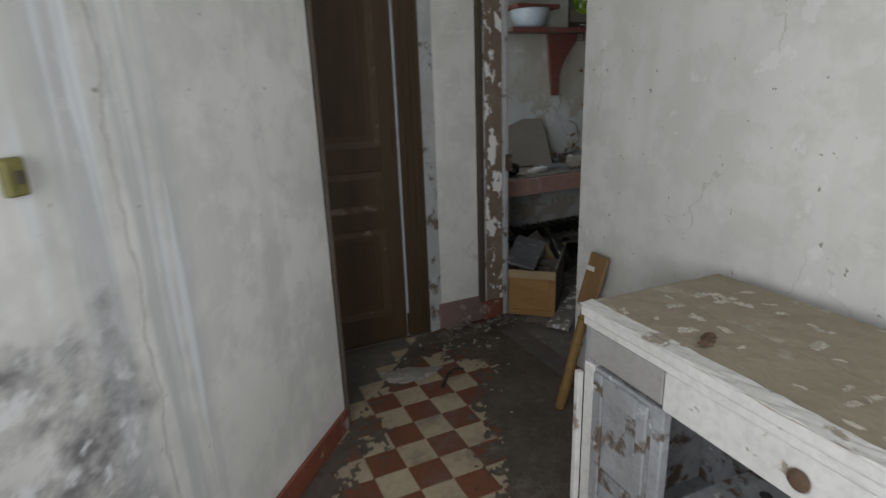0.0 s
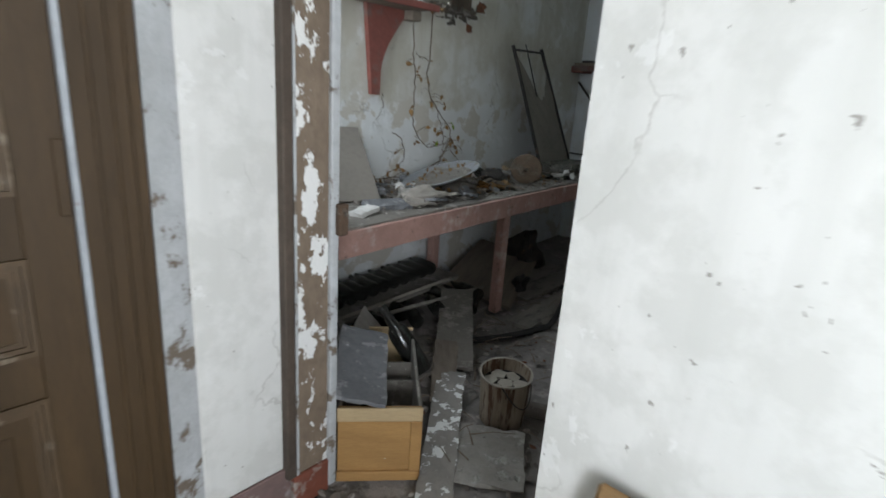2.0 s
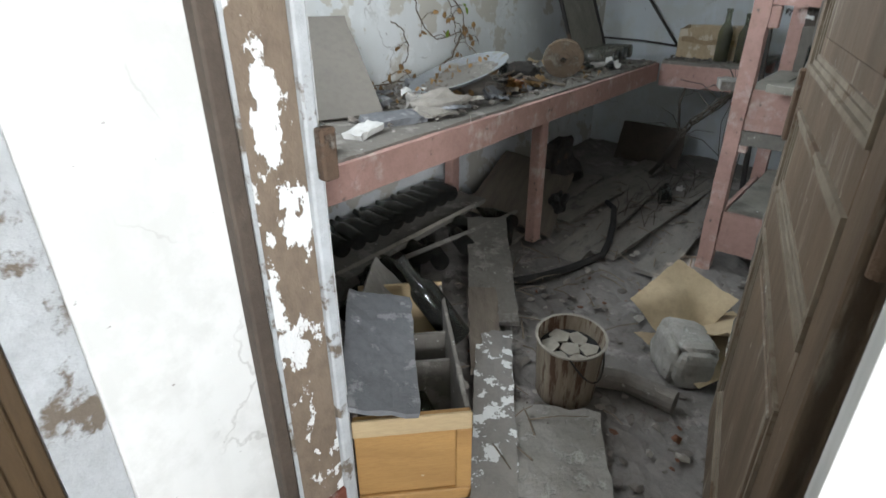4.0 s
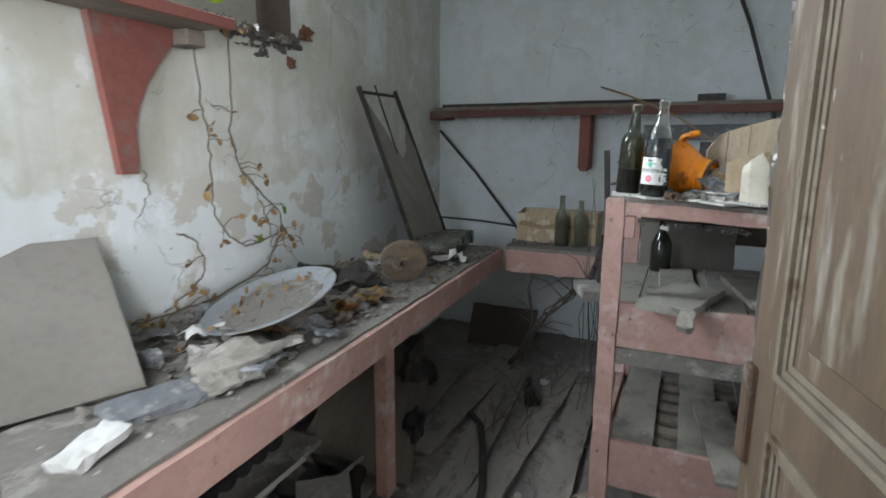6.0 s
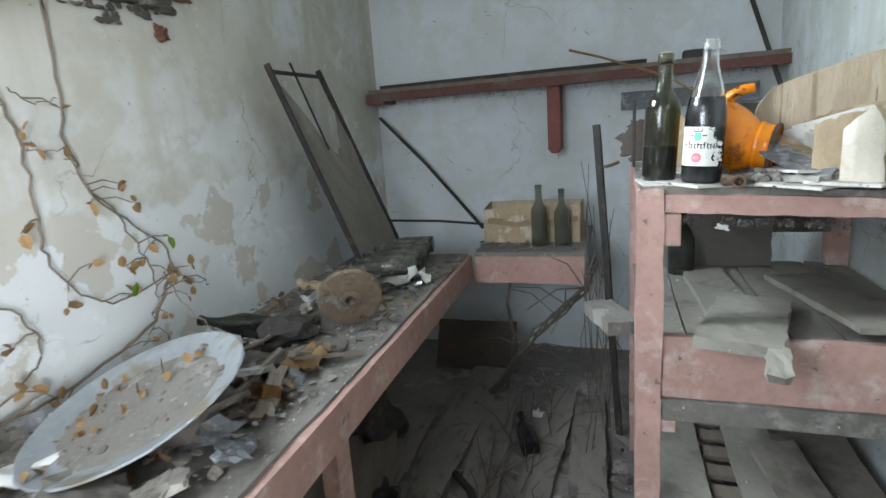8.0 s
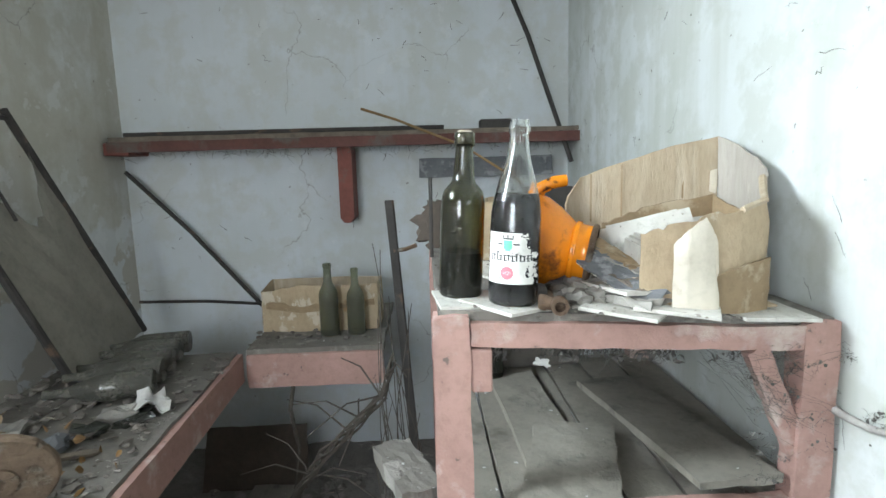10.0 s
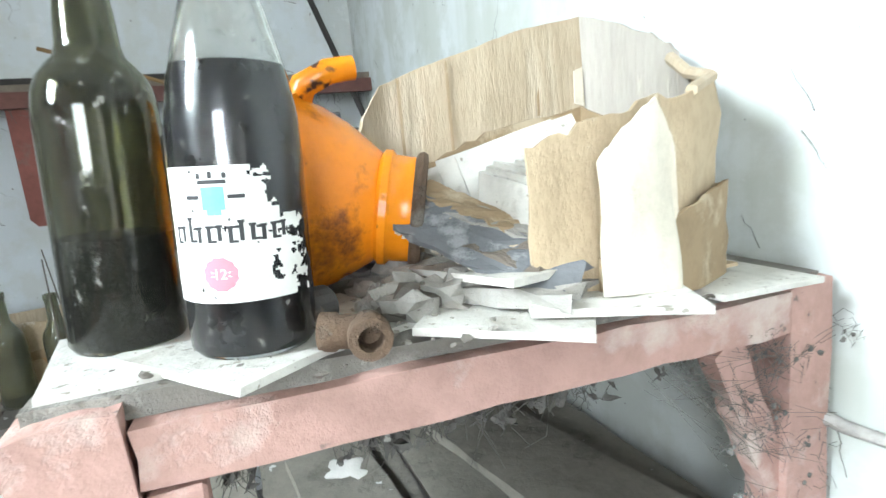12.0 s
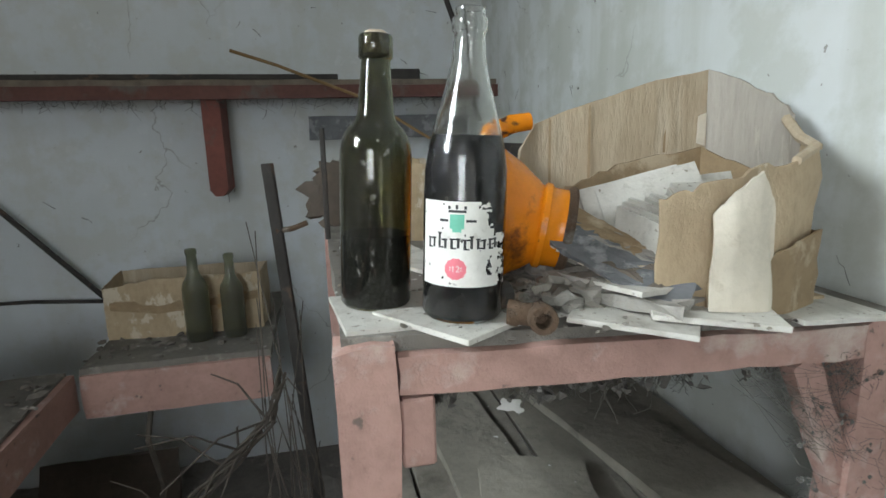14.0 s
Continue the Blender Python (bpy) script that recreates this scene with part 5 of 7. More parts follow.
for k, (x, y, s, r) in enumerate(((3.99, 2.3, 0.07, 10), (4.0, 2.26, 0.09, 60), (4.05, 2.24, 0.06, 120), (4.1, 2.25, 0.08, 200), (3.96, 2.33, 0.05, 80), (3.93, 2.28, 0.05, 30), (4.02, 2.17, 0.07, 15), (4.2, 2.3, 0.08, 40))):
    solo("mortar_chip", lump(s, s * 0.7, s * 0.45, 120 + k, 2, 0.5), M_STONE if k % 2 else M_CONC, "grey mortar chip among the tiles", "chip", pose(x, y, TOP + 0.005, 0, 0, r), "mortar chips")
rnd = random.Random(133)
for k in range(18):
    s = rnd.uniform(0.025, 0.06)
    solo("tile_fragment", slab(s, s * rnd.uniform(0.4, 0.9), 0.0065, 3, 3, 0.006, 160 + k), (M_STONE, M_CONC, M_BOARD)[k % 3], "broken tile fragment in the heap", "fragment", pose(rnd.uniform(3.9, 4.12), rnd.uniform(2.12, 2.36), TOP + rnd.uniform(0.006, 0.022), rnd.uniform(-14, 14), rnd.uniform(-14, 14), rnd.uniform(0, 360)), "tile fragments")
scatter("shelf_grit", "grit and flakes on the shelf top", "grit", M_RUBBLE, 420, (3.83, 4.4), (1.92, 2.6), (TOP - 0.001, TOP + 0.006), 0.014, 140)
scatter("shelf_flakes", "pale flakes on the shelf top", "flakes", M_PAPER, 40, (3.82, 4.2), (1.95, 2.58), (TOP + 0.002, TOP + 0.009), 0.009, 150)
sb = thing("cardboard_box", "small brown cardboard box at the back of the shelf top", "box")
part("front_side", ribbon([(4.5, 2.47, TOP, 1.44), (4.495, 2.3, TOP, 1.43)], seed=6, cut=0.003), M_CARD, sb)
part("end_side", ribbon([(4.503, 2.472, TOP, 1.44), (4.62, 2.43, TOP, 1.45)], seed=7, cut=0.003), M_CARD, sb)
part("back_side", ribbon([(4.622, 2.428, TOP, 1.45), (4.64, 2.32, TOP, 1.44)], seed=8, cut=0.003), M_CARD, sb)
solo("dark_board", slab(0.36, 0.22, 0.012, 8, 5, 0.003, 61), M_IRON, "dark board standing at the back of the shelf top", "board", pose(4.67, 2.12, TOP + 0.12, 84, 0, -88))
rp = thing("rotten_board", "rotten brown board with ragged edges at the back corner", "board", pose(4.52, 2.59, TOP))
part("plate", slab(0.14, 0.15, 0.014, 10, 9, 0.009, 95, m=pose(0.1, -0.03, 0.1, 84, 6, 82)), M_TRIM, rp)
part("plate", slab(0.16, 0.08, 0.012, 8, 5, 0.01, 96, m=pose(0.12, 0.0, 0.1, 88, 20, 78)), M_TRIM, rp)
part("rod", tube([(0.02, 0.02, 0.0), (0.03, 0.03, 0.25)], 0.006), M_IRON, rp)

# the stand has sunk towards the wall: everything on it tilts along
SINK = pose(3.283, 2.617, 1.27, 2.9) @ Matrix.Scale(0.94, 4) @ pose(-3.283, -2.617, -TOP)
for ob in [o for o in bpy.data.objects if o not in before] + [b1, b2]:
    if ob.parent is None:
        ob.matrix_basis = SINK @ ob.matrix_basis

# ---- the torn box of tiles and the heap before it ----
card = thing("cardboard_box", "torn and sagging open cardboard box holding white tiles", "box")
part("long_side", ribbon([(4.15, 2.29, 1.262, 1.435), (4.176, 2.278, 1.262, 1.455), (4.186, 2.248, 1.26, 1.497), (4.183, 2.15, 1.255, 1.53), (4.18, 2.04, 1.25, 1.563), (4.176, 1.914, 1.244, 1.587)], seed=2, cut=0.0015), M_CARD_IN, card, "faded cardboard side, bowed")
part("end_side", ribbon([(4.176, 1.913, 1.244, 1.587), (4.055, 1.9, 1.242, 1.538), (3.985, 1.912, 1.242, 1.495), (3.935, 1.945, 1.242, 1.465)], seed=3, cut=0.003, wave=0.01), M_CARD_GREY, card, "greyed end of the box")
for y, lo, hi in ((2.15, 1.4, 1.525), (2.0, 1.44, 1.565), (2.225, 1.39, 1.505)):
    part("crease", ribbon([(4.179, y, lo, hi), (4.178, y - 0.004, lo, hi)], 0.001, seed=int(y * 100), n=2, wave=0.001, cut=0.004), M_CARD_D, card, "dark fold line")
part("front_side", ribbon([(3.934, 1.946, 1.242, 1.464), (3.868, 1.99, 1.245, 1.452), (3.835, 2.06, 1.248, 1.437), (3.825, 2.13, 1.255, 1.427), (3.83, 2.19, 1.262, 1.412), (3.84, 2.236, 1.3, 1.4)], seed=4, cut=0.005, wave=0.012), M_CARD, card, "creased front of the box")
part("lower_fold", ribbon([(3.925, 1.944, 1.242, 1.33), (3.858, 1.985, 1.245, 1.345), (3.824, 2.056, 1.247, 1.335), (3.812, 2.125, 1.254, 1.318), (3.818, 2.18, 1.261, 1.3)], seed=14, cut=0.0015, wave=0.006), M_CARD_D, card, "dark brown lower fold")
part("inner_fold", ribbon([(4.165, 2.2, 1.25, 1.385), (4.168, 2.1, 1.25, 1.42), (4.165, 1.93, 1.246, 1.448), (4.06, 1.915, 1.245, 1.41), (3.99, 1.925, 1.245, 1.39)], seed=15, cut=0.003), M_CARD_D, card, "brown inner fold")
part("seam_tape", ribbon([(4.172, 1.934, 1.455, 1.505), (4.171, 1.918, 1.45, 1.51)], 0.002, seed=16, n=3, wave=0.002, cut=0.004), M_FLAP, card, "loose strip of pale tape")
part("rolled_edge", tube([(3.99, 1.92, 1.49), (3.93, 1.955, 1.464), (3.868, 1.99, 1.452), (3.838, 2.05, 1.437)], 0.008, 0.006, 7), M_CARD_IN, card, "crushed rolled rim")
part("bottom", box(3.86, 1.96, 1.248, 4.15, 2.22, 1.252), M_CARD, card)
part("hanging_flap", ribbon([(3.797, 2.193, 1.272, 1.383), (3.79, 2.17, 1.27, 1.408), (3.79, 2.14, 1.267, 1.43), (3.794, 2.118, 1.266, 1.39), (3.797, 2.112, 1.266, 1.33)], 0.003, seed=17, cut=0.002, wave=0.01), M_FLAP, card, "pale torn flap hanging down")


def in_box(centre, along, up, size=0.15, label="white glazed tile leaning in the cardboard box"):
    glazed_tile(plane_pose(centre, along, up) @ pose(0, 0, 0, 90), label, size)


EDGE = (0.05, 0.125, -0.035)
in_box((3.985, 2.135, 1.352), EDGE, (0.45, -0.25, 0.85))
in_box((4.0, 2.155, 1.347), EDGE, (0.45, -0.22, 0.86))
in_box((4.03, 2.19, 1.33), EDGE, (0.5, -0.1, 0.8))
in_box((3.985, 2.06, 1.36), (0.2, 0.9, -0.1), (0.4, -0.1, 0.9), 0.11)
for k in range(8):
    in_box((3.918 + 0.004 * k, 2.215 - 0.014 * k, 1.328 + 0.001 * k), (0.95, 0.2 + 0.03 * (k % 3), 0.2), (-0.2, 0.02 * (k % 2), 0.98), 0.085 + 0.006 * (k % 3), "white tile strip standing on edge in the box")
for k in range(3):
    in_box((3.93, 2.1 + 0.004 * k, 1.392 - 0.008 * k), (0.3, 0.95, 0.0), (0.8, -0.3, 0.3), 0.075, "broken white tile on the stack in the box")
for x, y, z, r, lab_ in ((3.832, 2.167, 1.262, -27, "white tile jutting over the shelf edge"), (3.85, 2.252, 1.257, -37, "dusty white tile jutting over the shelf edge"), (3.9, 2.225, 1.284, 18, "dusty white tile propped on rubble")):
    glazed_tile(pose(x, y, z, 3, 3 if z > 1.28 else 0, 0) @ pose(0, 0, 0, 0, 0, r), lab_, 0.141)
solo("mortar_slab", slab(0.16, 0.1, 0.016, 8, 6, 0.006, 97), M_CONC, "flat grey mortar slab with chipped edges", "mortar", pose(3.885, 2.235, 1.264, 3, 2, 30))
HEAP = (-0.17, -0.095, -0.07)
solo("felt_board", slab(0.225, 0.06, 0.006, 16, 5, 0.003, 98), M_SLATE, "dark grey board with a crumbling edge", "board", plane_pose((3.905, 2.265, 1.318), HEAP, (-0.1, 0.35, 0.9)))
for k, (mat, w, d) in enumerate(((M_OLDW, 0.19, 0.045), (M_CARD_IN, 0.13, 0.035), (M_CONC, 0.18, 0.03), (M_CARD_D, 0.12, 0.035))):
    solo("torn_layer", slab(w, d, 0.003, 14, 4, 0.004, 100 + k), mat, "torn layer of old board in the heap", "scrap", plane_pose((3.92 + 0.008 * k, 2.262 - 0.006 * k, 1.327 + 0.006 * k), (-0.17, -0.095 - 0.01 * (k % 3), -0.06 - 0.008 * (k % 2)), (-0.1, 0.3 - 0.06 * k, 0.9)), "torn layers")
bits = bmesh.new()
rnd = random.Random(107)
for k in range(60):
    f = k / 60
    lump(rnd.uniform(0.004, 0.009), 0.005, 0.005, 900 + k, 1, 0.5, bits, Matrix.Translation(Vector((3.985, 2.335, 1.352)) + Vector((-0.19, -0.105, -0.075)) * f + Vector((rnd.uniform(-0.004, 0.004), rnd.uniform(-0.004, 0.004), -0.012))))
solo("crumbled_edge", bits, M_FLAP, "pale crumbs along the torn board edge", "crumbs", kind="stuff")
rnd = random.Random(108)
for k in range(14):
    s = rnd.uniform(0.025, 0.06)
    solo("mortar_chip", lump(s, s * 0.7, s * 0.6, 700 + k, 2, 0.5), (M_STONE, M_CONC, M_STONE, M_RUBBLE)[k % 4], "grey mortar chip in the heap", "chip", pose(rnd.uniform(3.87, 4.02), rnd.uniform(2.24, 2.37), 1.252 + rnd.uniform(0, 0.012), 0, 0, k * 47), "mortar chips")

scatter("tile_grit", "dust and grit over the white tiles", "grit", M_STONE, 160, (3.79, 3.98), (2.1, 2.4), (1.262, 1.27), 0.009, 750)

# ---- ironwork between the stand and the end bench ----
irons = thing("scrap_iron", "dark iron bars and wire leaning beside the shelf stand", "scrap iron", pose(4.62, 2.75, 0))
part("flat_bar", box(-0.018, -0.006, 0, 0.018, 0.006, 1.43, bev=0.002, m=up_pose((0.16, -0.09, 0), (-0.02, 0.09, 1.43), 40)), M_IRON, irons)
part("hook", tube([(0.14, -0.01, 1.25), (0.13, -0.05, 1.255), (0.12, -0.09, 1.27)], 0.008), M_RUST, irons)
for k in range(16):
    rnd = random.Random(200 + k)
    p = Vector((rnd.uniform(-0.1, 0.15), rnd.uniform(-0.1, 0.06), rnd.uniform(0.0, 0.5)))
    q = Vector((rnd.uniform(-0.1, 0.15), rnd.uniform(-0.1, 0.08), rnd.uniform(0.7, 1.3)))
    mid = (p + q) / 2 + Vector((rnd.uniform(-0.05, 0.05), rnd.uniform(-0.05, 0.05), 0))
    part("wire", tube([p, mid, q], 0.0026, 0.0013, 5), M_TWIG, irons)
branch = thing("dry_branch", "twisted bundle of dead bramble stems reaching up to the end bench", "branch", pose(4.75, 3.0, 0))
SPINE = [Vector(p) for p in ((0.28, 0.33, 0.03), (0.16, 0.22, 0.18), (0.06, 0.12, 0.36), (0.0, 0.03, 0.5), (-0.01, -0.1, 0.62), (-0.02, -0.2, 0.73), (0.02, -0.24, 0.86))]


def along(f):
    q = min(f, 0.9999) * (len(SPINE) - 1)
    i = int(q)
    return SPINE[i].lerp(SPINE[i + 1], q - i)


for k in range(6):
    pts = []
    for i in range(25):
        f = i / 24
        a = f * (9 + k) + k * 1.05
        r = 0.013 + 0.012 * noise.noise(Vector((k, f * 5, 0)))
        pts.append(along(f) + Vector((r * math.cos(a), r * 0.7 * math.sin(a), r * math.sin(a))))
    part("stem", tube(pts, 0.006, 0.004, 5), M_TWIG, branch)
for k in range(9):
    rnd = random.Random(240 + k)
    p = along(0.35 + 0.07 * k)
    part("clod", lump(rnd.uniform(0.02, 0.045), 0.03, rnd.uniform(0.02, 0.04), 240 + k, 1, 0.5, m=Matrix.Translation(p - Vector((0, 0, 0.01)))), M_TWIG, branch)
for k in range(14):
    rnd = random.Random(230 + k)
    p = along(rnd.uniform(0.1, 0.95))
    q = p + Vector((rnd.uniform(-0.25, 0.1), rnd.uniform(-0.3, 0.25), rnd.uniform(-0.12, 0.16)))
    part("twig", tube([p, (p + q) / 2 + Vector((0, 0, 0.04)), q], 0.004, 0.002, 5), M_TWIG, branch)
part("stub", tube([(0.35, 0.2, 0.7), (0.3, 0.22, 0.55), (0.33, 0.2, 0.36), (0.2, 0.22, 0.1)], 0.008, 0.012, 6), M_TWIG, branch)
solo("dark_board", slab(0.5, 0.3, 0.018, 8, 5, 0.004, 93), M_TRIM, "dark brown board leaning on the end wall under the bench", "board", plane_pose((5.42, 3.5, 0.14), (0, -1, 0), (-1, 0, 0.35)))
rnd = random.Random(260)
litter = bmesh.new()
for k in range(26):
    p = Vector((rnd.uniform(3.9, 5.0), 3.08 + rnd.uniform(-0.14, 0.12), 0.03))
    a, n = rnd.gauss(0.1, 0.5), rnd.uniform(0.1, 0.35)
    q = p + Vector((math.cos(a) * n, math.sin(a) * n, rnd.uniform(0.0, 0.08)))
    tube([p, (p + q) / 2 + Vector((0, rnd.uniform(-0.03, 0.03), 0.03)), q], 0.0035, 0.0015, 5, litter)
solo("bramble_litter", litter, M_TWIG, "dead bramble stems strewn over the floor planks", "twigs", kind="stuff")

solo("loose_plank", slab(0.24, 0.09, 0.04, 8, 6, 0.004, 91), M_DUSTW, "dusty board end jutting out beside the shelf", "plank", pose(4.0, 2.685, 0.842, 0, 3, 20))

# ---- on the long bench ----
BT = 0.811
solo("hardboard_sheet", slab(0.95, 0.56, 0.008, 10, 8, 0.002, 301, m=pose(-0.475, 0.28, 0)), M_BOARD, "grey-brown hardboard sheet leaning on the wall", "board",
     Matrix.Translation((2.67, 3.61, BT + 0.004)) @ Matrix((Vector((0.92, -0.39, 0)), Vector((0.31, 0.73, 0.607)), Vector((0.92, -0.39, 0)).cross(Vector((0.31, 0.73, 0.607))).normalized())).transposed().to_4x4())
JAR = [(0.05, 0.0), (0.058, 0.008), (0.06, 0.03), (0.06, 0.13), (0.05, 0.15), (0.035, 0.16), (0.035, 0.18)]
bottle("dark_jar", "dark glass jar lying on its side, dusty", JAR, M_GLASS_D, pose(2.2, 3.43, BT + 0.045, 86, 0, -40) @ Matrix.Scale(0.74, 4))
bk = thing("old_booklet", "stained old booklet fallen open on the bench", "book", pose(2.1, 3.46, BT, 0, 0, 25))
for k in range(5):
    part("page", crumple(0.15, 0.2, 310 + k, 0.008, 6, 0.0015, m=pose(0, 0, 0.008 + 0.009 * k, 2 * k, 8 * k, 3 * k), bend=0.1), M_CARD_IN, bk)
solo("white_packet", slab(0.15, 0.075, 0.022, 6, 4, 0.005, 78), M_PAPER, "white paper packet on the bench", "packet", pose(2.42, 3.45, BT + 0.002, 0, -6, 12))
solo("slate_piece", slab(0.24, 0.11, 0.022, 7, 4, 0.006, 320), M_SLATE, "flat slate piece on the bench", "slate", pose(2.62, 3.5, BT + 0.003, 6, 0, -18))
solo("mortar_block", lump(0.27, 0.12, 0.085, 321, 3, 0.28), M_STONE, "rough mortar block on the bench edge", "block", pose(2.86, 3.48, BT + 0.004, 0, -3, -12))
tray = thing("zinc_tray", "round dented zinc tray full of dry leaves and dirt", "tray", up_pose((3.2, 3.65, BT + 0.085), (-0.26, 0.16, 0.95)) @ Matrix.Scale(0.79, 4))
part("pan", lathe([(0, 0.0), (0.24, 0.003), (0.275, 0.02), (0.3, 0.03), (0.306, 0.034), (0.3, 0.038), (0.27, 0.026), (0.235, 0.01), (0, 0.007)], 44, ease=0.006), M_ZINC, tray, "", True)
dirt = bmesh.new()
rnd = random.Random(330)
for k in range(46):
    a, r = rnd.uniform(0, 6.28), 0.23 * math.sqrt(rnd.random())
    lump(rnd.uniform(0.01, 0.03), rnd.uniform(0.01, 0.025), rnd.uniform(0.006, 0.012), k, 1, 0.5, dirt, pose(r * math.cos(a), r * math.sin(a), 0.008))
tagged(part("dirt", dirt, M_RUBBLE, tray, "dry dirt"), kind="stuff")
lv = bmesh.new()
tagged(part("dust", lathe([(0, 0.013), (0.1, 0.0125), (0.19, 0.0115), (0.225, 0.0095)], 40, ease=0.03), M_DUSTW, tray, "grey dust lying in the tray", True), kind="stuff")
for k in range(34):
    a, r = rnd.uniform(1.6, 4.9), 0.25 * math.sqrt(rnd.random())
    leaf(lv, (r * math.cos(a), r * math.sin(a), 0.02), rnd.uniform(0.02, 0.05), rnd)
tagged(part("dead_leaves", lv, M_LEAF_D, tray, "dead brown leaves"), kind="stuff")
solo("tray_prop", lump(0.24, 0.26, 0.1, 34, 3, 0.3), M_RUBBLE, "heap of rubble under the zinc tray", "rubble", pose(3.3, 3.63, BT - 0.02))
CHAMP = [(0.04, 0.0), (0.044, 0.006), (0.044, 0.15), (0.042, 0.175), (0.03, 0.21), (0.018, 0.245), (0.014, 0.275), (0.0135, 0.3), (0.0165, 0.302), (0.0165, 0.314), (0.0145, 0.316)]
bottle("green_bottle", "dark green bottle lying on rubble on the bench", CHAMP, M_GLASS_D, up_pose((3.915, 3.780, 0.796), (-0.274, 0.120, 0.134)))
solo("slate_lump", lump(0.2, 0.13, 0.11, 77, 3, 0.3), M_IRON, "dark lump of slag on the bench", "rubble", pose(3.78, 3.68, BT - 0.004, 0, 0, -30))
disc = thing("rusty_disc", "thick rusty iron disc propped on edge", "disc", plane_pose((3.95, 3.53, BT + 0.105), (0.5, -0.87, 0), (-0.25, -0.2, 1)) @ pose(0, 0, 0, 90) @ Matrix.Scale(0.88, 4))
part("body", lathe([(0.025, -0.016), (0.118, -0.014), (0.124, -0.006), (0.124, 0.006), (0.118, 0.014), (0.025, 0.016), (0.025, -0.016)], 36, ease=0.008), M_DISC, disc)
part("boss", lathe([(0.02, -0.025), (0.04, -0.022), (0.042, 0.022), (0.02, 0.025), (0.02, -0.025)], 24), M_DISC, disc)
for k in range(14):
    rnd = random.Random(350 + k)
    solo("bench_rubble", lump(rnd.uniform(0.06, 0.13), rnd.uniform(0.05, 0.1), rnd.uniform(0.04, 0.08), 350 + k, 2, 0.5), (M_STONE, M_SLATE, M_CONC, M_RUBBLE)[k % 4], "broken plaster lump on the bench", "rubble", pose(rnd.uniform(2.7, 4.5), rnd.uniform(3.5, 3.95), BT - 0.004, 0, 0, k * 50), "bench rubble")
scatter("bench_grit", "gravel, splinters and dust on the bench", "grit", M_RUBBLE, 800, (2.5, 5.0), (3.4, 4.03), (BT - 0.006, BT + 0.012), 0.05, 360, 1, 0.35)
scatter("bench_chips", "pale plaster chips on the bench", "chips", M_STONE, 130, (2.7, 4.9), (3.38, 3.95), (BT - 0.004, BT + 0.008), 0.035, 370)
wl = bmesh.new()
rnd = random.Random(380)
for k in range(90):
    leaf(wl, (rnd.uniform(2.9, 4.4), rnd.uniform(3.4, 4.0), BT + rnd.uniform(0.004, 0.03)), rnd.uniform(0.02, 0.05), rnd)
solo("dead_leaves", wl, M_LEAF_D, "dead leaves strewn over the bench", "leaves", kind="stuff")
rnd = random.Random(385)
for k in range(34):
    w, h = rnd.uniform(0.05, 0.16), rnd.uniform(0.03, 0.09)
    m = pose(rnd.uniform(2.75, 4.6), rnd.uniform(3.45, 3.98), BT + rnd.uniform(0.004, 0.035), rnd.uniform(-28, 28), rnd.uniform(-22, 22), rnd.uniform(0, 360))
    kind = k % 5
    if kind == 0:
        solo("plaster_shard", slab(w, h, 0.014, 4, 3, 0.008, 390 + k), M_CONC, "pale broken plaster shard on the bench", "shard", m, "shards on the bench")
    elif kind == 1:
        solo("slate_shard", slab(w, h, 0.006, 4, 3, 0.008, 390 + k), M_SLATE, "dark slate shard on the bench", "shard", m, "shards on the bench")
    elif kind == 2:
        solo("paper_scrap", crumple(w, h, 390 + k, 0.03, 7, 0.0015, torn=0.6, freq=22), M_PAPER if k % 2 else M_BAG, "crumpled paper scrap on the bench", "scrap", m, "scraps on the bench")
    elif kind == 3:
        solo("wood_splinter", slab(w * 1.6, 0.02, 0.01, 6, 2, 0.004, 390 + k), M_OLDW, "dark wood splinter on the bench", "splinter", m, "splinters on the bench")
    else:
        solo("glass_shard", slab(w * 0.7, h * 0.8, 0.004, 3, 3, 0.012, 390 + k), M_GLASS_D, "dark broken glass shard on the bench", "shard", m, "shards on the bench")
edge = bmesh.new()
rnd = random.Random(387)
for k in range(90):
    x = 3.6 + rnd.gauss(0, 0.45)
    y = 3.36 + (x - 3.43) * 0.0454 + rnd.uniform(0, 1) ** 2 * 0.13
    n = rnd.uniform(0.003, 0.012) * (2.2 if k % 17 == 0 else 1)
    lump(n, n * rnd.uniform(0.5, 1), n * 0.4, 1500 + k, 1, 0.5, edge, pose(x, y, BT - 0.001, 0, 0, rnd.uniform(0, 360)))
solo("edge_flakes", edge, M_CONC, "white paint flakes along the front edge of the bench", "flakes", kind="stuff")
for k, (x, y, w, d, r, m) in enumerate(((2.9, 3.45, 0.2, 0.12, 20, M_SLATE), (3.02, 3.47, 0.15, 0.1, -30, M_STONE), (2.98, 3.55, 0.22, 0.13, 60, M_RUBBLE), (3.2, 3.42, 0.13, 0.07, 35, M_SLATE), (2.78, 3.43, 0.16, 0.09, -8, M_STONE), (3.42, 3.48, 0.24, 0.05, 25, M_OLDW), (3.5, 3.55, 0.2, 0.04, 38, M_TRIM), (3.36, 3.52, 0.16, 0.08, 10, M_TRIM), (3.66, 3.52, 0.14, 0.06, -20, M_OLDW), (3.6, 3.6, 0.1, 0.09, 50, M_IRON))):
    solo("bench_scrap", slab(w, d, 0.012, 8, 5, 0.009, 1600 + k), m, "broken flat scrap among the rubble on the bench", "scrap", pose(x, y, BT + 0.012 + 0.008 * (k % 3), rnd.uniform(-14, 14), rnd.uniform(-12, 12), r), "scraps on the bench")
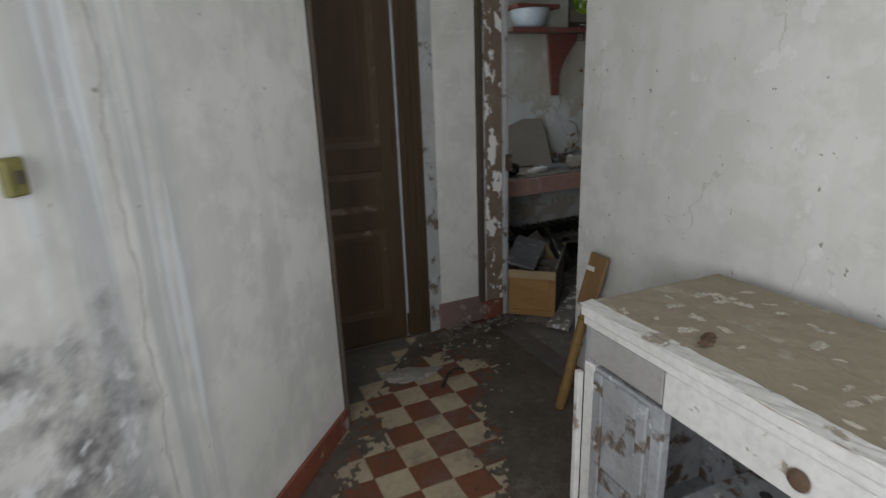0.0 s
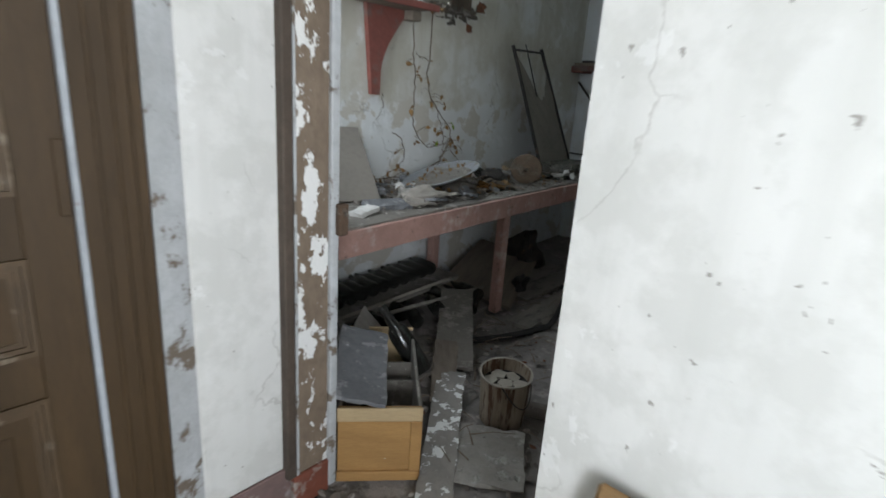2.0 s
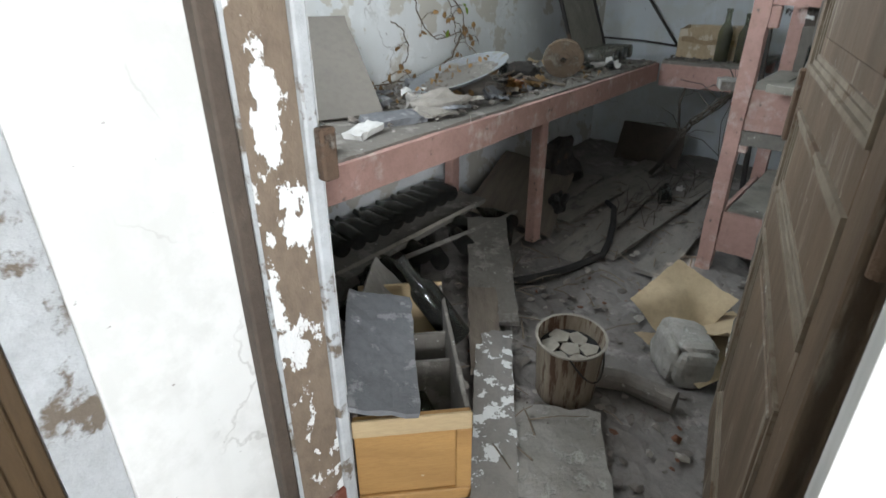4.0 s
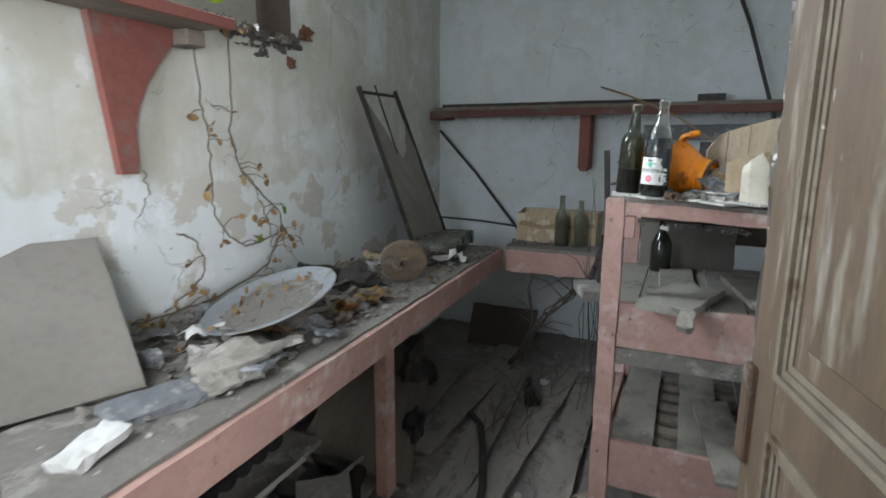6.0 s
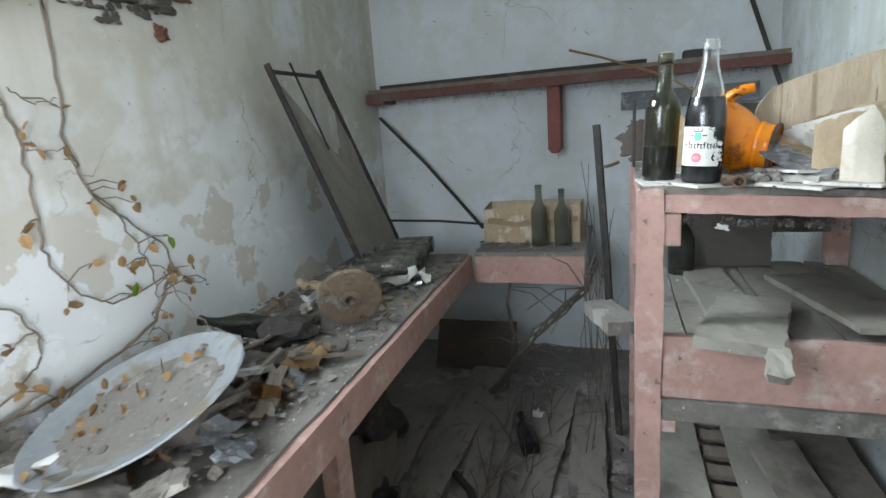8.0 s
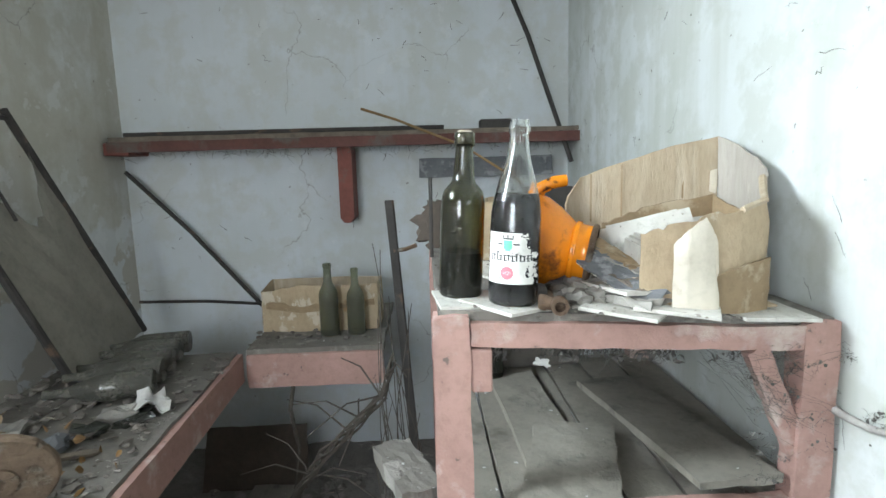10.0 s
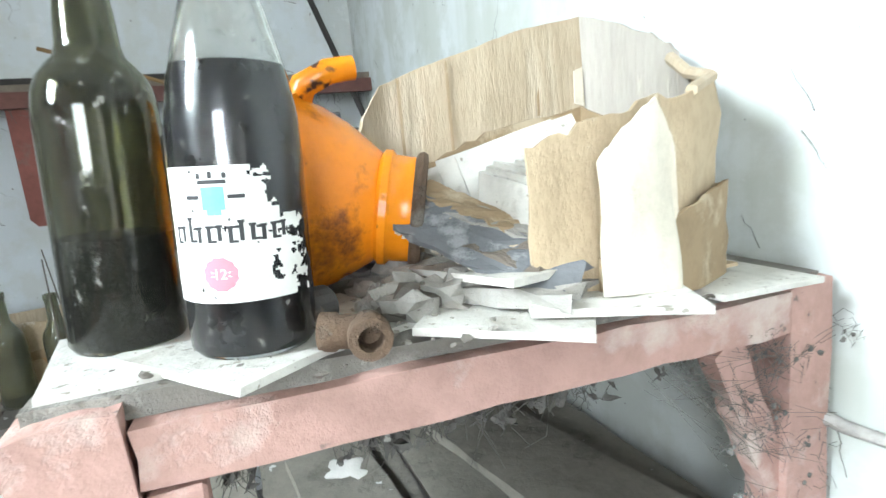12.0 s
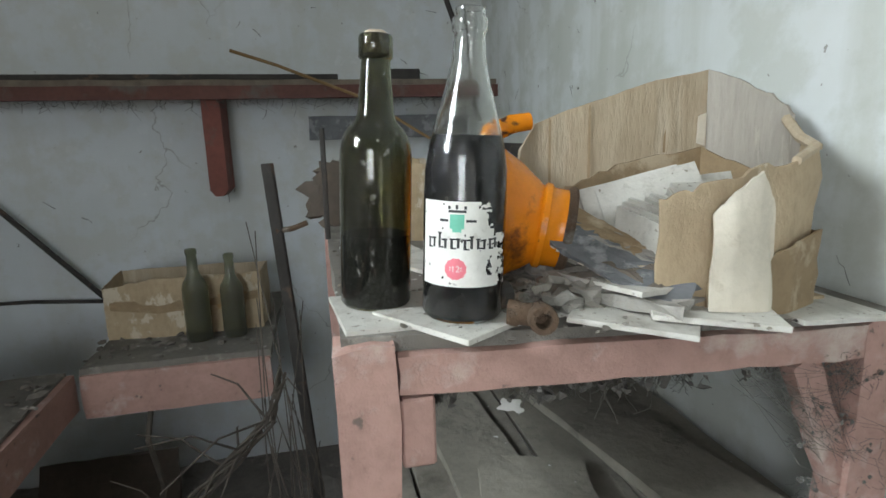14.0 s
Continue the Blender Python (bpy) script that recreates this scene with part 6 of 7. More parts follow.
amber = bmesh.new()
for i in range(9):
    for j in range(4):
        a = -0.9 + i * 0.2
        amber.verts.new((0.045 * math.cos(a), 0.045 * math.sin(a), j * 0.025 + 0.012 * noise.noise(Vector((i * 0.9, j, 3)))))
amber.verts.ensure_lookup_table()
for i in range(8):
    for j in range(3):
        amber.faces.new([amber.verts[q] for q in (i * 4 + j, i * 4 + 4 + j, i * 4 + 5 + j, i * 4 + 1 + j)])
bmesh.ops.solidify(amber, geom=amber.faces[:], thickness=0.003)
solo("amber_shard", amber, M_AMBER, "curved amber shard of a broken bottle", "shard", pose(3.42, 3.44, BT + 0.05, 70, 20, 200), smooth=True)
solo("orange_rag", crumple(0.12, 0.09, 38, 0.05, 9, 0.002, torn=0.8, freq=22), M_LEAF_D, "rust-orange rag on the bench", "rag", pose(3.62, 3.5, BT + 0.03))
solo("white_scrap", crumple(0.12, 0.09, 39, 0.06, 9, 0.003, torn=0.5, freq=24), M_PAPER, "crumpled white scrap on the bench", "scrap", pose(4.5, 3.49, BT + 0.03, 15, 0, 30))
lying = bottle("lying_bottle", "dust-caked green bottle lying on the bench", CHAMP, M_GLASS_B, pose(4.62, 3.54, BT + 0.048, 90, 0, 196), seg=20, group="bottles lying on the bench")
for x, y, r in ((4.735, 3.565, 190), (4.84, 3.575, 194), (4.95, 3.6, 186), (5.06, 3.61, 191)):
    copy_thing(lying, pose(x, y, BT + 0.048, 90, 0, r))
scr = thing("metal_screen", "tall iron-framed screen with torn dusty sheeting leaning on the wall", "screen", pose(0, 0, 0))
A, B, C, D = Vector((4.36, 4.02, 1.76)), Vector((4.8, 4.04, 1.77)), Vector((5.32, 3.93, 0.84)), Vector((4.72, 3.86, 0.8))
for p, q in ((A, D), (B, C)):
    part("frame_bar", tube([p, q], 0.014, 0.014, 8), M_IRON, scr)
part("frame_bar", tube([A + (D - A) * 0.03, B + (C - B) * 0.03], 0.009, 0.009, 8), M_IRON, scr)
for f in (0.45,):
    part("inner_rod", tube([A + (B - A) * f - (D - A) * 0.02, A + (B - A) * f + (D - A) * 0.38], 0.006, 0.006, 6), M_IRON, scr)
sheet = bmesh.new()
G = 14
sv = {}
for s in (0, 1):
    for i in range(G + 1):
        for j in range(G + 1):
            u, v = i / G, j / G
            top = 0.06 + 0.42 * max(0, math.sin((u - 0.05) * 3.0)) ** 1.5 * (0.85 + 0.3 * noise.noise(Vector((u * 6, 0, 1))))
            vv = top + (1.0 - top) * v
            l, r = A + (D - A) * vv, B + (C - B) * vv
            sv[s, i, j] = sheet.verts.new(l + (r - l) * u + Vector((0, 0.003 * s + 0.01 * noise.noise(Vector((u * 5, v * 5, 0))), 0)))
for i in range(G):
    for j in range(G):
        for s in (0, 1):
            sheet.faces.new((sv[s, i, j], sv[s, i + 1, j], sv[s, i + 1, j + 1], sv[s, i, j + 1]))
part("sheeting", sheet, M_MESH, scr, "torn grey sheeting")

# ---- end wall: rail shelf, bracket, rods, bottles ----
rail = thing("wall_rail_shelf", "narrow dark-red wall shelf with a single bracket", "shelf")
part("board", slab(2.3, 0.2, 0.022, 20, 3, 0.003, 401, m=pose(5.695, 3.0, 1.705, 0, 0, 90)), M_OLDW, rail, "dusty board")
part("front_rail", slab(2.3, 0.05, 0.025, 20, 2, 0.002, 402, m=pose(5.6, 3.0, 1.678, 90, 0, -90)), M_RED_D, rail)
part("dark_batten", box(5.6, 2.52, 1.728, 5.66, 4.08, 1.748, bev=0.003), M_IRON, rail)
part("bracket", prism([(-0.035, 0), (0.035, 0), (0.035, -0.4), (0.015, -0.425), (-0.015, -0.425), (-0.035, -0.4)], 0.18, m=pose(5.62, 3.02, 1.7, 0, 0, -90)), M_RED, rail, "red wooden bracket")
part("end_block", box(5.58, 4.05, 1.64, 5.78, 4.17, 1.7, bev=0.004), M_RED, rail)
solo("rail_box", box(-0.05, -0.08, 0, 0.05, 0.08, 0.045, bev=0.004), M_IRON, "small dark tin on the wall shelf", "tin", pose(5.69, 2.255, 1.729))
solo("brass_rod", tube([(5.57, 2.92, 1.83), (5.52, 2.75, 1.77), (5.3, 2.45, 1.63), (5.1, 2.2, 1.45)], 0.007, 0.005, 7), M_PADDLE, "thin cane resting against the wall shelf", "cane")
solo("iron_rod", tube([(5.72, 4.15, 1.56), (5.73, 3.85, 1.24), (5.74, 3.5, 0.815)], 0.011, 0.011, 7), M_IRON, "thin iron rod leaning across the end wall", "rod")
solo("iron_rod", tube([(5.75, 2.28, 2.68), (5.7, 2.08, 2.18), (5.58, 1.89, 1.55)], 0.012, 0.012, 7), M_IRON, "iron rod leaning in the corner", "rod")
solo("iron_rod", tube([(5.72, 4.15, 0.88), (5.73, 3.8, 0.87), (5.74, 3.42, 0.835)], 0.008, 0.008, 7), M_IRON, "thin iron rod along the back of the bench", "rod")
solo("dark_plank", slab(0.7, 0.1, 0.02, 8, 2, 0.003, 405), M_SLATE, "dark grey plank against the end wall", "plank", pose(5.74, 2.3, 1.54, 90, 0, 88))
eb = thing("cardboard_box", "brown cardboard box on the end bench", "box")
part("front_side", ribbon([(5.3, 3.38, 0.816, 1.0), (5.28, 3.2, 0.816, 1.03), (5.29, 2.86, 0.816, 1.025)], seed=9, cut=0.004), M_CARD, eb, "stained front with a dark tide mark")
part("end_side", ribbon([(5.292, 2.857, 0.816, 1.025), (5.5, 2.85, 0.816, 1.02)], seed=10, cut=0.004), M_CARD, eb)
part("back_side", ribbon([(5.502, 2.852, 0.816, 1.02), (5.52, 3.38, 0.816, 1.02)], seed=11, cut=0.004), M_CARD_IN, eb)
part("end_side", ribbon([(5.518, 3.384, 0.816, 1.02), (5.32, 3.39, 0.816, 1.0)], seed=12, cut=0.004), M_CARD, eb)
part("tide_mark", ribbon([(5.289, 3.36, 0.925, 0.955), (5.27, 3.2, 0.905, 0.94), (5.277, 3.0, 0.92, 0.95), (5.281, 2.87, 0.93, 0.965)], 0.002, seed=13, cut=0.01, wave=0.003), M_CARD_D, eb, "dark tide mark")
SMALL = [(0.039, 0.0), (0.043, 0.005), (0.043, 0.18), (0.039, 0.2), (0.026, 0.222), (0.0185, 0.24), (0.0165, 0.3), (0.019, 0.302), (0.019, 0.318), (0.016, 0.32)]
sm = bottle("small_green_bottle", "dusty grey-green bottle standing on the end bench", SMALL, M_GLASS_S, pose(5.22, 3.064, 0.817), seg=24, group="green bottles on the end bench")
copy_thing(sm, pose(5.23, 2.948, 0.817) @ Matrix.Scale(0.92, 4))
scatter("end_bench_grit", "dirt and twigs on the end bench", "grit", M_RUBBLE, 120, (5.08, 5.6), (2.86, 3.4), (0.81, 0.82), 0.035, 410)

# ---- north wall: shelf, bracket, basin, ivy ----
nsh = thing("corner_shelf", "short wooden wall shelf on a red bracket", "shelf")
part("board", slab(0.86, 0.22, 0.025, 8, 3, 0.003, 420, m=pose(2.86, 3.95, 1.845)), M_OLDW, nsh)
part("edge", box(2.43, 3.825, 1.835, 3.29, 3.842, 1.872, bev=0.003), M_RED, nsh)
part("bracket", prism([(-0.04, -0.02), (0.27, -0.02), (0.27, -0.07), (0.22, -0.13), (0.15, -0.22), (0.11, -0.3), (0.09, -0.36), (0.085, -0.52), (0.02, -0.52), (-0.03, -0.1)], 0.03, m=pose(2.95, 4.04, 1.868, 0, 0, 2)), M_RED, nsh, "shaped dull-red bracket")
part("bracket_cap", box(3.22, 3.98, 1.79, 3.3, 4.075, 1.845, bev=0.004), M_OLDW, nsh)
bas = thing("enamel_basin", "pale blue enamel basin standing on the wall shelf", "basin", pose(2.66, 3.94, 1.87))
part("bowl", lathe([(0, 0), (0.08, 0.0), (0.12, 0.03), (0.145, 0.09), (0.155, 0.14), (0.15, 0.142), (0.14, 0.09), (0.11, 0.03), (0, 0.006)], 32), M_BASIN, bas, "", True)
part("lid_board", slab(0.4, 0.2, 0.03, 6, 3, 0.003, 430, m=pose(0.02, 0.0, 0.143)), M_RED, bas, "board laid over the basin")

ivy = thing("dry_ivy", "dry ivy stems hanging down the stained wall from the window", "ivy")


def stem(points, r, seed, twigs=0):
    rnd = random.Random(seed)
    pts = []
    for p, q in zip(points, points[1:]):
        for k in range(5):
            f = k / 5
            j = Vector((noise.noise(Vector((seed, len(pts) * 0.7, 0))) * 0.022, -0.006 - 0.012 * rnd.random(), noise.noise(Vector((seed, 5, len(pts) * 0.7))) * 0.012))
            pts.append(Vector(p) + (Vector(q) - Vector(p)) * f + j)
    pts.append(Vector(points[-1]))
    part("stem", tube(pts, r * 0.7, r * 0.45, 6), M_VINE, ivy)
    for k in range(twigs):
        p = rnd.choice(pts)
        q = p + Vector((rnd.uniform(-0.1, 0.1), rnd.uniform(-0.03, 0), rnd.uniform(-0.06, 0.04)))
        part("twig", tube([p, (p + q) / 2 + Vector((0, -0.005, 0.012)), q], 0.0025, 0.0015, 5), M_VINE, ivy)
        lf = bmesh.new()
        for _ in range(2):
            leaf(lf, q + Vector((rnd.uniform(-0.01, 0.01), -0.006, 0)), rnd.uniform(0.022, 0.05), rnd)
        part("leaf", lf, M_LEAF_D if rnd.random() < 0.92 else M_LEAF_G, ivy)


NW = 4.082
stem([(3.5, NW, 1.92), (3.49, NW, 1.7), (3.485, NW, 1.45), (3.52, NW, 1.345), (3.646, NW, 1.225), (3.755, NW, 1.13), (3.757, NW, 1.03), (3.7, NW, 0.98)], 0.006, 1, 7)
stem([(3.33, NW, 1.9), (3.335, NW, 1.6), (3.365, NW, 1.477), (3.355, NW, 1.293), (3.368, NW, 1.17), (3.426, NW, 1.076), (3.52, NW, 1.015), (3.66, NW, 1.03), (3.77, NW, 1.06)], 0.006, 2, 8)
stem([(3.52, NW, 1.345), (3.61, NW, 1.24), (3.66, NW, 1.12), (3.685, NW, 1.0), (3.64, NW, 0.9), (3.6, NW, 0.85)], 0.004, 3, 9)
stem([(3.74, NW, 1.03), (3.66, NW, 0.92), (3.52, NW, 0.87), (3.34, NW - 0.01, 0.835), (3.15, NW - 0.02, 0.835), (2.95, NW - 0.03, 0.84)], 0.008, 4, 9)
stem([(3.18, NW, 1.12), (3.25, NW, 1.09), (3.3, NW, 1.0), (3.285, NW, 0.93), (3.2, NW, 0.88), (3.1, NW - 0.01, 0.84)], 0.005, 8, 3)
stem([(3.72, NW, 1.06), (3.67, NW - 0.1, 0.98), (3.6, NW - 0.26, 0.93), (3.5, NW - 0.42, 0.9), (3.4, NW - 0.5, 0.86)], 0.004, 9, 1)
stem([(3.36, NW, 1.62), (3.41, NW, 1.58), (3.49, NW, 1.6)], 0.0025, 10, 1)
stem([(3.36, NW, 1.48), (3.42, NW, 1.46), (3.48, NW, 1.47)], 0.0025, 11, 1)
stem([(3.76, NW, 1.05), (3.83, NW, 1.0), (3.92, NW, 0.96)], 0.003, 12, 1)
stem([(3.03, NW - 0.05, 1.36), (3.04, NW - 0.05, 1.28), (3.0, NW - 0.05, 1.2)], 0.004, 5)
stem([(2.2, NW - 0.03, 1.4), (2.5, NW - 0.03, 1.36), (2.56, NW - 0.03, 1.33)], 0.003, 6, 1)
stem([(2.3, NW - 0.02, 1.0), (2.24, NW - 0.02, 1.2), (2.1, NW - 0.02, 1.42)], 0.006, 7)
for k, (x, z, w, h) in enumerate(((4.04, 1.98, 0.075, 0.07), (3.925, 1.825, 0.045, 0.05))):
    solo("bare_brick", lump(w, 0.04, h, 440 + k, 3, 0.6), M_BRICK, "bare red brick showing through the plaster", "brick", pose(x, 4.108, z - h / 2))

# ---- storeroom floor ----
crate = thing("wooden_crate", "varnished wooden crate of old bottles by the doorway", "crate", plane_pose((1.79, 2.85, 0.0), (0.2, -0.185, 0), (0, 0, 1)))
CW, CDP, CHT = 0.3, 0.66, 0.31
part("front", box(0, 0, 0.01, CW, 0.016, CHT, bev=0.003), M_CRATE, crate)
part("front_frame", box(-0.002, -0.014, 0.01, CW + 0.002, 0.0, 0.05, bev=0.003), M_CRATE, crate, "flaked lower rail")
part("front_frame", box(-0.002, -0.012, CHT - 0.05, CW + 0.002, 0.0, CHT + 0.004, bev=0.003), M_PALE, crate)
part("front_frame", box(CW - 0.04, -0.012, 0.05, CW + 0.002, 0.0, CHT - 0.05, bev=0.003), M_CRATE, crate)
part("side", box(CW - 0.014, 0.017, 0.01, CW, CDP - 0.015, CHT, bev=0.003), M_DUSTW, crate)
part("side", box(0, 0.017, 0.01, 0.014, CDP - 0.015, CHT, bev=0.003), M_OLDW, crate)
part("back", box(0, CDP - 0.014, 0.01, CW, CDP, CHT + 0.01, bev=0.003), M_PALE, crate, "pale unvarnished back")
part("bottom", box(0.014, 0.017, 0.008, CW - 0.015, CDP - 0.015, 0.022), M_OLDW, crate)
part("divider", box(0.015, 0.3, 0.023, CW - 0.015, 0.312, 0.24), M_DUSTW, crate)
part("divider", box(0.015, 0.42, 0.023, CW - 0.015, 0.43, 0.26), M_DUSTW, crate)
cm = crate.matrix_basis
bottle("crate_bottle", "dark green bottle leaning out of the crate", WINE, M_GLASS_D, up_pose((2.4, 3.0, 0.16), (-0.07, 0.2, 0.26)))
gold = bottle("capped_bottle", "dark bottle with gold foil standing in the crate", CHAMP, M_GLASS_D, cm @ pose(0.12, 0.2, 0.03, -6, 0, 0))
part("foil_cap", lathe([(0.018, 0.27), (0.019, 0.319), (0, 0.321)], 16), M_BAMBOO, gold, "gold foil cap")
bottle("crate_bottle", "dusty green bottle lying in the crate", CHAMP, M_GLASS_GR, cm @ pose(0.19, 0.06, 0.07, -80, 0, 0))
solo("slate_board", slab(0.5, 0.2, 0.014, 12, 6, 0.004, 501), M_SLATE, "grey slate-like board lying across the crate", "board", pose(1.995, 2.965, 0.362, 12, -4, 46))
solo("slate_board", slab(0.3, 0.17, 0.012, 8, 5, 0.004, 502), M_CONC, "pale board behind the crate", "board", pose(2.28, 3.25, 0.3, 50, 0, 38))
solo("peeled_plank", slab(0.86, 0.135, 0.024, 18, 4, 0.004, 503), M_PEEL, "long plank with flaking white paint", "plank", pose(2.27, 2.75, 0.03, 0, -3, 36))
solo("grey_plank", slab(0.82, 0.2, 0.022, 14, 4, 0.004, 504), M_DUSTW, "grey plank propped towards the bench", "plank", pose(3.0, 3.3, 0.1, 0, -8, 39))
solo("grey_plank", slab(0.5, 0.12, 0.02, 10, 3, 0.006, 505), M_OLDW, "rotten dark plank end", "plank", pose(2.62, 3.05, 0.06, 4, -6, 40))
solo("flat_board", slab(0.36, 0.28, 0.012, 8, 6, 0.006, 506), M_CONC, "pale dusty board flat on the floor", "board", pose(2.3, 2.53, 0.012, 0, 0, 32))
bk2 = thing("paint_bucket", "rusty bucket with dried, cracked paint inside", "bucket", pose(2.575, 2.665, 0.0, 3, -4, 0))
part("pail", lathe([(0, 0.0), (0.096, 0.0), (0.1, 0.006), (0.106, 0.12), (0.112, 0.232), (0.116, 0.24), (0.11, 0.242), (0.103, 0.15)], 36, ease=0.01), M_BUCKET, bk2, "drip-streaked rusty side", True)
part("rim", lathe([(0.11, 0.234), (0.118, 0.237), (0.118, 0.244), (0.109, 0.244)], 36), M_PASTE, bk2)
part("handle", tube([Vector((0.112 * math.cos(a), 0.112 * math.sin(a) , 0.23 - 0.12 * math.sin(max(0, a - 3.6) / 2.2 * 3.14))) * 1.04 for a in [3.6 + 0.2 * k for k in range(12)]], 0.003), M_IRON, bk2)
rnd = random.Random(510)
for k in range(7):
    a = k * math.pi / 3
    r = 0.064 if k else 0
    ring = [(0.036 * math.cos(t) * rnd.uniform(0.85, 1.12), 0.036 * math.sin(t) * rnd.uniform(0.85, 1.12)) for t in (0.2, 1.3, 2.6, 3.7, 5.0)]
    part("paint_crust", prism(ring, 0.006, m=pose(r * math.cos(a), r * math.sin(a), 0.19 + 0.003 * (k % 3), -90 + rnd.uniform(-10, 10), rnd.uniform(-9, 9), rnd.uniform(0, 60))), M_PASTE, bk2)
part("residue", lathe([(0, 0.165), (0.1, 0.17), (0.104, 0.185), (0.09, 0.175), (0, 0.17)], 30), M_BLACK, bk2, "dark residue")
blk = box(-0.115, -0.085, 0, 0.115, 0.085, 0.19)
bmesh.ops.subdivide_edges(blk, edges=blk.edges[:], cuts=9, use_grid_fill=True)
for v in blk.verts:
    c = v.co - Vector((0, 0, 0.095))
    round_off = 1 - 0.2 * max(0, (c.x / 0.115) ** 4 * (c.y / 0.085) ** 4 + (c.x / 0.115) ** 4 * (c.z / 0.095) ** 4 + (c.y / 0.085) ** 4 * (c.z / 0.095) ** 4)
    v.co = Vector((0, 0, 0.095)) + c * (round_off + 0.07 * noise.noise(v.co * 14) + 0.05 * noise.noise(v.co * 40))
solo("concrete_block", blk, M_CONC, "dusty concrete block on the floor", "block", pose(2.92, 2.4, 0.0, 6, -4, 40))
bag = thing("paper_sack", "crumpled brown paper sack behind the block", "sack", pose(3.12, 2.42, 0.02))
part("front_fold", crumple(0.3, 0.26, 521, 0.07, 12, 0.003, m=pose(-0.03, 0.05, 0.17, 30, -25, -20), freq=6, torn=0.12), M_BAG, bag)
part("side_fold", crumple(0.42, 0.28, 522, 0.08, 12, 0.003, m=pose(0.05, -0.14, 0.1, -30, 20, -35), freq=5, torn=0.12), M_BAG, bag)
part("floor_fold", crumple(0.5, 0.34, 523, 0.05, 12, 0.003, m=pose(0.0, -0.1, 0.03, 0, 0, -30), freq=5, torn=0.15), M_BAG, bag)
solo("clay_pipe", tube([(2.62, 2.66, 0.05), (2.7, 2.5, 0.045), (2.7, 2.33, 0.045)], 0.035, 0.04, 14), M_RUBBLE, "short dusty drainpipe on the floor", "pipe")
solo("black_hose", tube([(3.02, 3.24, 0.02), (3.2, 3.12, 0.03), (3.36, 3.06, 0.03), (3.56, 3.0, 0.035), (3.7, 3.03, 0.05), (3.95, 3.12, 0.06), (4.18, 3.22, 0.05), (4.3, 3.32, 0.03)], 0.02, 0.016, 8), M_BLACK, "black rubber hose snaking over the floor", "hose")
FB = [(0.04, 0.0), (0.043, 0.005), (0.043, 0.17), (0.03, 0.21), (0.016, 0.24), (0.015, 0.3), (0.018, 0.31)]
bottle("floor_bottle", "black bottle lying with its end towards the door", FB, M_GLASS_D, pose(4.5, 3.03, 0.05, 90, 0, 108))
solo("white_crumb", lump(0.06, 0.05, 0.04, 530, 2, 0.5), M_PAPER, "white plaster crumb on the floor", "crumb", pose(4.87, 3.05, 0.005))
for k, (x, y, w, r) in enumerate(((4.2, 3.2, 0.16, 4), (4.35, 2.98, 0.14, -3), (4.3, 2.78, 0.15, 2), (4.6, 3.42, 0.2, -2), (4.0, 3.6, 0.2, 5))):
    solo("floor_plank", slab(1.5, w, 0.02, 20, 3, 0.005, 540 + k), M_FLOORP, "loose grimy plank on the storeroom floor", "plank", pose(x, y, 0.012, 0, 0, r), "planks on the floor")
low = solo("low_rack_board", slab(1.15, 0.27, 0.022, 16, 4, 0.004, 550), M_DUSTW, "grey board holding a row of bottles under the bench", "board", pose(2.98, 3.83, 0.15, 4, 0, 5))
for k, (x, y) in enumerate(((2.5, 3.78), (3.42, 3.86))):
    solo("rack_stone", lump(0.14, 0.2, 0.19, 555 + k, 2, 0.3), M_STONE, "stone propping the bottle board", "stone", pose(x, y, -0.01))
dk = bottle("stored_bottle", "dusty black bottle lying under the bench", CHAMP, M_GLASS_D, pose(2.52, 3.76, 0.225, 92, 0, 172), seg=18, group="bottles under the bench")
for k in range(9):
    copy_thing(dk, pose(2.62 + k * 0.095, 3.77 + k * 0.009, 0.222, 92, 0, 172 + (k * 37) % 14 - 7))
for k in range(13):
    rnd = random.Random(560 + k)
    copy_thing(dk, pose(2.35 + k * 0.1, 3.5 + rnd.uniform(-0.05, 0.08), 0.052 + 0.07 * (k % 2), 90, 0, 150 + rnd.uniform(-30, 30)))
solo("grey_lath", tube([(2.69, 3.57, 0.17), (3.1, 3.53, 0.165), (3.52, 3.5, 0.16)], 0.014, 0.012, 4), M_DUSTW, "thin grey lath resting on the bottles", "lath")
solo("grey_lath", tube([(2.423, 3.693, 0.160), (2.889, 3.684, 0.180), (3.356, 3.675, 0.200)], 0.012, 0.012, 4), M_DUSTP, "pale lath lying along the bottle board", "lath")
solo("under_bench_board", slab(0.9, 0.5, 0.016, 10, 6, 0.005, 570), M_OLDW, "brown board leaning under the bench", "board", pose(3.95, 3.72, 0.12, 12, -6, 20))
solo("dark_sack", lump(0.3, 0.25, 0.35, 57, 3, 0.4), M_IRON, "dark sacking under the far end of the bench", "sack", pose(4.4, 3.75, 0.0))
solo("boot", lump(0.26, 0.1, 0.12, 58, 3, 0.4), M_BLACK, "black shapeless boot under the bench", "boot", pose(4.0, 3.5, 0.02, 0, 0, 20))
scatter("floor_rubble", "plaster, stones and splinters on the floor", "rubble", M_RUBBLE, 800, (1.95, 5.4), (2.1, 3.7), (-0.012, 0.008), 0.055, 600, 1, 0.3)
scatter("floor_chips", "pale plaster chips on the floor", "chips", M_STONE, 260, (1.85, 5.2), (2.2, 3.5), (-0.006, 0.012), 0.05, 700)
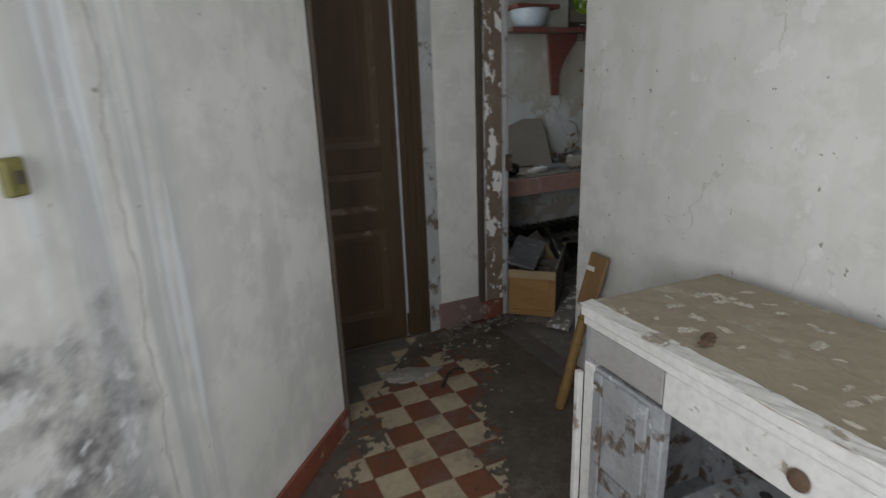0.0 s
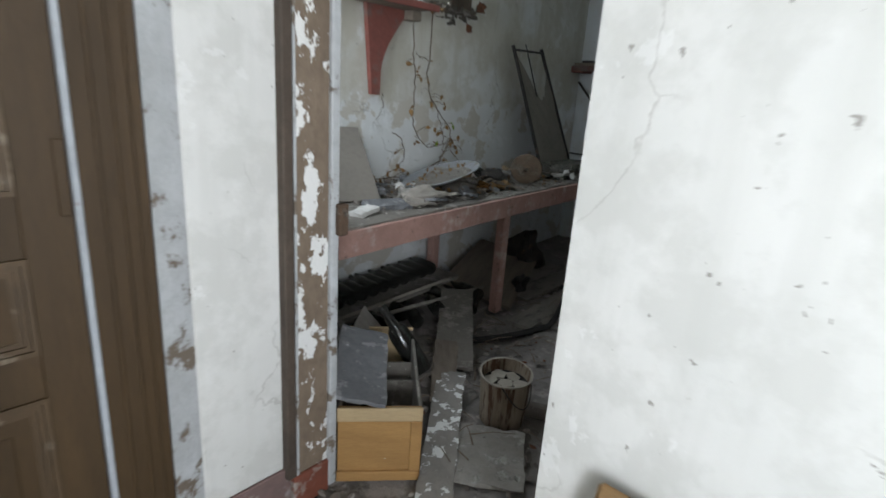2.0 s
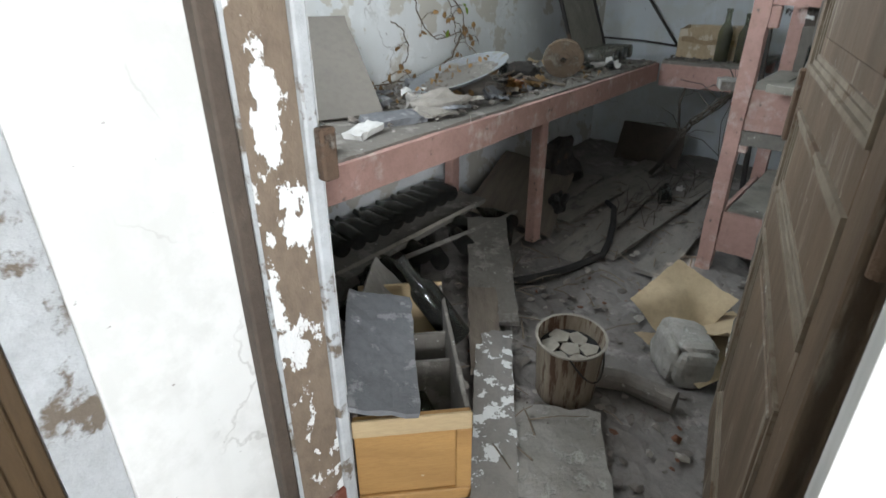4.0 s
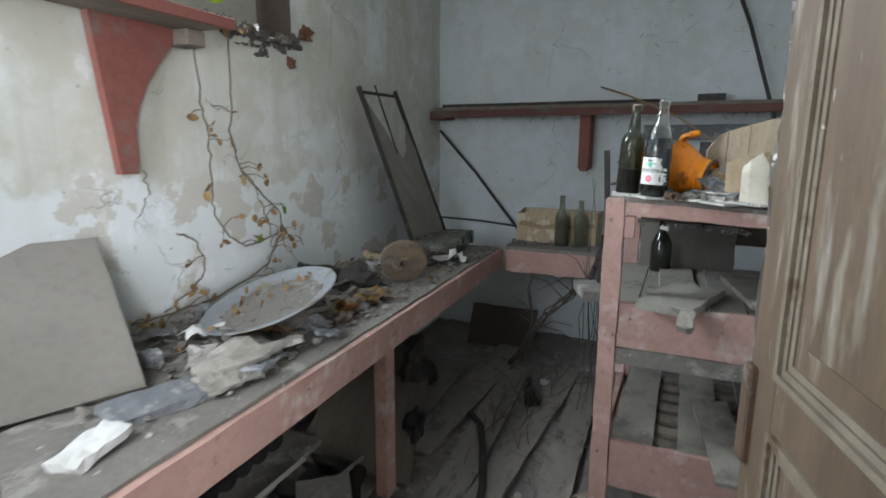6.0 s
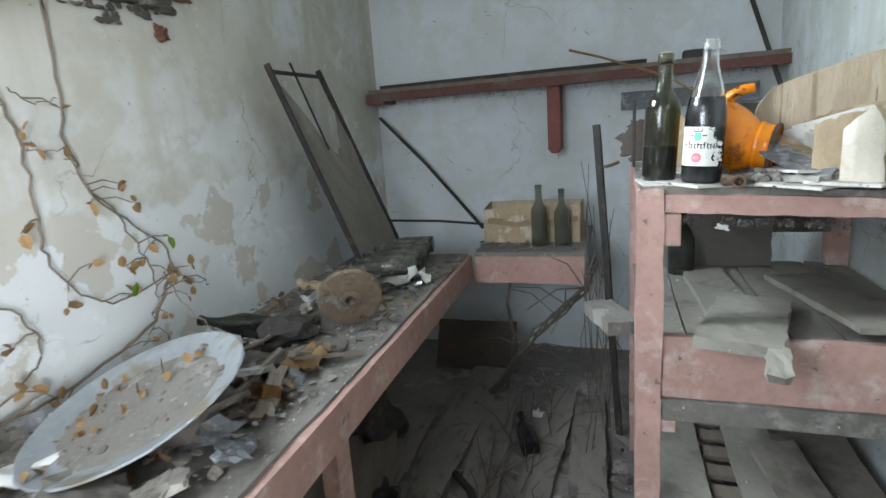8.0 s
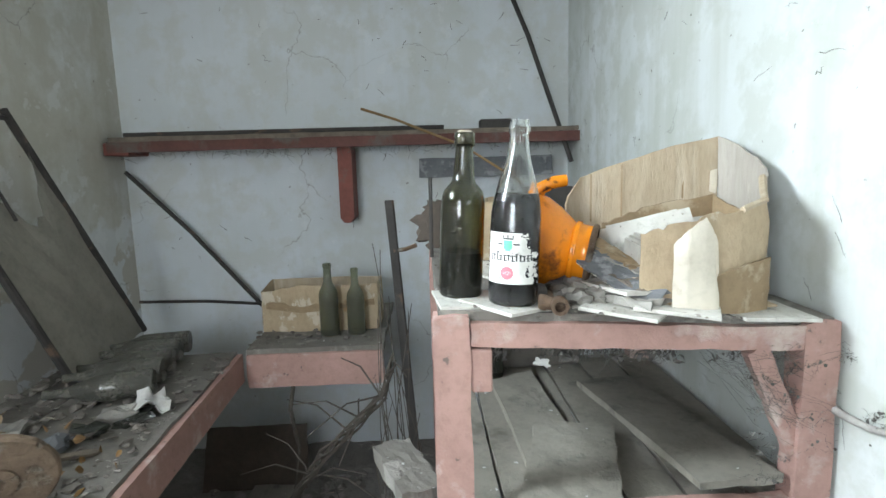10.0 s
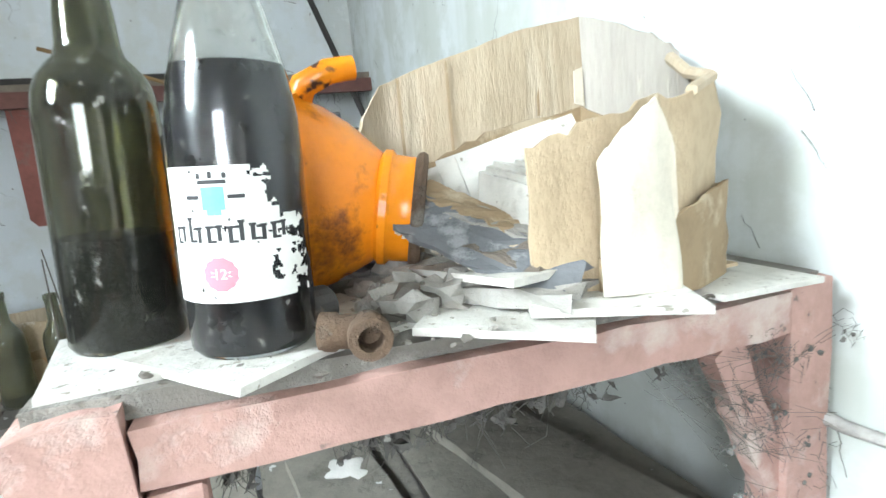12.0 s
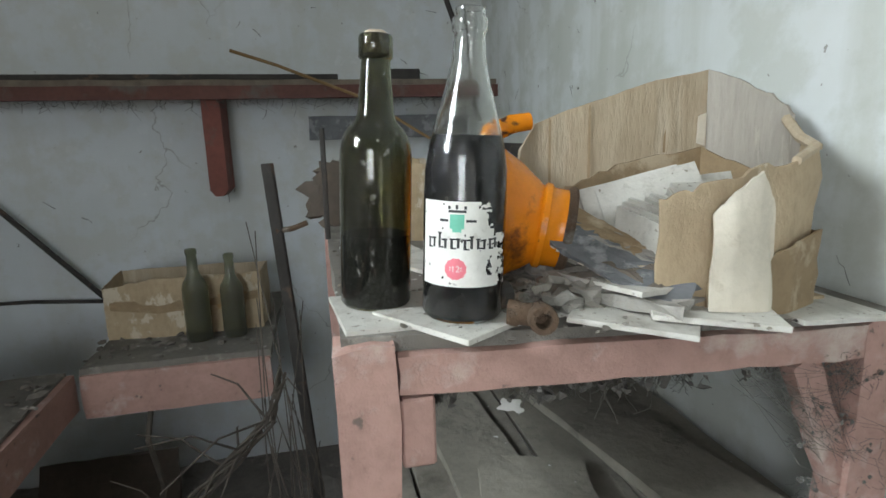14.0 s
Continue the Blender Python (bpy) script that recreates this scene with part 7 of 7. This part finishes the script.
scatter("brick_chips", "red brick crumbs on the floor", "crumbs", M_BRICK, 50, (2.0, 3.4), (2.2, 3.2), (-0.004, 0.01), 0.04, 750)
tw = bmesh.new()
rnd = random.Random(760)
for k in range(120):
    p = Vector((rnd.uniform(2.2, 5.2), rnd.uniform(2.5, 3.4), 0.025))
    a, s = rnd.uniform(0, 6.28), rnd.uniform(0.05, 0.2)
    q = p + Vector((math.cos(a) * s, math.sin(a) * s, rnd.uniform(-0.01, 0.03)))
    tube([p, (p + q) / 2 + Vector((0, 0, 0.01)), q], 0.004, 0.002, 4, tw)
solo("floor_twigs", tw, M_VINE, "twigs and splinters over the floor", "twigs", kind="stuff")

# trodden dirt over the corridor tiles: a thin, broken crust
crust = bmesh.new()
CELL = 0.014
cv = {}


def crust_point(i, j):
    if (i, j) not in cv:
        x, y = i * CELL, j * CELL
        jog = Vector((noise.noise(Vector((x * 60, y * 60, 1))), noise.noise(Vector((x * 60, y * 60, 6))), 0)) * CELL * 0.6
        cv[i, j] = crust.verts.new(Vector((x, y, 0.0022 + 0.0015 * noise.noise(Vector((x * 25, y * 25, 0))))) + jog)
    return cv[i, j]


for i in range(4, 116):
    for j in range(40, 204):
        x, y = (i + 0.5) * CELL, (j + 0.5) * CELL
        if x > 1.615 or y > 2.83 or x - 0.53 < (y - 2.13) * 0.86 or (y < 2.13 and x < 0.52 + (y - 2.13) * 0.85):
            continue
        bare = 0.33 - abs(x - (0.84 + 0.5 * (y - 2.0))) - 1.5 * max(0, y - 2.38) + 0.16 * noise.noise(Vector((x * 4, y * 4, 3)))
        if bare + 0.2 * noise.noise(Vector((x * 22, y * 22, 8))) + 0.12 * noise.noise(Vector((x * 60, y * 60, 2))) < 0.02:
            crust.faces.new([crust_point(*q) for q in ((i, j), (i + 1, j), (i + 1, j + 1), (i, j + 1))])
solo("floor_dirt", crust, M_GRIME, "dark trodden dirt hiding the edges of the tiled floor", "dirt", kind="stuff")

# ---- corridor floor tiles, last ----
floor_ob = bpy.data.objects["floor_corridor"]
P = 0.138
meshes = {}
for key, m in (("r", M_TILE_R), ("c", M_TILE_C)):
    me = mesh_of(box(-P / 2 + 0.0008, -P / 2 + 0.0008, -0.012, P / 2 - 0.0008, P / 2 - 0.0008, 0.0, bev=0.0012))
    me.materials.append(m)
    meshes[key] = me
for i in range(-8, 8):
    for j in range(-16, 9):
        x, y = 0.785 + (i + 0.5) * P, 1.893 + (j + 0.5) * P
        if not (0.0 < x < 1.64 and 0.2 < y < 2.86) or (x - 0.5 < (y - 2.13) * 0.85 - 0.05):
            continue
        key = "r" if (i + j) % 2 else "c"
        t = new("tile", meshes[key])
        t.parent = floor_ob
        t.matrix_basis = pose(x, y, -0.0005 * ((i * 7 + j * 3) % 3), (i * 5 % 3 - 1) * 0.12, (j * 5 % 3 - 1) * 0.12, 0)
